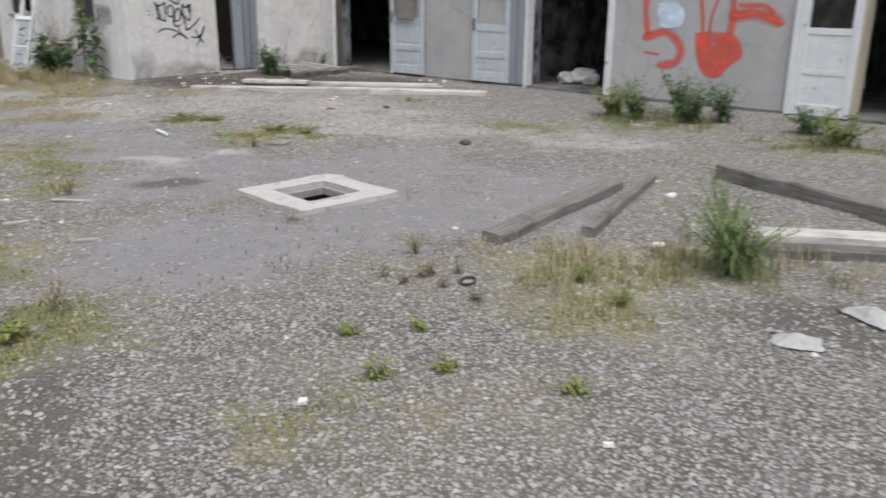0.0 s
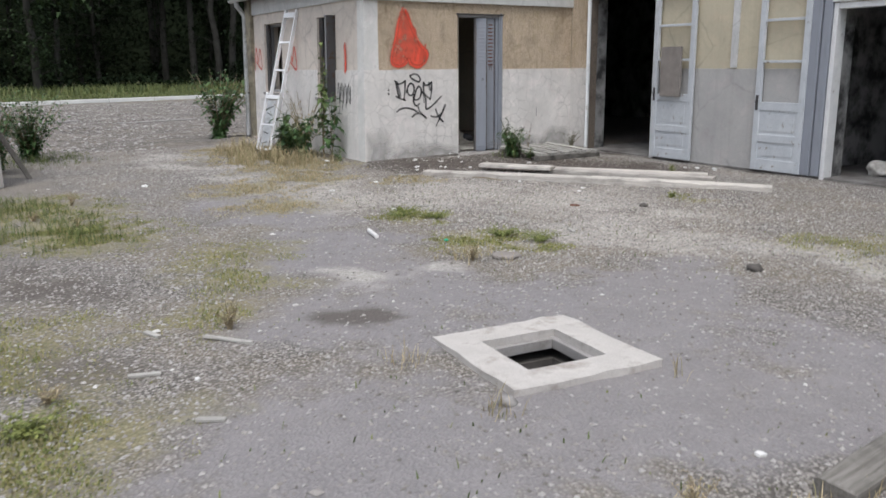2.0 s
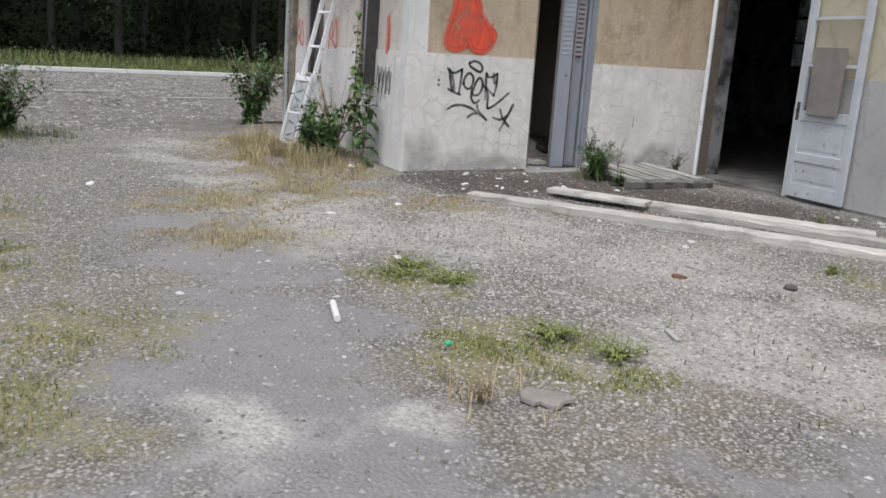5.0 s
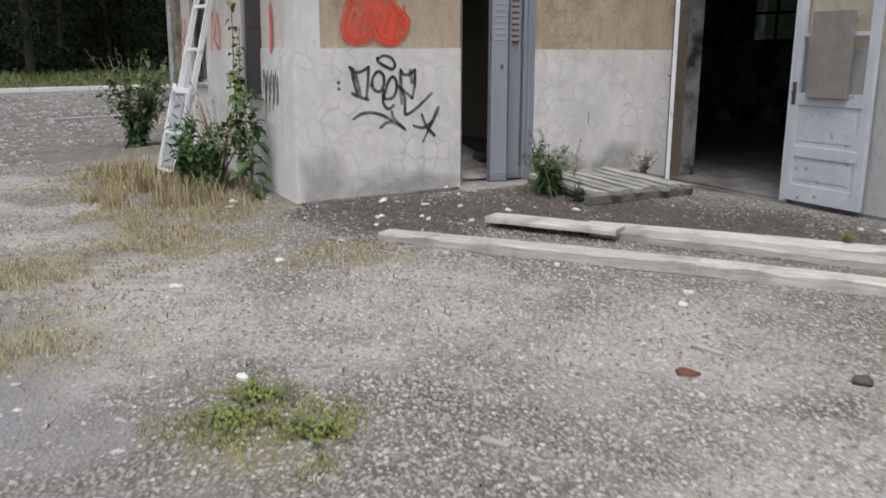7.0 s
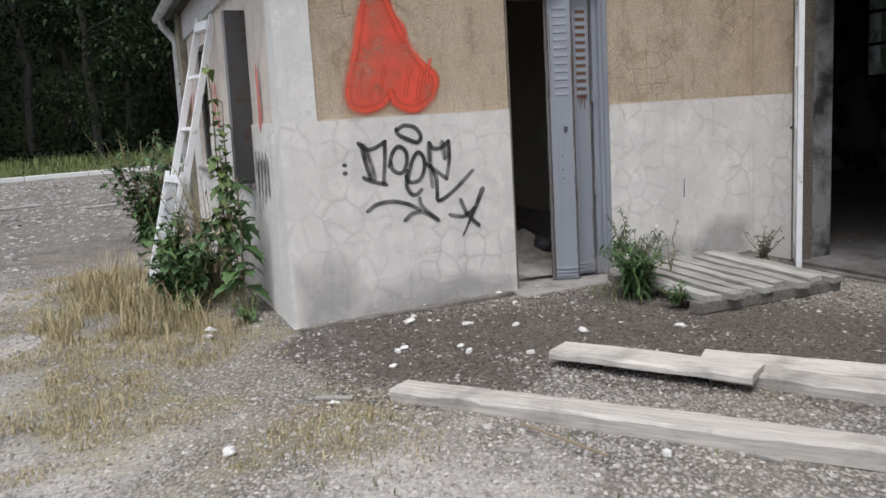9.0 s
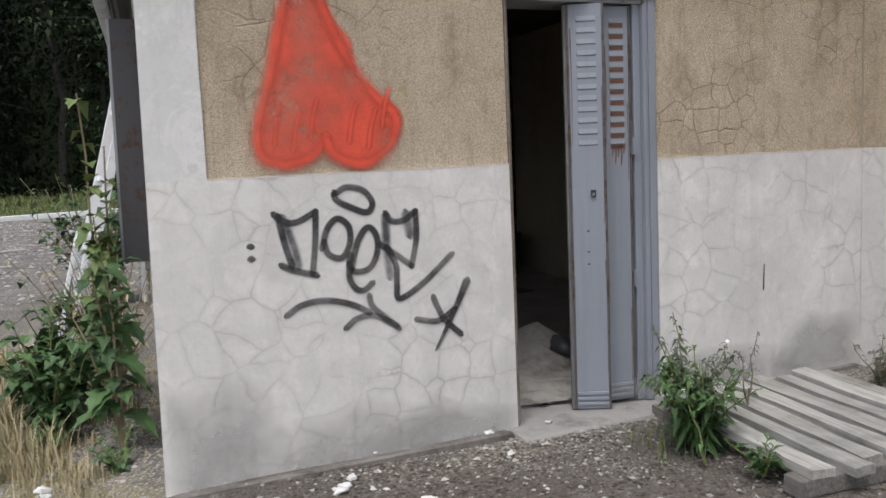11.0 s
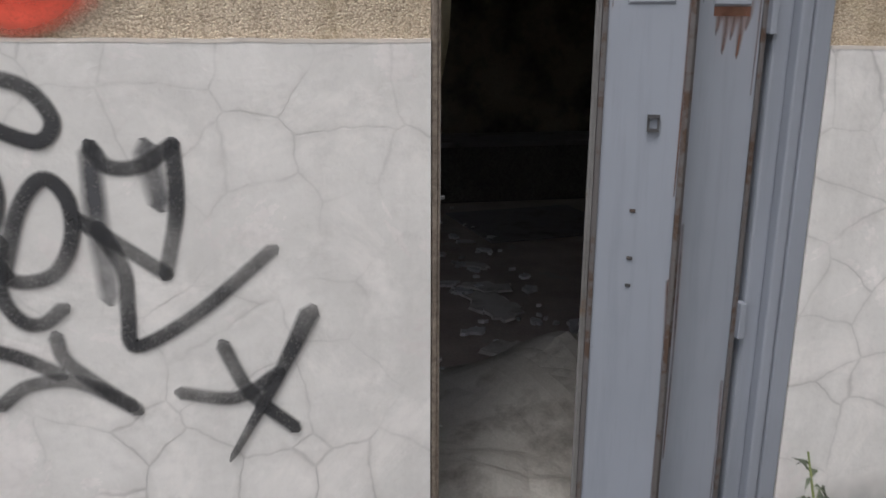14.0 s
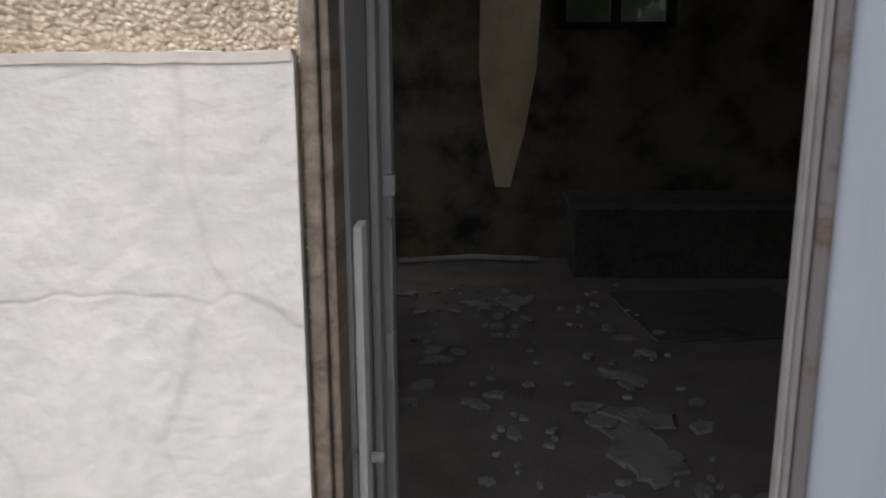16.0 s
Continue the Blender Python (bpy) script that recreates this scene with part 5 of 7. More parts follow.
# ---- timber ----
def timber(name, a, b, width, height, material, label, group, lift=0.0, warp=0.012):
    """A sawn beam from a to b on the ground, slightly bowed, with worn edges and a hollowed end."""
    a, b = Vector(a), Vector(b)
    length, yaw = (b - a).length, math.degrees(math.atan2(b.y - a.y, b.x - a.x))
    base = float(ground_z(np.array((a.x + b.x) / 2), np.array((a.y + b.y) / 2))) - 0.006 + lift
    bm = bmesh.new()
    n = max(14, int(length / 0.05))
    rows = []
    for i in range(n + 1):
        u = length * i / n
        bow = warp * math.sin(math.pi * i / n) + 0.5 * warp * noise.noise(Vector((u * 2.3, length, 0)))
        w = width / 2 * (1 + 0.12 * noise.noise(Vector((u * 3, 5, length))))
        e = 0.013 + 0.011 * noise.noise(Vector((u * 5, length * 3, 2))) + 0.010 * max(0.0, noise.noise(Vector((u * 13, length * 2, 6))))
        rows.append([bm.verts.new((u + (0.02 * noise.noise(Vector((y * 40, z * 30, length))) if i in (0, n) else 0), y + bow, z)) for y, z in ((-w, 0), (w, 0), (w, height - e), (w - e, height), (-w + e, height + 0.014 * noise.noise(Vector((u * 4, 1, 1)))), (-w, height - e - 0.02 * max(0.0, noise.noise(Vector((u * 6, length, 4))))))])
    for r, s in zip(rows, rows[1:]):
        for i in range(6):
            bm.faces.new((r[i], r[(i + 1) % 6], s[(i + 1) % 6], s[i]))
    bm.faces.new(rows[0])
    bm.faces.new(rows[-1])
    ob = part(name, bm, material, None, "", pose(a.x, a.y, base, 0, 0, yaw))
    return tagged(ob, label, "timber", group)


FRONT = "beams lying before the doors"
timber("wooden_beam", (1.50, 0.06, 0), (3.50, 1.48, 0), 0.17, 0.085, GREY_WOOD, "long weathered silver-grey beam on the gravel", FRONT)
timber("wooden_beam", (3.36, 1.37, 0), (5.22, 2.46, 0), 0.16, 0.085, GREY_WOOD, "weathered silver-grey beam end to end with another", FRONT)
timber("wooden_beam", (1.50, 1.02, 0), (2.42, 1.56, 0), 0.22, 0.045, GREY_WOOD, "short weathered plank resting on another beam", FRONT, 0.06)
timber("wooden_beam", (2.16, 1.53, 0), (4.25, 2.66, 0), 0.17, 0.07, GREY_WOOD, "weathered grey beam behind the front one", FRONT)
timber("wooden_beam", (1.95, 1.66, 0), (3.9, 2.98, 0), 0.20, 0.055, GREY_WOOD, "flat weathered grey plank", FRONT)
YARD = "loose planks in the yard"
timber("plank", (9.52, -3.44, 0), (9.38, -1.58, 0), 0.16, 0.085, DARK_WOOD, "thick damp grey plank lying in the yard", YARD)
timber("plank", (9.90, -2.95, 0), (9.50, -1.15, 0), 0.085, 0.08, DARK_WOOD, "narrow damp grey beam lying in the yard", YARD)
timber("plank", (9.90, -0.70, 0), (11.6, -1.54, 0), 0.12, 0.12, DARK_WOOD, "long damp dark beam across the grass", YARD)
timber("plank", (10.42, -2.58, 0), (12.1, -1.62, 0), 0.16, 0.09, GREY_WOOD, "pale weathered plank in the weeds", YARD)
timber("plank", (10.75, -2.68, 0), (12.2, -1.85, 0), 0.12, 0.07, DARK_WOOD, "dark plank beside a paler one", YARD)

pallet = thing("wooden_grating", pose(0.70, 2.93, 0, 0, 1.5, -4), "weathered pale wooden slat grating lying by the wall", "grating")
for k in range(8):
    y = -0.52 + k * 0.15
    reach = (0.0, 0.05, -0.03, 0.02, -0.06, 0.03, -0.02, 0.04)[k]
    bm = bmesh.new()
    add_box(bm, (-0.55 + 0.4 * reach, y + 0.004 * (k % 3), 0.048), (0.57 + reach, y + 0.112 - 0.006 * (k % 2), 0.086))
    cut_up(bm, 4)
    rough_up(bm, 0.010, 9)
    part("slat", bm, PALE_WOOD, pallet, "", pose(0, 0, 0.004 * (k % 2), 1.5 * math.sin(k * 3.3), 0, 1.3 * math.sin(k * 2.1)))
for x in (-0.45, 0.52):
    boxed("bearer", [((x - 0.05, -0.58, -0.03), (x + 0.05, 0.66, 0.052))], DARK_WOOD, pallet, "dark damp bearer", None, 0.008, 0.006)

# ---- ladder, gutter, downpipe and slates on the annex side ----
ladder = thing("ladder", ON_SIDE @ pose(-2.66, -0.66, -0.05, -14.6, 0, 14), "aluminium extension ladder leaning on the annex wall", "ladder")
for x in (-0.165, 0.165):
    boxed("rail", [((x - 0.013, -0.032, 0), (x + 0.013, 0.032, 2.50)), ((x - 0.018, -0.030, 2.38), (x + 0.018, 0.030, 2.505))], ALUMINIUM, ladder, "", None, 0.004)
for z in (0.44, 1.43, 1.92):
    boxed("rung", [((-0.152, -0.016, z), (0.152, 0.016, z + 0.034))], ALUMINIUM, ladder, "", None, 0.005)
boxed("top_step", [((-0.152, -0.045, 2.36), (0.152, 0.03, 2.45))], ALUMINIUM, ladder, "broad top step", None, 0.006)
boxed("step", [((-0.20, -0.082, 0.93), (0.20, 0.03, 0.995))], ALUMINIUM, ladder, "broad pale step at the joint", None, 0.006)
for x in (-0.205, 0.205):
    boxed("sliding_rail", [((x - 0.013, -0.075, 0.0), (x + 0.013, -0.036, 1.04))], ALUMINIUM, ladder, "", None, 0.004)
    boxed("rubber_foot", [((x - 0.02, -0.085, -0.03), (x + 0.02, -0.028, 0.05))], RUBBER, ladder, "worn dark rubber foot", None, 0.006)
boxed("board", [((-0.13, -0.062, 0.10), (0.12, -0.05, 0.90))], ZINC, ladder, "dull scribbled plate tied to the foot", None, 0.004)
for k, (z, t) in enumerate(((0.16, -14), (0.33, 12), (0.50, -9), (0.66, 16), (0.78, -12))):
    boxed("scribble", [((-0.09, -0.0655, -0.008), (0.08 - 0.02 * (k % 2), -0.0622, 0.008))], DARK_METAL, ladder, "dark scribble on the plate", pose(0, 0, z, 0, t, 0))
for z in (0.03, 0.46):
    boxed("rung", [((-0.19, -0.072, z), (0.19, -0.042, z + 0.032))], ALUMINIUM, ladder, "", None, 0.004)

gutter = thing("gutter", ON_SIDE @ pose(0, -0.27, 2.70), "weathered zinc half-round gutter along the eaves", "gutter")
bm = bmesh.new()
ring = [(0.055 * math.cos(a), 0.055 * math.sin(a)) for a in np.linspace(math.pi, 2 * math.pi, 9)]
ring += [(0.050 * math.cos(a), 0.050 * math.sin(a)) for a in np.linspace(2 * math.pi, math.pi, 9)]
ends = [[bm.verts.new((x, y, z)) for y, z in ring] for x in (SIDE_END - 0.3, -0.08)]
for k in range(18):
    bm.faces.new((ends[0][k], ends[0][(k + 1) % 18], ends[1][(k + 1) % 18], ends[1][k]))
for e in ends:
    bm.faces.new(e)
part("channel", bm, ZINC, gutter)


def tube(name, points, radius, material, parent, label="", m=None, segments=10):
    """A round bar or pipe along a smooth line."""
    cu = bpy.data.curves.new(name, "CURVE")
    cu.dimensions, cu.bevel_depth, cu.bevel_resolution, cu.use_fill_caps = "3D", radius, 3, True
    sp = cu.splines.new("POLY")
    sp.points.add(len(points) - 1)
    for q, p in zip(sp.points, points):
        q.co = (*p, 1)
    tmp = new(name, cu)
    me = bpy.data.meshes.new_from_object(tmp.evaluated_get(bpy.context.evaluated_depsgraph_get()))
    bpy.data.objects.remove(tmp)
    me.materials.clear()
    me.materials.append(material)
    me.shade_smooth()
    ob = new(name, me)
    ob.parent = parent
    if m is not None:
        ob.matrix_basis = m
    return tagged(ob, label)


downpipe = thing("downpipe", ON_SIDE @ pose(SIDE_END + 0.02, -0.10, 0), "grey zinc downpipe at the corner of the annex", "pipe")
tube("pipe", [(0, -0.15, 2.66), (0, -0.14, 2.58), (0, -0.04, 2.46), (0, 0.0, 2.40), (0, 0, 0.05)], 0.045, ZINC, downpipe)
for z in (0.9, 1.9):
    tube("bracket", [(-0.05, 0, z), (0.05, 0, z), (0.05, 0.11, z)], 0.012, DARK_METAL, downpipe)

# ---- old sheds and rack beyond the yard ----
shed = thing("open_shed", pose(-0.95, -5.0, -0.05, 0, 0, 0), "corner of an open shed: concrete post, red and beige panels", "shed")
boxed("post", [((-0.15, -0.15, 0), (0.15, 0.16, 2.9))], CONCRETE, shed, "pale concrete post", None, 0.012, 0.006)
boxed("panel", [((-0.05, -1.6, 0.86), (0.0, -0.16, 1.70))], RED_PANEL, shed, "faded red panel", None, 0.006)
boxed("panel", [((-0.06, -1.6, 1.705), (-0.01, -0.16, 2.9))], CARDBOARD, shed, "beige weathered boards", None, 0.006)
boxed("panel", [((-0.07, -1.6, 0.0), (-0.03, -0.16, 0.855))], DARK_WOOD, shed, "dark lower boards", None, 0.006)
wheel = thing("wheel", pose(-0.64, -5.36, 0.36, 0, 80, 0), "old dark spoked wheel with a black tyre leaning on the shed", "wheel")


def torus(name, major, minor, material, parent, label=""):
    bm = bmesh.new()
    n, k = 32, 8
    grid = [[bm.verts.new(((major + minor * math.cos(b)) * math.cos(a), (major + minor * math.cos(b)) * math.sin(a), minor * math.sin(b))) for b in np.linspace(0, 2 * math.pi, k, endpoint=False)] for a in np.linspace(0, 2 * math.pi, n, endpoint=False)]
    for i in range(n):
        for j in range(k):
            bm.faces.new((grid[i][j], grid[(i + 1) % n][j], grid[(i + 1) % n][(j + 1) % k], grid[i][(j + 1) % k]))
    return part(name, bm, material, parent, label, None, True)


torus("tyre", 0.36, 0.045, RUBBER, wheel)
torus("rim", 0.30, 0.018, DARK_METAL, wheel, "dull metal rim")
tube("hub", [(0, 0, -0.05), (0, 0, 0.05)], 0.05, DARK_METAL, wheel)
for k in range(8):
    a = math.pi * k / 4
    tube("spoke", [(0.04 * math.cos(a), 0.04 * math.sin(a), 0), (0.3 * math.cos(a), 0.3 * math.sin(a), 0)], 0.005, DARK_METAL, wheel)
rack = thing("metal_rack", pose(-2.2, -4.95, -0.05, 0, 0, 20), "tall rusty metal rack among the weeds", "rack")
for x in (-0.18, 0.18):
    boxed("upright", [((x - 0.025, -0.02, 0), (x + 0.025, 0.02, 2.15))], DARK_WOOD, rack)
for k in range(6):
    boxed("shelf_bar", [((-0.155, -0.018, 0.45 + 0.3 * k), (0.155, 0.018, 0.49 + 0.3 * k))], DARK_WOOD, rack)
tagged(boxed("leaning_plank", [((-0.07, -0.03, 0), (0.07, 0.03, 1.15))], DARK_WOOD, None, "", pose(-1.62, -4.42, -0.07, 26, 0, 0), 0.008), "dark plank leaning on the old shed", "plank", YARD)

# ---- inside the annex room ----
chest = thing("low_bench", pose(-4.75, 3.25, FLOOR_Z), "low dark bench against the back wall", "bench")
boxed("body", [((-0.25, -0.85, 0.0), (0.25, 0.85, 0.44))], DARK_WOOD, chest, "", None, 0.01)
boxed("top", [((-0.27, -0.88, 0.442), (0.29, 0.88, 0.48))], OLD_CONCRETE, chest, "grey dusty top", None, 0.006)


def crumpled(name, m, sx, sy, height, material, label, category, seed, peak=(0.0, 0.0), n=22, folds=0.05):
    """A crumpled sheet lying in a heap: a thin cloth with folds, thickened."""
    bm = bmesh.new()
    rows = []
    for i in range(n):
        row = []
        for j in range(n):
            u, v = i / (n - 1) * 2 - 1, j / (n - 1) * 2 - 1
            r = math.hypot(u - peak[0], v - peak[1])
            z = height * max(0, 1 - r) ** 1.2 + folds * abs(noise.noise(Vector((u * 2.2 + seed, v * 2.2, seed))))
            edge = 1 + 0.18 * noise.noise(Vector((u * 1.7, v * 1.7, seed + 3)))
            row.append(bm.verts.new((u * sx / 2 * edge, v * sy / 2 * edge, max(0.002, z * (1 - max(abs(u), abs(v)) ** 6)))))
        rows.append(row)
    for i in range(n - 1):
        for j in range(n - 1):
            bm.faces.new((rows[i][j], rows[i + 1][j], rows[i + 1][j + 1], rows[i][j + 1]))
    bmesh.ops.solidify(bm, geom=bm.faces[:], thickness=0.004)
    return tagged(part(name, bm, material, None, "", m, False), label, category)


crumpled("dust_sheet", pose(-0.92, 2.28, FLOOR_Z, 0, 0, 20), 1.1, 1.15, 0.24, CLOTH, "crumpled dusty white sheet heaped behind the door", "sheet", 2, (-0.15, 0.2))
crumpled("dust_sheet", pose(-0.50, 1.98, FLOOR_Z, 0, 0, -10), 0.62, 0.75, 0.05, CLOTH, "flat dusty white sheet on the doorway floor", "sheet", 5)
lump("black_bag", pose(-0.78, 2.42, FLOOR_Z + 0.13), 0.10, BLUE_STONE, "small black bag on the sheet", "bag", "", 0.7, 3)
strip = bmesh.new()
rows = []
for i in range(16):
    k = i / 15
    w = 0.046 * (0.5 + 0.7 * math.sin(0.4 + k * 2.0)) * (1 if i < 14 else 0.75 if i < 15 else 0.3)
    x = 0.012 * math.sin(k * 5)
    rows.append([strip.verts.new((x + 0.004 * (-1) ** j, s * w + 0.015 * math.sin(k * 3.2), -1.56 * k)) for j, s in enumerate((-1, -0.3, 0.4, 1))])
for r, s in zip(rows, rows[1:]):
    for i in range(3):
        strip.faces.new((r[i], r[i + 1], s[i + 1], s[i]))
bmesh.ops.solidify(strip, geom=strip.faces[:], thickness=0.003)
tagged(part("hanging_strip", strip, CREAM, None, "", pose(-0.90, 1.843, 2.70), True), "long torn pale strip hanging from the ceiling", "strip")
conduit = thing("loose_pipe", pose(-4.80, 1.26, FLOOR_Z + 0.03), "thin white pipe lying along the back wall", "pipe")
tube("pipe", [(0, 0, 0), (-0.05, 0.5, 0.02), (-0.08, 0.95, 0.0)], 0.018, WHITE_PAINT, conduit)
tagged(boxed("grey_sheet", [((-0.45, -0.5, 0), (0.45, 0.5, 0.012))], OLD_CONCRETE, None, "", pose(-3.75, 3.1, FLOOR_Z, 0, 0, 8), 0.003, 0.01), "flat grey board on the filthy floor", "board")
PIECE = "flakes of fallen plaster"
rng = np.random.default_rng(5)


def flake(m, size, seed, material=PAPER, name="plaster_flake", label="flake of fallen white plaster", category="debris", group=PIECE, thick=0.012):
    """A broken flat flake with a jagged outline."""
    r = np.random.default_rng(seed)
    bm = bmesh.new()
    n = 15
    pts = [(size * (0.55 + 0.6 * r.random()) * math.cos(a), size * (0.3 + 0.5 * r.random()) * math.sin(a)) for a in np.linspace(0, 2 * math.pi, n, endpoint=False)]
    low, high = [bm.verts.new((x, y, 0)) for x, y in pts], [bm.verts.new((x * 0.93, y * 0.93, thick + 0.004 * r.random())) for x, y in pts]
    bm.faces.new(low)
    bm.faces.new(high)
    for i in range(n):
        bm.faces.new((low[i], low[(i + 1) % n], high[(i + 1) % n], high[i]))
    return tagged(part(name, bm, material, None, "", m), label, category, group)


for k in range(190):
    x, y = -0.9 - 3.4 * rng.random() ** 0.9, 1.2 + 1.5 * rng.random()
    flake(pose(x, y, FLOOR_Z + 0.002, 0, 0, 360 * rng.random()), 0.016 + 0.06 * rng.random() ** 2.2, 100 + k)
for k, (x, y, s) in enumerate(((-2.15, 2.35, 0.20), (-2.35, 2.42, 0.16), (-1.95, 2.40, 0.15), (-2.75, 2.45, 0.10), (-1.5, 2.28, 0.15), (-3.9, 2.0, 0.14), (-3.8, 1.8, 0.12))):
    flake(pose(x, y, FLOOR_Z + 0.003 + 0.002 * k, 0, 0, 70 * k), s, 300 + k, CLOTH, label="large patch of fallen pale plaster", thick=0.008)
for k, (u, v, s) in enumerate(((5.3, 0.75, 0.15), (5.5, 0.9, 0.19), (5.72, 0.85, 0.14))):
    lump("rubble_bag", ON_MAIN @ pose(u, v, s * 0.55), s, CLOTH, "dusty white rubble sack inside the doorway", "sack", "sacks inside the doorway", 0.7, 11 + k, 3, 0.3)

# ---- litter in the yard ----
LITTER = "scattered white litter"
spots = [(7.1, -4.9, 0.03), (9.16, -3.35, 0.035), (10.18, -5.58, 0.045), (3.81, 0.74, 0.06), (10.32, -2.81, 0.08), (11.19, -5.11, 0.032), (9.85, -1.55, 0.09), (1.69, -0.84, 0.055), (3.6, -1.7, 0.06), (1.96, -1.59, 0.06), (3.66, 0.95, 0.06), (0.21, 0.72, 0.05), (-0.39, -0.56, 0.08), (0.55, 0.95, 0.06), (0.75, 1.2, 0.05), (0.29, -3.38, 0.10)]
for k, (x, y, s) in enumerate(spots):
    flake(pose(x, y, float(ground_z(np.array(x), np.array(y))) + 0.004, 4, 3, 47 * k), s * 0.7, 500 + k, PAPER, "litter_scrap", "scrap of dirty white litter on the gravel", "litter", LITTER, 0.01)
CHUNK = "chunks of plaster fallen before the annex"
for k, (x, y, size) in enumerate([(-0.04, 0.91, 0.03), (0.04, 1.49, 0.05), (-0.02, 1.18, 0.02), (0.03, 1.83, 0.03), (-0.24, 2.0, 0.025), (0.26, 1.49, 0.035), (-0.01, 0.9, 0.03), (0.28, 0.67, 0.05), (0.3, 1.46, 0.02), (0.32, 0.64, 0.06), (0.76, 0.41, 0.045), (0.9, 0.72, 0.035), (1.12, 1.47, 0.045), (1.35, 2.04, 0.05), (-0.29, -0.55, 0.06), (1.73, -0.84, 0.05), (1.03, 0.22, 0.04), (1.08, 1.49, 0.05), (1.36, 2.02, 0.06), (1.41, -0.26, 0.05)]):
    lump("plaster_chunk", pose(x, y, max(float(ground_z(np.array(x), np.array(y))), 0.02 if x < 0.19 else -1) + size * 0.2, 8 * (k % 3), 6, 67 * k), size * 0.55, PAPER, "broken chunk of white plaster by the annex wall", "debris", CHUNK, 0.42, 200 + k, 2, 0.45)
STICK = "white splintered sticks"
for k, (x, y, yaw, l) in enumerate(((6.64, -4.58, 40, 0.30), (5.48, -0.93, -20, 0.16), (4.67, -1.12, 30, 0.12), (3.65, -1.35, 75, 0.11), (4.4, 0.28, 10, 0.16), (6.9, -5.1, 75, 0.16), (7.6, -5.0, 60, 0.13), (1.35, -0.24, 60, 0.2), (3.0, 1.0, 20, 0.12), (6.3, -4.9, 20, 0.14), (2.4, 0.2, 50, 0.13))):
    m = pose(x, y, float(ground_z(np.array(x), np.array(y))) + 0.003, 0, 2, yaw)
    tagged(boxed("wood_splinter", [((-l / 2, -0.016, 0), (l / 2, 0.014, 0.016))], PALE_WOOD, None, "", m, 0.004, 0.008), "pale splinter of wood on the gravel", "splinter", STICK)
m = pose(4.62, -2.52, -0.02, 0, 0, -15)
white_pipe = thing("pipe_offcut", m, "short white plastic pipe offcut lying on the dirt", "pipe")
tube("pipe", [(-0.14, 0, 0), (0.14, 0, 0)], 0.019, PAPER, white_pipe)
crumpled("paper_sheet", pose(11.42, -3.80, -0.04, 0, 0, 20), 0.21, 0.16, 0.045, PAPER, "crumpled white paper sheet on the soil", "paper", 9, folds=0.03, n=10)
crumpled("paper_sheet", pose(11.62, -3.26, -0.04, 0, 0, 60), 0.18, 0.26, 0.05, PAPER, "crumpled white paper sheet near the weeds", "paper", 12, folds=0.03, n=10)
flake(pose(5.97, -2.1, -0.03, 8, 0, 60), 0.13, 701, CARDBOARD, "board_scrap", "torn grey board scrap by the dry tuft", "board", "", 0.012)
flake(pose(4.54, -0.02, -0.04, 0, 0, 20), 0.075, 702, RUSTY, "rusty_lid", "rusty round lid on the gravel", "lid", "", 0.012)
lump("dark_clod", pose(7.36, -0.86, -0.03), 0.06, PIT_STONE, "dark clod of soil on the pale gravel", "clod", "", 0.6, 8)
lump("dark_clod", pose(5.0, 0.55, -0.03), 0.045, PIT_STONE, "dark clod of soil on the gravel", "clod", "", 0.5, 9)
stick = thing("twig", pose(2.2, 0.35, -0.03), "thin dry twig on the gravel", "twig")
tube("twig_stem", [(0, 0, 0.01), (0.25, 0.02, 0.03), (0.5, 0.1, 0.015)], 0.006, STEM, stick)
lump("green_scrap", pose(5.31, -2.20, 0.0), 0.022, surface("green_plastic", (0.02, 0.30, 0.16), (0.03, 0.38, 0.22), 9.0, 0.5), "bright green plastic scrap caught in the tuft", "scrap", "", 0.5, 14)

lid = thing("jar_lid", pose(9.863, -4.143, -0.028, 14, -8, 20), "dark upturned jar lid with a pale inside", "lid")
bm = bmesh.new()
n = 20
rings = [[bm.verts.new((q * 1.2 * math.cos(a), q * math.sin(a), z)) for a in np.linspace(0, 2 * math.pi, n, endpoint=False)] for q, z in ((0.035, 0.0), (0.040, 0.016), (0.037, 0.017), (0.033, 0.005))]
for a, b in zip(rings, rings[1:]):
    for i in range(n):
        bm.faces.new((a[i], a[(i + 1) % n], b[(i + 1) % n], b[i]))
bm.faces.new(rings[0])
bm.faces.new(rings[-1])
part("rim", bm, DARK_METAL, lid)
boxed("liner", [((-0.026, -0.015, 0.0065), (0.026, 0.015, 0.009))], OLD_CONCRETE, lid, "pale dusty liner", None, 0.001)
tagged(boxed("dark_stick", [((-0.075, -0.012, 0), (0.075, 0.012, 0.016))], DARK_WOOD, None, "", pose(9.92, -3.935, -0.043, 0, 3, 30), 0.005, 0.01), "short dark rotten stick on the gravel", "stick")
for k, (x, y, s) in enumerate(((3.30, 3.50, 0.06), (3.5, 3.62, 0.07), (3.15, 3.42, 0.05), (3.62, 3.48, 0.045), (1.3, 0.97, 0.045), (1.05, 0.7, 0.05), (0.8, 0.35, 0.045), (1.5, 1.35, 0.04), (2.76, 0.69, 0.05))):
    flake(pose(x, y, float(ground_z(np.array(x), np.array(y))) + 0.004, 3, 5, 61 * k), s * 0.6, 640 + k, PAPER, "plaster_flake", "flake of fallen white plaster on the soil", "debris", PIECE, 0.016)
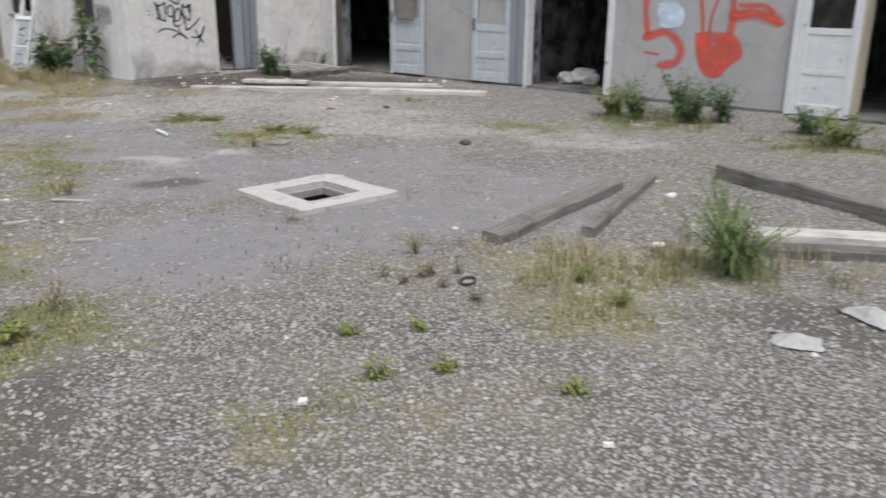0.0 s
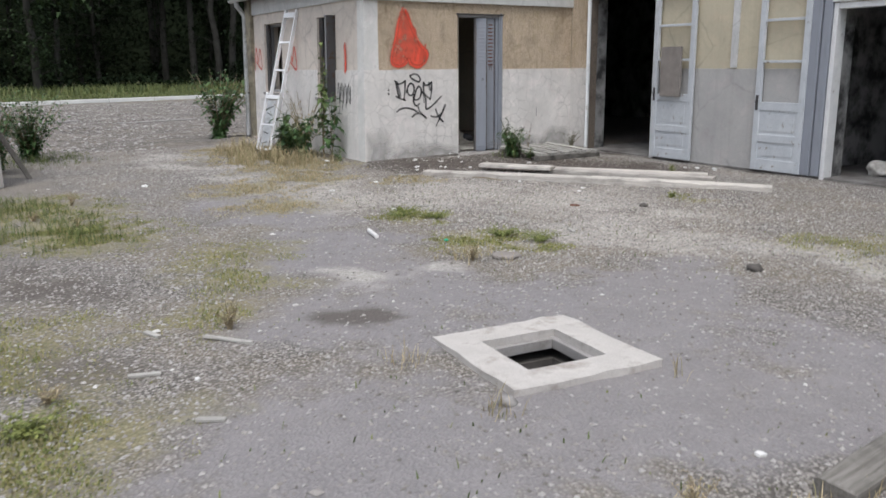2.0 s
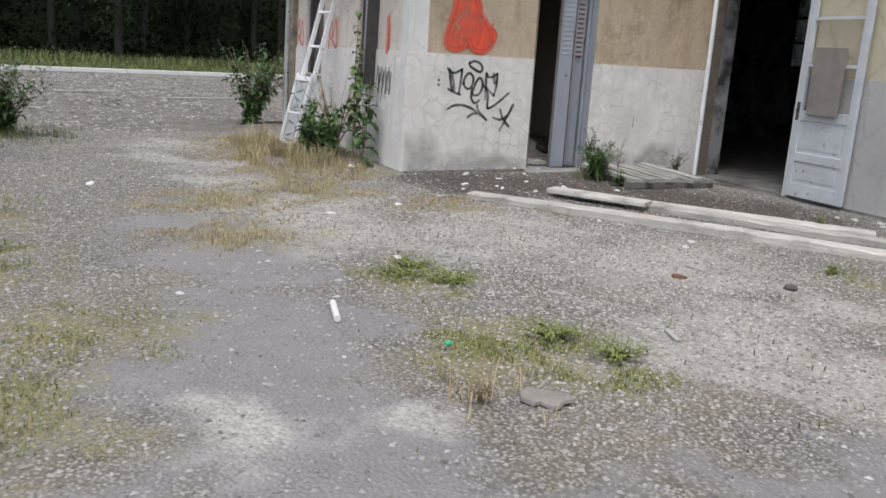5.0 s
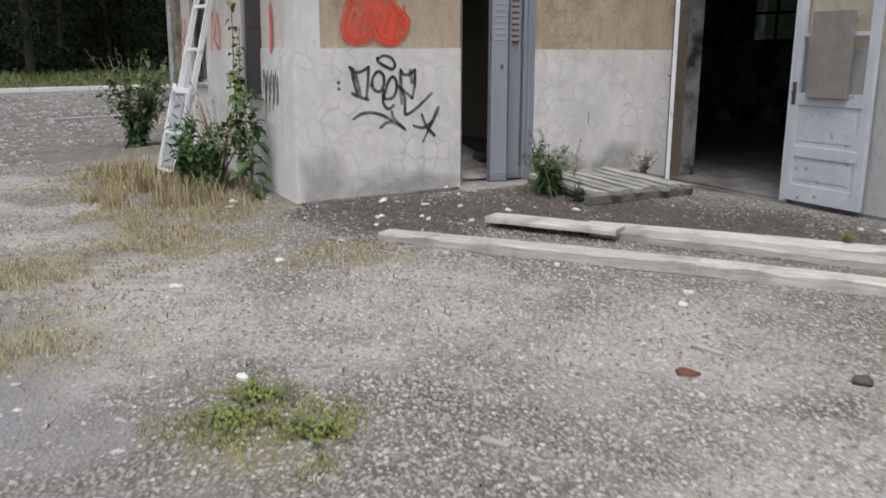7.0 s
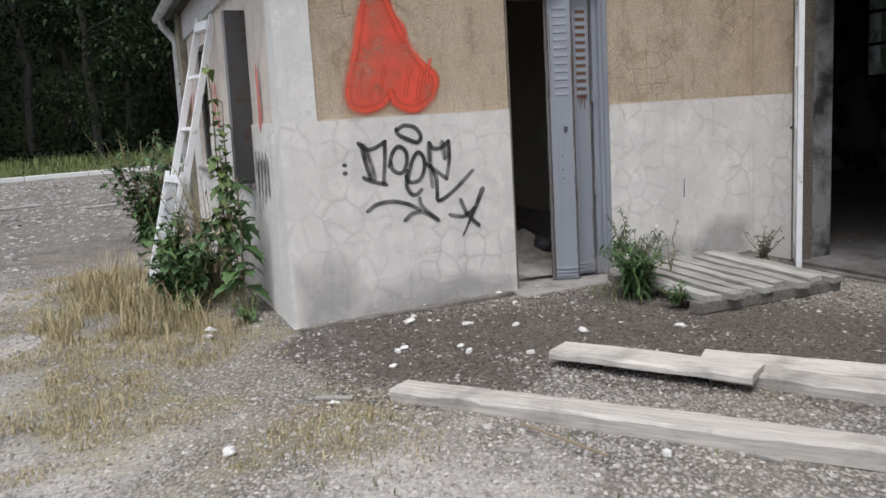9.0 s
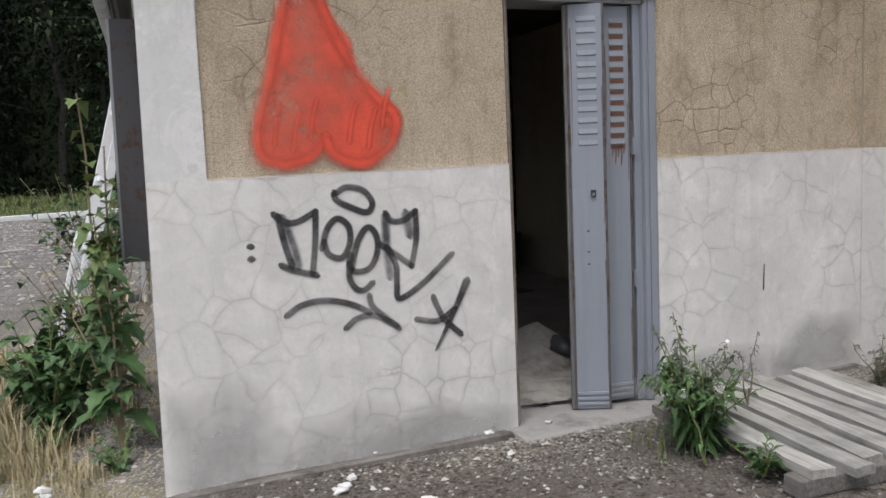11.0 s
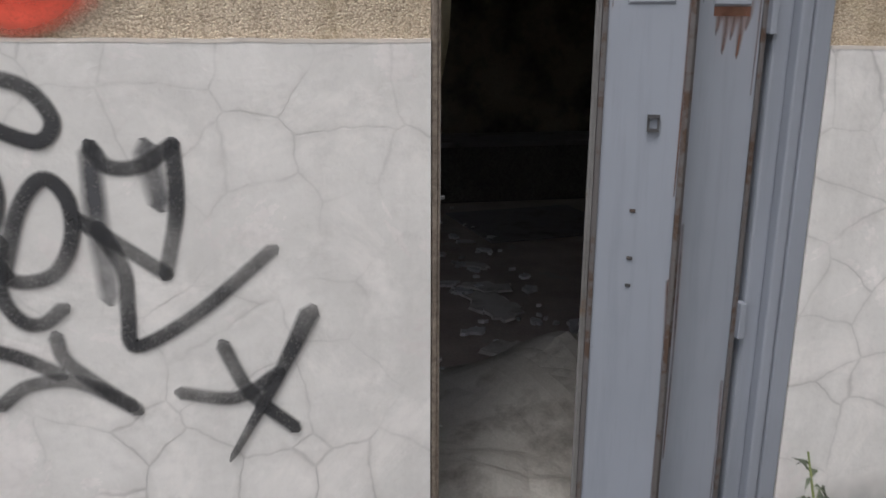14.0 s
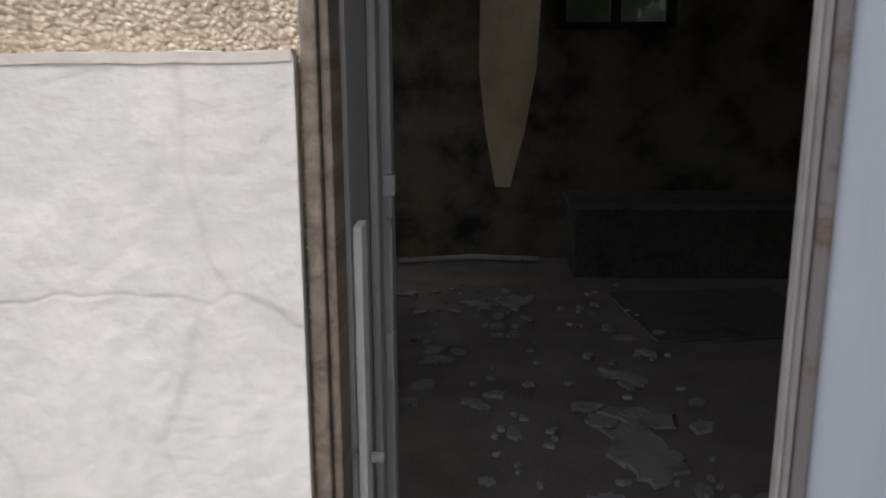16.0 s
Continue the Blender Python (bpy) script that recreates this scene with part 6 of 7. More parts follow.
# ---- plants ----
def leaf_shape(bm, base, along, up, length, width, curl=0.25):
    """One folded leaf: two halves along a curved midrib."""
    if 0.085 < width < 0.25:
        return lobed_leaf(bm, base, along, up, length, width, curl)
    side = along.cross(up).normalized()
    mid1, mid2 = base + along * length * 0.45 + up * length * 0.10, base + along * length
    mid2 = mid2 - up * length * curl
    l1, r1 = mid1 + side * width / 2 + up * width * 0.18, mid1 - side * width / 2 + up * width * 0.18
    b = bm.verts.new(base)
    m, t, l, r = (bm.verts.new(q) for q in (mid1, mid2, l1, r1))
    for f in ((b, m, l), (l, m, t), (b, r, m), (m, r, t)):
        bm.faces.new(f)


def lobed_leaf(bm, base, along, up, length, width, curl):
    """A broad leaf of five pointed lobes, folded at the midrib and drooping at the tip."""
    side = along.cross(up).normalized()
    half = [(0.02, 0.06), (0.10, 0.36), (0.28, 0.30), (0.45, 0.50), (0.55, 0.27), (0.78, 0.30), (0.80, 0.16)]

    def at(f, w):
        return base + along * length * f + side * width * w + up * (abs(w) * width * 0.25 + 0.10 * length * math.sin(math.pi * f) - length * curl * f * f)
    ribs = [bm.verts.new(at(f, 0)) for f in (0.0, 0.30, 0.60, 1.0)]
    for sign in (-1, 1):
        v = [bm.verts.new(at(f, w * sign)) for f, w in half]
        for f in ((ribs[0], v[0], v[1], ribs[1]), (ribs[1], v[1], v[2]), (ribs[1], v[2], v[3], ribs[2]), (ribs[2], v[3], v[4]), (ribs[2], v[4], v[5]), (ribs[2], v[5], v[6], ribs[3])):
            bm.faces.new(f if sign > 0 else f[::-1])


def stem_mesh(bm, pts, r0, r1, k=5):
    rings = []
    for i, p in enumerate(pts):
        d = (pts[min(i + 1, len(pts) - 1)] - pts[max(i - 1, 0)]).normalized()
        a = d.orthogonal().normalized()
        b = d.cross(a)
        r = r0 + (r1 - r0) * i / (len(pts) - 1)
        rings.append([bm.verts.new(p + (a * math.cos(t) + b * math.sin(t)) * r) for t in np.linspace(0, 2 * math.pi, k, endpoint=False)])
    for p, q in zip(rings, rings[1:]):
        for i in range(k):
            bm.faces.new((p[i], p[(i + 1) % k], q[(i + 1) % k], q[i]))


def weed(name, m, height, stems, spread_r, leaves, leaf_len, leaf_w, leaf_mat, stem_mat, label, category, seed, droop=0.3, from_low=0.1, flowers=0, bare=0.0, thick=0.006):
    """A leafy weed: several bending stems, leaves up each of them."""
    r = random.Random(seed)
    plant = thing(name, m, label, category)
    sb, lb, fb = bmesh.new(), bmesh.new(), bmesh.new()
    for s in range(stems):
        a = r.uniform(0, 2 * math.pi)
        lean = r.uniform(0.15, 1.0) * spread_r
        h = height * r.uniform(0.55, 1.0)
        pts = [Vector((math.cos(a) * lean * (k / 6) ** 1.4 + r.uniform(-1, 1) * 0.012, math.sin(a) * lean * (k / 6) ** 1.4 + r.uniform(-1, 1) * 0.012, h * k / 6)) for k in range(7)]
        stem_mesh(sb, pts, thick, thick * 0.35)
        for q in range(leaves):
            f = from_low + (1 - from_low) * r.random()
            if r.random() < bare * f:
                continue
            k = min(5, int(f * 6))
            p = pts[k].lerp(pts[k + 1], f * 6 - k)
            b = r.uniform(0, 2 * math.pi)
            along = Vector((math.cos(b), math.sin(b), r.uniform(-droop, 0.6))).normalized()
            size = leaf_len * r.uniform(0.5, 1.15) * (1.15 - 0.55 * f)
            leaf_shape(lb, p, along, Vector((0, 0, 1)), size, size / leaf_len * leaf_w, r.uniform(0.0, 0.5))
        if s < flowers:
            bmesh.ops.create_icosphere(fb, subdivisions=1, radius=0.024 if name == "wild_flower" else 0.014, matrix=Matrix.Translation(pts[-1]))
    tagged(part("stalk", sb, stem_mat, plant), kind="stuff")
    tagged(part("foliage", lb, leaf_mat, plant), kind="stuff")
    if flowers:
        part("flower_head", fb, FLOWER if flowers == 1 else LIGHT_LEAF, plant, "small flower heads")
    else:
        fb.free()
    return plant


# by the narrow door
weed("ragwort", pose(0.62, 2.32, -0.02), 0.46, 30, 0.32, 22, 0.13, 0.04, LEAF, GREEN_STEM, "leafy green weed growing at the door sill", "weed", 3)
weed("ragwort", pose(0.52, 2.33, -0.02), 0.78, 7, 0.24, 60, 0.085, 0.024, leaf_material("wilted_leaf", (0.05, 0.058, 0.04), (0.10, 0.115, 0.075)), GREEN_STEM, "tall going-to-seed ragwort with curled leaves", "weed", 8, 0.8, 0.3, 1)
weed("ragwort", pose(0.46, 2.75, 0.04), 0.50, 2, 0.12, 20, 0.06, 0.016, leaf_material("wilted_grey_leaf", (0.08, 0.075, 0.06), (0.15, 0.14, 0.11)), STEM, "wilted seeding weed beside the grating", "weed", 9, 0.8, 0.3)
weed("wild_flower", pose(0.78, 2.20, -0.02), 0.36, 1, 0.10, 4, 0.06, 0.02, LEAF, GREEN_STEM, "single white flower on a thin stem", "flower", 5, flowers=1)
weed("low_weed", pose(0.98, 2.36, -0.03), 0.2, 8, 0.18, 9, 0.09, 0.035, LEAF, GREEN_STEM, "low green weed beside the grating", "weed", 15)
weed("low_weed", pose(0.45, 3.72, 0.0), 0.32, 12, 0.18, 16, 0.06, 0.03, leaf_material("grey_green_leaf", (0.06, 0.07, 0.045), (0.12, 0.13, 0.08)), STEM, "greyish weed in the corner by the wide door", "weed", 16)
# along the annex side
weed("elder_bush", ON_SIDE @ pose(-1.15, -0.55, -0.05), 0.60, 13, 0.34, 12, 0.15, 0.125, LEAF, GREEN_STEM, "broad-leaved green bush at the corner of the annex", "bush", 28, 0.5)
weed("elder_bush", ON_SIDE @ pose(-1.50, -0.62, -0.05), 0.72, 22, 0.50, 16, 0.16, 0.13, LEAF, GREEN_STEM, "dense leafy green bush against the annex wall", "bush", 21, 0.5)
weed("elder_bush", ON_SIDE @ pose(-1.95, -0.58, -0.05), 0.78, 14, 0.36, 15, 0.16, 0.125, LEAF, GREEN_STEM, "leafy green bush at the foot of the ladder", "bush", 22, 0.5)
weed("sapling", ON_SIDE @ pose(-1.05, -0.25, -0.05), 1.95, 3, 0.16, 30, 0.16, 0.13, MID_LEAF, STEM, "tall thin sapling with green leaves before the window", "sapling", 23, 0.9, 0.25, thick=0.012)
weed("sapling", ON_SIDE @ pose(-0.80, -0.2, -0.05), 1.15, 4, 0.25, 15, 0.20, 0.15, LEAF, STEM, "young sapling with broad drooping dark leaves", "sapling", 24, 0.9, 0.2, thick=0.01)
weed("dry_weed", ON_SIDE @ pose(-1.75, -0.28, -0.05), 1.15, 34, 0.65, 12, 0.10, 0.022, DRY_GRASS, STEM, "dry brown seeding weeds by the ladder", "weed", 25, 0.8, 0.3)
weed("elder_bush", ON_SIDE @ pose(-5.7, -0.6, -0.05), 1.45, 44, 0.85, 22, 0.18, 0.12, LEAF, STEM, "dark leafy bush at the far corner of the annex", "bush", 26, 0.5, 0.0, thick=0.01)
weed("low_weed", ON_SIDE @ pose(-0.5, -0.22, -0.05), 0.22, 8, 0.2, 9, 0.08, 0.04, LEAF, GREEN_STEM, "low weed at the corner of the wall", "weed", 27)
# in the yard
weed("thistle", pose(10.88, -3.10, -0.04), 0.46, 26, 0.42, 24, 0.14, 0.017, MID_LEAF, GREEN_STEM, "spreading feathery green weed among the planks", "weed", 31)
weed("thistle", pose(10.62, -2.55, -0.04), 0.50, 10, 0.30, 18, 0.11, 0.016, MID_LEAF, GREEN_STEM, "feathery green weed behind the planks", "weed", 32)
for k, (x, y, h, mat, lab) in enumerate(((7.95, 1.75, 0.56, MID_LEAF, "pale green bush before the painted wall"), (8.55, 1.95, 0.50, LEAF, "dark green bush before the painted wall"), (8.25, 2.35, 0.66, LEAF, "spiky weed before the painted wall"), (10.3, 1.5, 0.38, LIGHT_LEAF, "low green weeds before the white door"), (9.8, 2.2, 0.3, LEAF, "low green weeds near the white door"), (7.55, 1.95, 0.45, LIGHT_LEAF, "pale weeds near the doorway"), (8.8, 2.3, 0.5, LEAF, "dark weeds below the painted wall"))):
    weed("wall_weed", pose(x, y, -0.05), h, 22, 0.40, 17, 0.11, 0.045, mat, GREEN_STEM, lab, "weed", 40 + k)
weed("yard_bush", pose(-3.75, -4.1, -0.06), 1.30, 46, 0.75, 28, 0.14, 0.07, LEAF, STEM, "dark bush beside the old shed", "bush", 51)
weed("yard_bush", pose(-2.5, -4.75, -0.06), 1.0, 34, 0.6, 24, 0.13, 0.065, LEAF, STEM, "dark bush growing round the rack", "bush", 52)
weed("yard_bush", pose(-5.2, -4.7, -0.06), 1.1, 18, 0.6, 18, 0.12, 0.05, LEAF, STEM, "dark bush at the edge of the lot", "bush", 53)
for k, (x, y) in enumerate(((2.6, -4.6), (1.2, -4.4), (7.9, -5.9), (9.6, -4.2), (5.9, -2.35), (6.45, -4.5), (2.0, -4.9), (9.3, -3.9), (8.6, -5.7), (7.0, -5.55))):
    weed("dry_tuft", pose(x, y, -0.05), 0.11 + 0.05 * (k % 3), 22, 0.10, 5, 0.05, 0.008, DRY_GRASS, STEM, "small tuft of dry reddish weed stalks", "tuft", 60 + k, 0.2, 0.3, thick=0.003)


for k, (x, y) in enumerate(((4.0, -1.85), (4.25, -1.62), (3.85, -1.7), (5.3, -1.6), (5.65, -1.45), (3.0, -4.6), (8.7, -6.0), (7.3, -5.7))):
    weed("creeping_weed", pose(x, y, -0.05), 0.10, 26, 0.26, 9, 0.045, 0.028, LIGHT_LEAF, GREEN_STEM, "low creeping yellow-green weed in the gravel", "weed", 80 + k, 0.3, thick=0.003)

DARK_STALK = leaf_material("withered_dark_leaf", (0.06, 0.055, 0.035), (0.12, 0.105, 0.07))
for k, (x, y, h) in enumerate(((9.45, -4.34, 0.09), (9.59, -4.34, 0.10), (9.80, -4.28, 0.12), (9.72, -4.05, 0.13), (10.04, -4.31, 0.10), (9.62, -4.15, 0.11))):
    weed("withered_weed", pose(x, y, -0.05), h, 6, 0.07, 8, 0.035, 0.012, DARK_STALK, STEM, "small withered dark weed in the gravel", "weed", 120 + k, 0.3, 0.2, thick=0.003)
for k, (x, y, h) in enumerate(((9.85, -5.0, 0.08), (10.24, -5.25, 0.10), (10.90, -4.85, 0.07), (10.62, -3.90, 0.13), (10.31, -3.72, 0.12), (3.44, 2.79, 0.16), (4.75, 1.28, 0.08), (10.05, -4.75, 0.06), (10.4, -5.0, 0.05))):
    weed("creeping_weed", pose(x, y, -0.05), h, 12, 0.10, 9, 0.05, 0.018, LIGHT_LEAF, GREEN_STEM, "small low green weed in the gravel", "weed", 140 + k, 0.3, thick=0.003)


def blades(name, spots, per_m2, height, material, label, seed, width=0.0045):
    """Short grass over round patches, thinning to the rim: one bent blade after another."""
    r = np.random.default_rng(seed)
    xs, ys, hs = [], [], []
    for cx, cy, rad in spots:
        n = int(per_m2 * math.pi * rad * rad)
        a, q = r.random(n) * 2 * math.pi, rad * 1.1 * np.sqrt(r.random(n))
        x, y = cx + q * np.cos(a), cy + q * np.sin(a)
        clump = np.array([noise.noise(Vector((i * 3.1, j * 3.1, 7))) + 0.6 * noise.noise(Vector((i * 9, j * 9, 3))) for i, j in zip(x, y)])
        keep = (clump * 1.3 + 0.75 * (1 - q / rad) > 0.45 * r.random(n) + 0.12)
        keep &= np.hypot(x - 7.80, y + 3.287) > 0.45
        xs.append(x[keep]); ys.append(y[keep]); hs.append((height * (0.35 + 0.75 * r.random(n)) * (1.1 - 0.6 * q / rad))[keep])
    x, y, h = np.concatenate(xs), np.concatenate(ys), np.concatenate(hs)
    n = len(x)
    z = ground_z(x, y) - 0.004
    a, lean = r.random(n) * 2 * math.pi, h * (0.2 + 0.7 * r.random(n))
    sx, sy = -np.sin(a) * width / 2, np.cos(a) * width / 2
    lx, ly = np.cos(a) * lean, np.sin(a) * lean
    co = np.stack([np.stack([x - sx, y - sy, z], -1), np.stack([x + sx, y + sy, z], -1), np.stack([x + lx * 0.4 + sx * 0.8, y + ly * 0.4 + sy * 0.8, z + h * 0.65], -1), np.stack([x + lx * 0.4 - sx * 0.8, y + ly * 0.4 - sy * 0.8, z + h * 0.65], -1), np.stack([x + lx, y + ly, z + h], -1)], 1).reshape(-1, 3)
    base = np.arange(n) * 5
    quads = np.stack([base, base + 1, base + 2, base + 3], -1)
    tris = np.stack([base + 3, base + 2, base + 4], -1)
    me = bpy.data.meshes.new(name)
    me.from_pydata(co, [], quads.tolist() + tris.tolist())
    me.materials.append(material)
    return tagged(new(name, me), label, "grass", kind="stuff")


blades("yard_grass", MOSS, 4000, 0.042, GRASS, "short yellow-green grass and moss in patches", 11)
blades("yard_moss", [(4.05, -1.8, 0.38), (4.35, -1.65, 0.3), (5.5, -1.8, 0.5), (5.1, -2.0, 0.35), (3.0, -4.6, 0.7), (5.9, -1.6, 0.3), (8.6, -6.1, 0.6), (7.4, -5.8, 0.6)], 9000, 0.024, GRASS, "low yellow-green moss in patches on the gravel", 19, 0.007)
blades("dry_grass", DRY, 4200, 0.055, DRY_GRASS, "dry straw-coloured grass at the annex corner", 12)
blades("dry_grass", [(-1.6, -0.8, 0.8), (-2.8, -0.9, 0.7), (-0.4, -0.6, 0.5), (10.2, -3.5, 0.7), (5.85, -2.3, 0.3), (10.9, -2.8, 0.6), (7.32, -3.8, 0.12), (8.25, -3.9, 0.13), (8.4, -2.95, 0.1), (7.5, -3.95, 0.1)], 1300, 0.17, DRY_GRASS, "taller dry straw-coloured grass", 13)
blades("dry_grass", [(-1.3, -1.0, 0.6), (-2.1, -1.0, 0.6), (-2.9, -0.95, 0.5), (-0.8, -0.75, 0.35)], 1500, 0.36, DRY_GRASS, "tall dry straw-coloured grass before the bushes", 16, 0.006)
blades("lush_grass", [(-1.7, -0.5, 0.6), (8.2, 1.9, 0.9), (10.2, 1.5, 0.7), (10.9, -3.0, 0.5), (3.0, -4.8, 0.8), (-3.8, -4.2, 1.2), (1.4, -5.0, 0.9), (0.6, 2.3, 0.3)], 900, 0.2, GREEN_GRASS, "lush green grass among the weeds", 14)
blades("sparse_weeds", [(8.5, -4.5, 2.2), (10.0, -5.2, 1.6), (6.0, -1.0, 2.0), (3.0, -1.0, 2.2)], 40, 0.05, GREEN_GRASS, "sparse single blades in the gravel", 15, 0.008)


# ---- loose stones, dead leaves and crumbs ----
def scatter(name, x, y, size, material, label, category, seed, flat=0.6, lift=0.25):
    """Loose pieces lying on the yard: small uneven octahedra, each with its own shape."""
    r = np.random.default_rng(seed)
    n = len(x)
    z = ground_z(x, y)
    shape = np.array([(1, 0, 0), (-1, 0, 0), (0, 1, 0), (0, -1, 0), (0, 0, 1), (0, 0, -1)], float)
    v = shape[None] * size[:, None, None] * (0.6 + 0.7 * r.random((n, 6, 1)))
    v += (r.random((n, 6, 3)) - 0.5) * size[:, None, None] * 0.5
    v[..., 2] *= flat
    a = r.random(n) * 2 * math.pi
    c, s = np.cos(a)[:, None], np.sin(a)[:, None]
    vx, vy = v[..., 0] * c - v[..., 1] * s, v[..., 0] * s + v[..., 1] * c
    co = np.stack([vx + x[:, None], vy + y[:, None], v[..., 2] + (z + size * flat * lift)[:, None]], -1).reshape(-1, 3)
    tri = np.array([(0, 2, 4), (2, 1, 4), (1, 3, 4), (3, 0, 4), (2, 0, 5), (1, 2, 5), (3, 1, 5), (0, 3, 5)])
    faces = (tri[None] + (np.arange(n) * 6)[:, None, None]).reshape(-1, 3)
    me = bpy.data.meshes.new(name)
    me.from_pydata(co, [], faces.tolist())
    me.materials.append(material)
    return tagged(new(name, me), label, category, kind="stuff")


def clear_of_building(x, y):
    ok = ~((x < 0.05) & (y > -0.13)) & (y < 4.05 - 0.058 * x)
    return ok & (np.maximum(np.abs(x - 7.80), np.abs(y + 3.287)) > 0.5)


r = np.random.default_rng(21)
n = 240000
x, y = 14.5 - 19.0 * r.random(n) ** 1.35, r.uniform(-9.0, 3.8, n)
edge_fade = np.clip(np.minimum(14.5 - x, y + 9.0) / 2.5, 0, 1)
bare = np.maximum(spread(DIRT, x, y) * 0.8, spread(MOULD[:9], x, y) * 0.95)
keep = clear_of_building(x, y) & (r.random(n) > bare) & (r.random(n) < edge_fade) & (y < 2.9 + 0.55 * (12.3 - x))
far_side = (x < 4) & (y < -4.2)
keep &= ~far_side
x, y = x[keep], y[keep]
scatter("gravel", x, y, 0.006 + 0.010 * r.random(len(x)) ** 1.7, GRAVEL, "loose grey and white gravel over the yard", "gravel", 22)
n = 36000
x, y = r.uniform(0.8, 7.5, n), r.uniform(-2.4, 2.2, n)
keep = (r.random(n) > np.maximum(spread(MOULD[:9], x, y), spread(DIRT, x, y))) & (r.random(n) < np.clip(1.2 - np.hypot((x - 4.0) / 3.4, (y + 0.2) / 2.2), 0, 1)) & clear_of_building(x, y)
x, y = x[keep], y[keep]
scatter("pale_gravel", x, y, 0.005 + 0.009 * r.random(len(x)) ** 1.8, PALE_GRAVEL, "pale beige gravel before the doors", "gravel", 27)
n = 600
x, y = r.uniform(-4, 12.5, n), r.uniform(-6.5, 3.0, n)
keep = clear_of_building(x, y)
x, y = x[keep], y[keep]
scatter("plaster_crumbs", x, y, 0.010 + 0.018 * r.random(len(x)) ** 2, PLASTER_BITS, "white crumbs of plaster strewn on the gravel", "debris", 23, 0.5)
ang, q = r.random(46000) * 6.283, np.sqrt(r.random(46000))
pick = r.integers(0, 9, 46000)
cx, cy, cr = (np.array([MOULD[k][i] for k in range(9)])[pick] for i in range(3))
x, y = cx + np.cos(ang) * q * cr * 1.25, cy + np.sin(ang) * q * cr * 1.25
keep = clear_of_building(x, y) & (x > 0.08)
x, y = x[keep], y[keep]
scatter("dead_leaves", x, y, 0.004 + 0.011 * r.random(len(x)) ** 1.5, LITTER_LEAVES, "dead brown leaves and twigs along the wall", "leaf litter", 24, 0.3, 0.5)
n = 170
x, y = 0.06 + 1.1 * r.random(n) ** 1.5, -0.2 + 2.7 * r.random(n)
scatter("wall_rubble", x, y, 0.007 + 0.014 * r.random(n) ** 2, PLASTER_BITS, "crumbs of white plaster fallen at the foot of the wall", "debris", 25, 0.5)
n = 12000
x, y = r.uniform(-24, -4.5, n), r.uniform(-5, 7, n)
keep = (y < -1.6) | (x < -6.5)
scatter("lot_stones", x[keep], y[keep], 0.02 + 0.035 * r.random(keep.sum()) ** 2, GRAVEL, "coarse dark stones over the open lot", "gravel", 26, 0.5)

# ---- the lot's far edge and the woods ----
kerb = thing("kerb", pose(-25.6, 0, -0.05, 0, 0, 10.8), "long worn white kerb along the far edge of the lot", "kerb")
kerb["kind"] = "structure"
for k in range(22):
    boxed("kerb_stone", [((-0.12, -22 + 2.0 * k, 0.0), (0.12, -20.03 + 2.0 * k, 0.16))], ROAD_LINE, kerb, "", None, 0.015)
for k, (xx, yy, l) in enumerate(((-12.2, 0.2, 2.2), (-13.6, -2.3, 1.6))):
    structure(boxed("kerb_strip", [((-0.15, -l / 2, 0), (0.15, l / 2, 0.03))], OLD_CONCRETE, None, "", pose(xx, yy, -0.045, 0, 0, 14), 0.008), "short pale concrete strip in the lot", "kerb")


def verge(n, seed):
    r = np.random.default_rng(seed)
    x, y = r.uniform(-46, -26.5, n), r.uniform(-16, 26, n)
    h = 0.05 + 0.13 * r.random(n) + np.where(x < -36, 0.45 * r.random(n), 0)
    a = r.random(n) * 6.283
    w = 0.035
    z = -0.05
    co = np.stack([np.stack([x - np.sin(a) * w, y + np.cos(a) * w, np.full(n, z)], -1), np.stack([x + np.sin(a) * w, y - np.cos(a) * w, np.full(n, z)], -1), np.stack([x + np.cos(a) * h * 0.4, y + np.sin(a) * h * 0.4, z + h], -1)], 1).reshape(-1, 3)
    me = bpy.data.meshes.new("verge_grass")
    me.from_pydata(co, [], np.arange(3 * n).reshape(-1, 3).tolist())
    me.materials.append(GREEN_GRASS)
    return tagged(new("verge_grass", me), "rough green grass verge before the woods", "grass", kind="stuff")


verge(42000, 31)


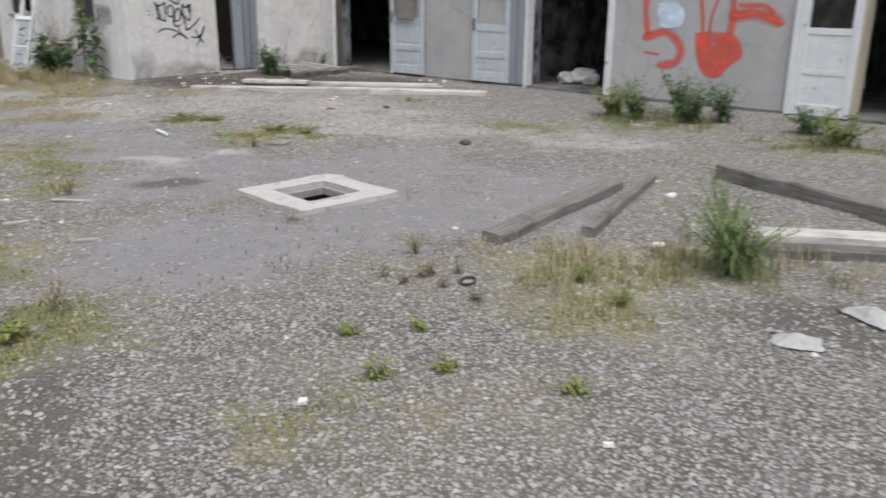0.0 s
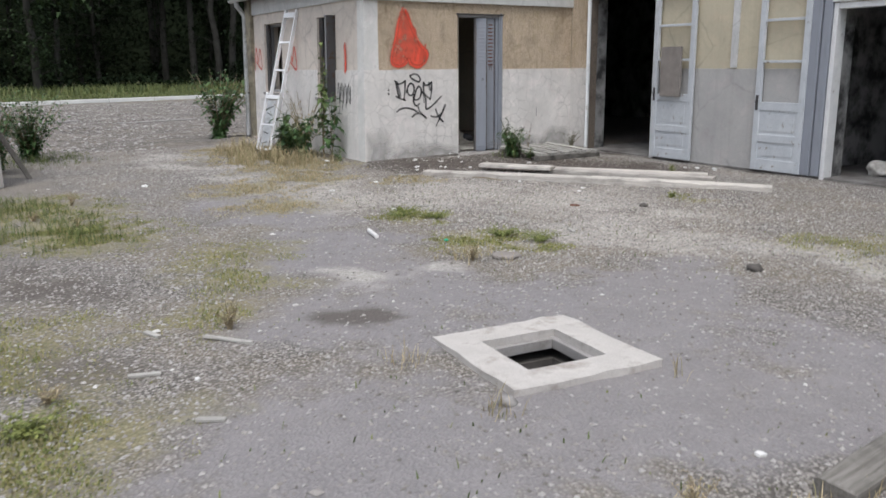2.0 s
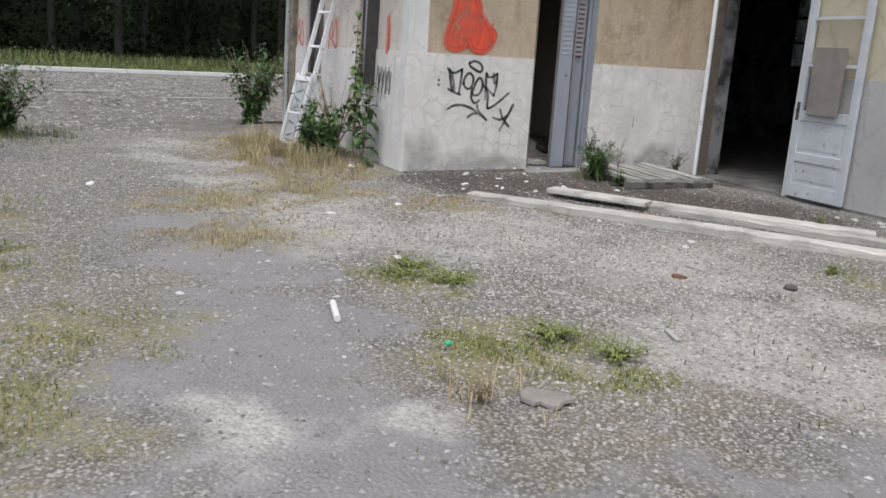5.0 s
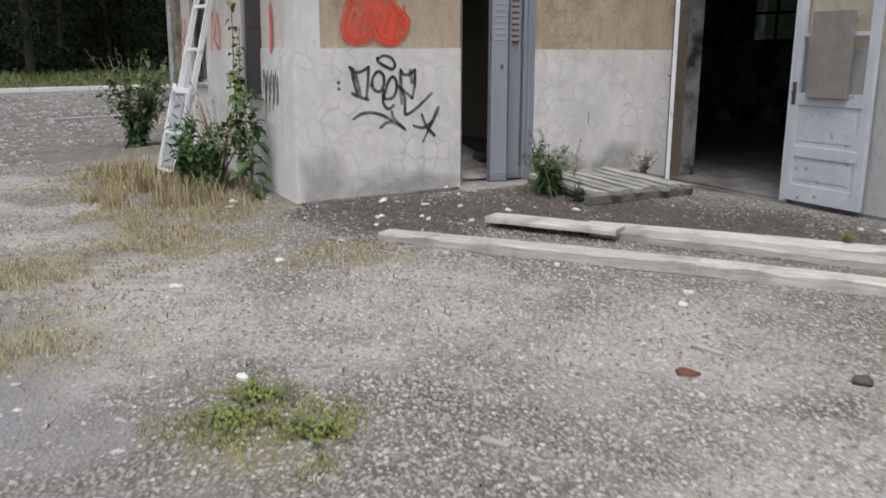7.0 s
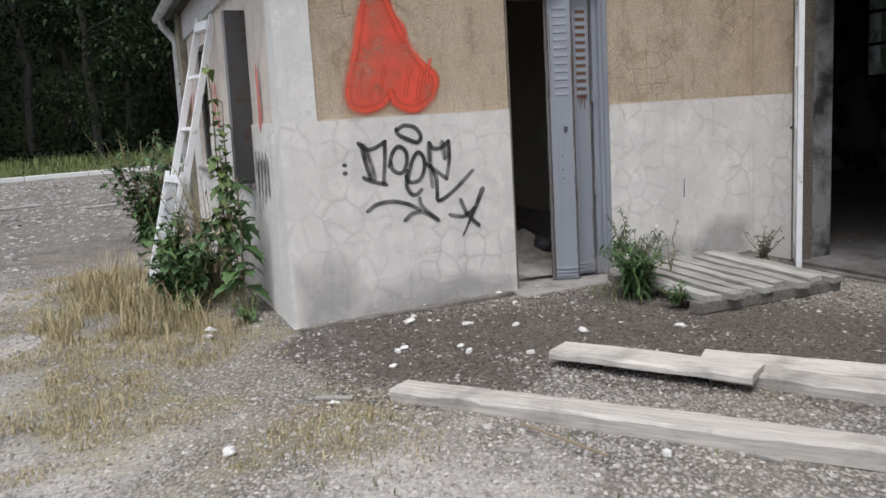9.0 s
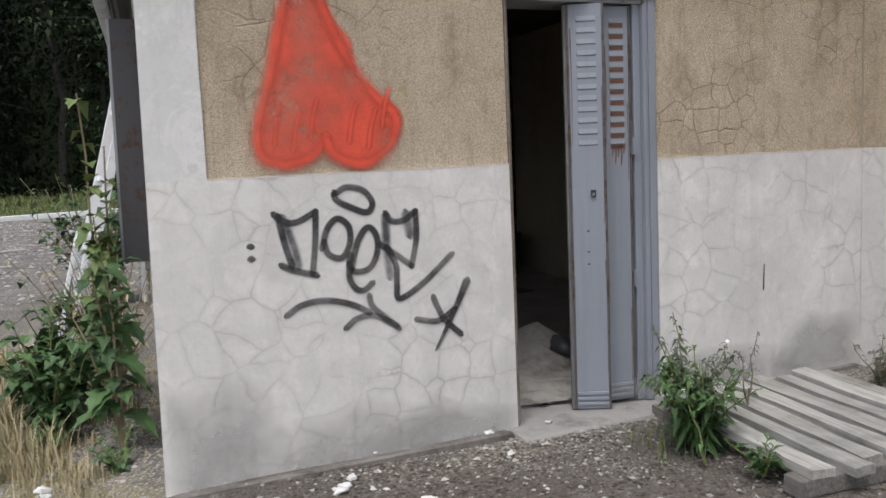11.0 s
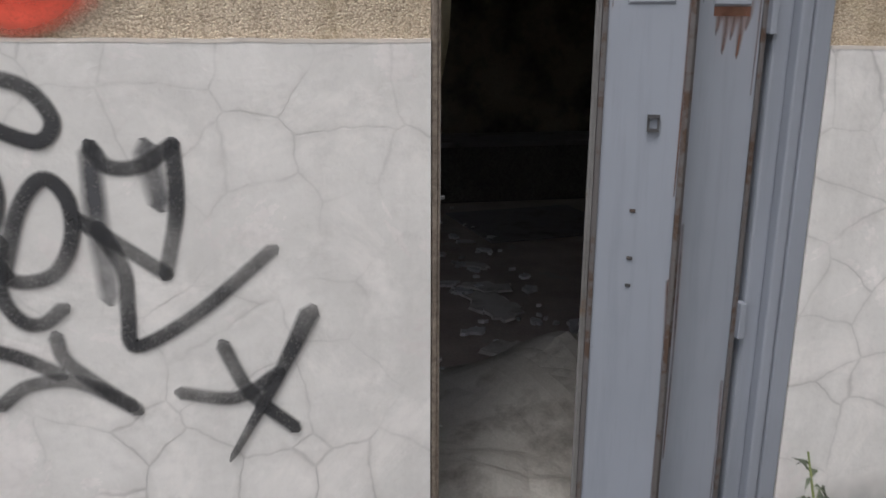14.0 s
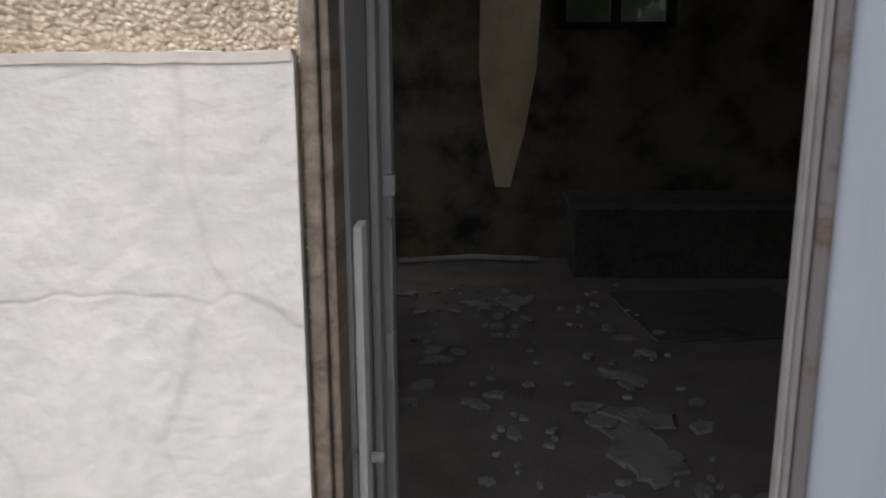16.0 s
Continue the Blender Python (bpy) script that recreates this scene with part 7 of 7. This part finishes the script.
def tree(name, m, height, crown_low, crown_r, seed, leaves, label, low_twigs=0, trunk_r=0.16, foliage=None):
    """A forest tree: tapered, slightly bent trunk with limbs, and a ragged crown of many leaf clumps."""
    rr = random.Random(seed)
    t = thing(name, m, label, "tree", "trees at the edge of the woods")
    bm = bmesh.new()
    bend = [Vector((0.35 * noise.noise(Vector((k * 0.5, seed, 0))), 0.35 * noise.noise(Vector((k * 0.5, seed, 9))), height * k / 10)) for k in range(11)]
    stem_mesh(bm, bend, trunk_r, trunk_r * 0.25, 8)
    part("trunk", bm, BARK, t, "", None, True)
    lb, sb = bmesh.new(), bmesh.new()
    tips = []
    for k in range(16 + low_twigs):
        f = rr.uniform(crown_low, 0.97) if k < 16 else rr.uniform(0.06, crown_low)
        p = bend[min(9, int(f * 10))].lerp(bend[min(9, int(f * 10)) + 1], f * 10 % 1)
        a = rr.uniform(0, 6.283)
        reach = crown_r * rr.uniform(0.5, 1.0) * (1.2 - 0.6 * f) * (1.0 if k < 16 else 0.45)
        q = p + Vector((math.cos(a) * reach, math.sin(a) * reach, reach * rr.uniform(-0.1, 0.5)))
        pts = [p, p.lerp(q, 0.5) + Vector((0, 0, 0.1 * reach)), q]
        stem_mesh(sb, pts, trunk_r * 0.3, 0.015, 4)
        tips += [(pts[1], 0.6, k < 16), (q, 1.0, k < 16)]
    for i in range(leaves):
        c, s, main = rr.choice(tips)
        spread_c = (1.3 if main else 0.55) * s
        p = c + Vector((rr.gauss(0, spread_c), rr.gauss(0, spread_c), rr.gauss(0, spread_c * 0.6)))
        d = Vector((rr.uniform(-1, 1), rr.uniform(-1, 1), rr.uniform(-0.7, 0.3))).normalized()
        size = rr.uniform(0.2, 0.42) if main else rr.uniform(0.14, 0.26)
        leaf_shape(lb, p, d, Vector((0, 0, 1)), size, size * 0.7)
    tagged(part("branchwork", sb, BARK, t), kind="stuff")
    tagged(part("crown", lb, foliage or SHADED_LEAF, t), kind="stuff")
    return t


kinds = [tree("forest_tree", pose(-39.5, 1.3, -0.1), 15, 0.30, 3.6, 71, 2600, "tall forest tree with a pale bent trunk", 14, 0.24, LESS_SHADED_LEAF),
         tree("forest_tree", pose(-44.5, 13.2, -0.1), 17, 0.40, 4.2, 72, 2600, "tall forest tree with a straight grey trunk", 3, 0.26),
         tree("forest_tree", pose(-43.0, -6.5, -0.1), 14, 0.28, 4.0, 73, 2600, "tall dark forest tree", 8, 0.2)]
copy_thing(kinds[1], pose(-44.0, 14.1, -0.1, 0, 2, 130))
rr = random.Random(5)
for k in range(48):
    row = k // 12
    x, y = -45.5 - 5.5 * row + rr.uniform(-1.8, 1.8), -24 + 5.8 * (k % 12) + rr.uniform(-1.6, 1.6) + row
    copy_thing(kinds[1 + k % 2], pose(x, y, -0.1, 0, 0, rr.uniform(0, 360)))


def thicket(n, seed, x0, x1, top, label):
    """Undergrowth between the trunks, its shade put into the leaf colour: one mass of leaves nobody could count."""
    rr2 = random.Random(seed)
    bm = bmesh.new()
    for i in range(n):
        p = Vector((rr2.uniform(x0, x1), rr2.uniform(-30, 48), 0))
        p.z = rr2.random() ** 1.5 * top * (0.6 + 0.5 * noise.noise(Vector((p.y * 0.25, 2, seed))))
        d = Vector((rr2.uniform(-1, 1), rr2.uniform(-1, 1), rr2.uniform(-0.5, 0.6))).normalized()
        leaf_shape(bm, p, d, Vector((0, 0, 1)), rr2.uniform(0.3, 0.6), 0.3)
    return tagged(part("undergrowth", bm, SHADED_LEAF), label, "undergrowth", kind="stuff")


thicket(5000, 81, -46, -40, 1.3, "low undergrowth at the edge of the woods, its shade put into the colour")
thicket(9000, 82, -66, -50, 9.0, "deep undergrowth inside the woods, coloured near black for shade")
# flat dark wall stands in for the unlit depth of the woods
structure(boxed("backdrop_woods", [((-74, -160, -1), (-72, 160, 24))], SHADE_BACKDROP), "flat wall coloured dark for the shaded depth of the woods", "woods")
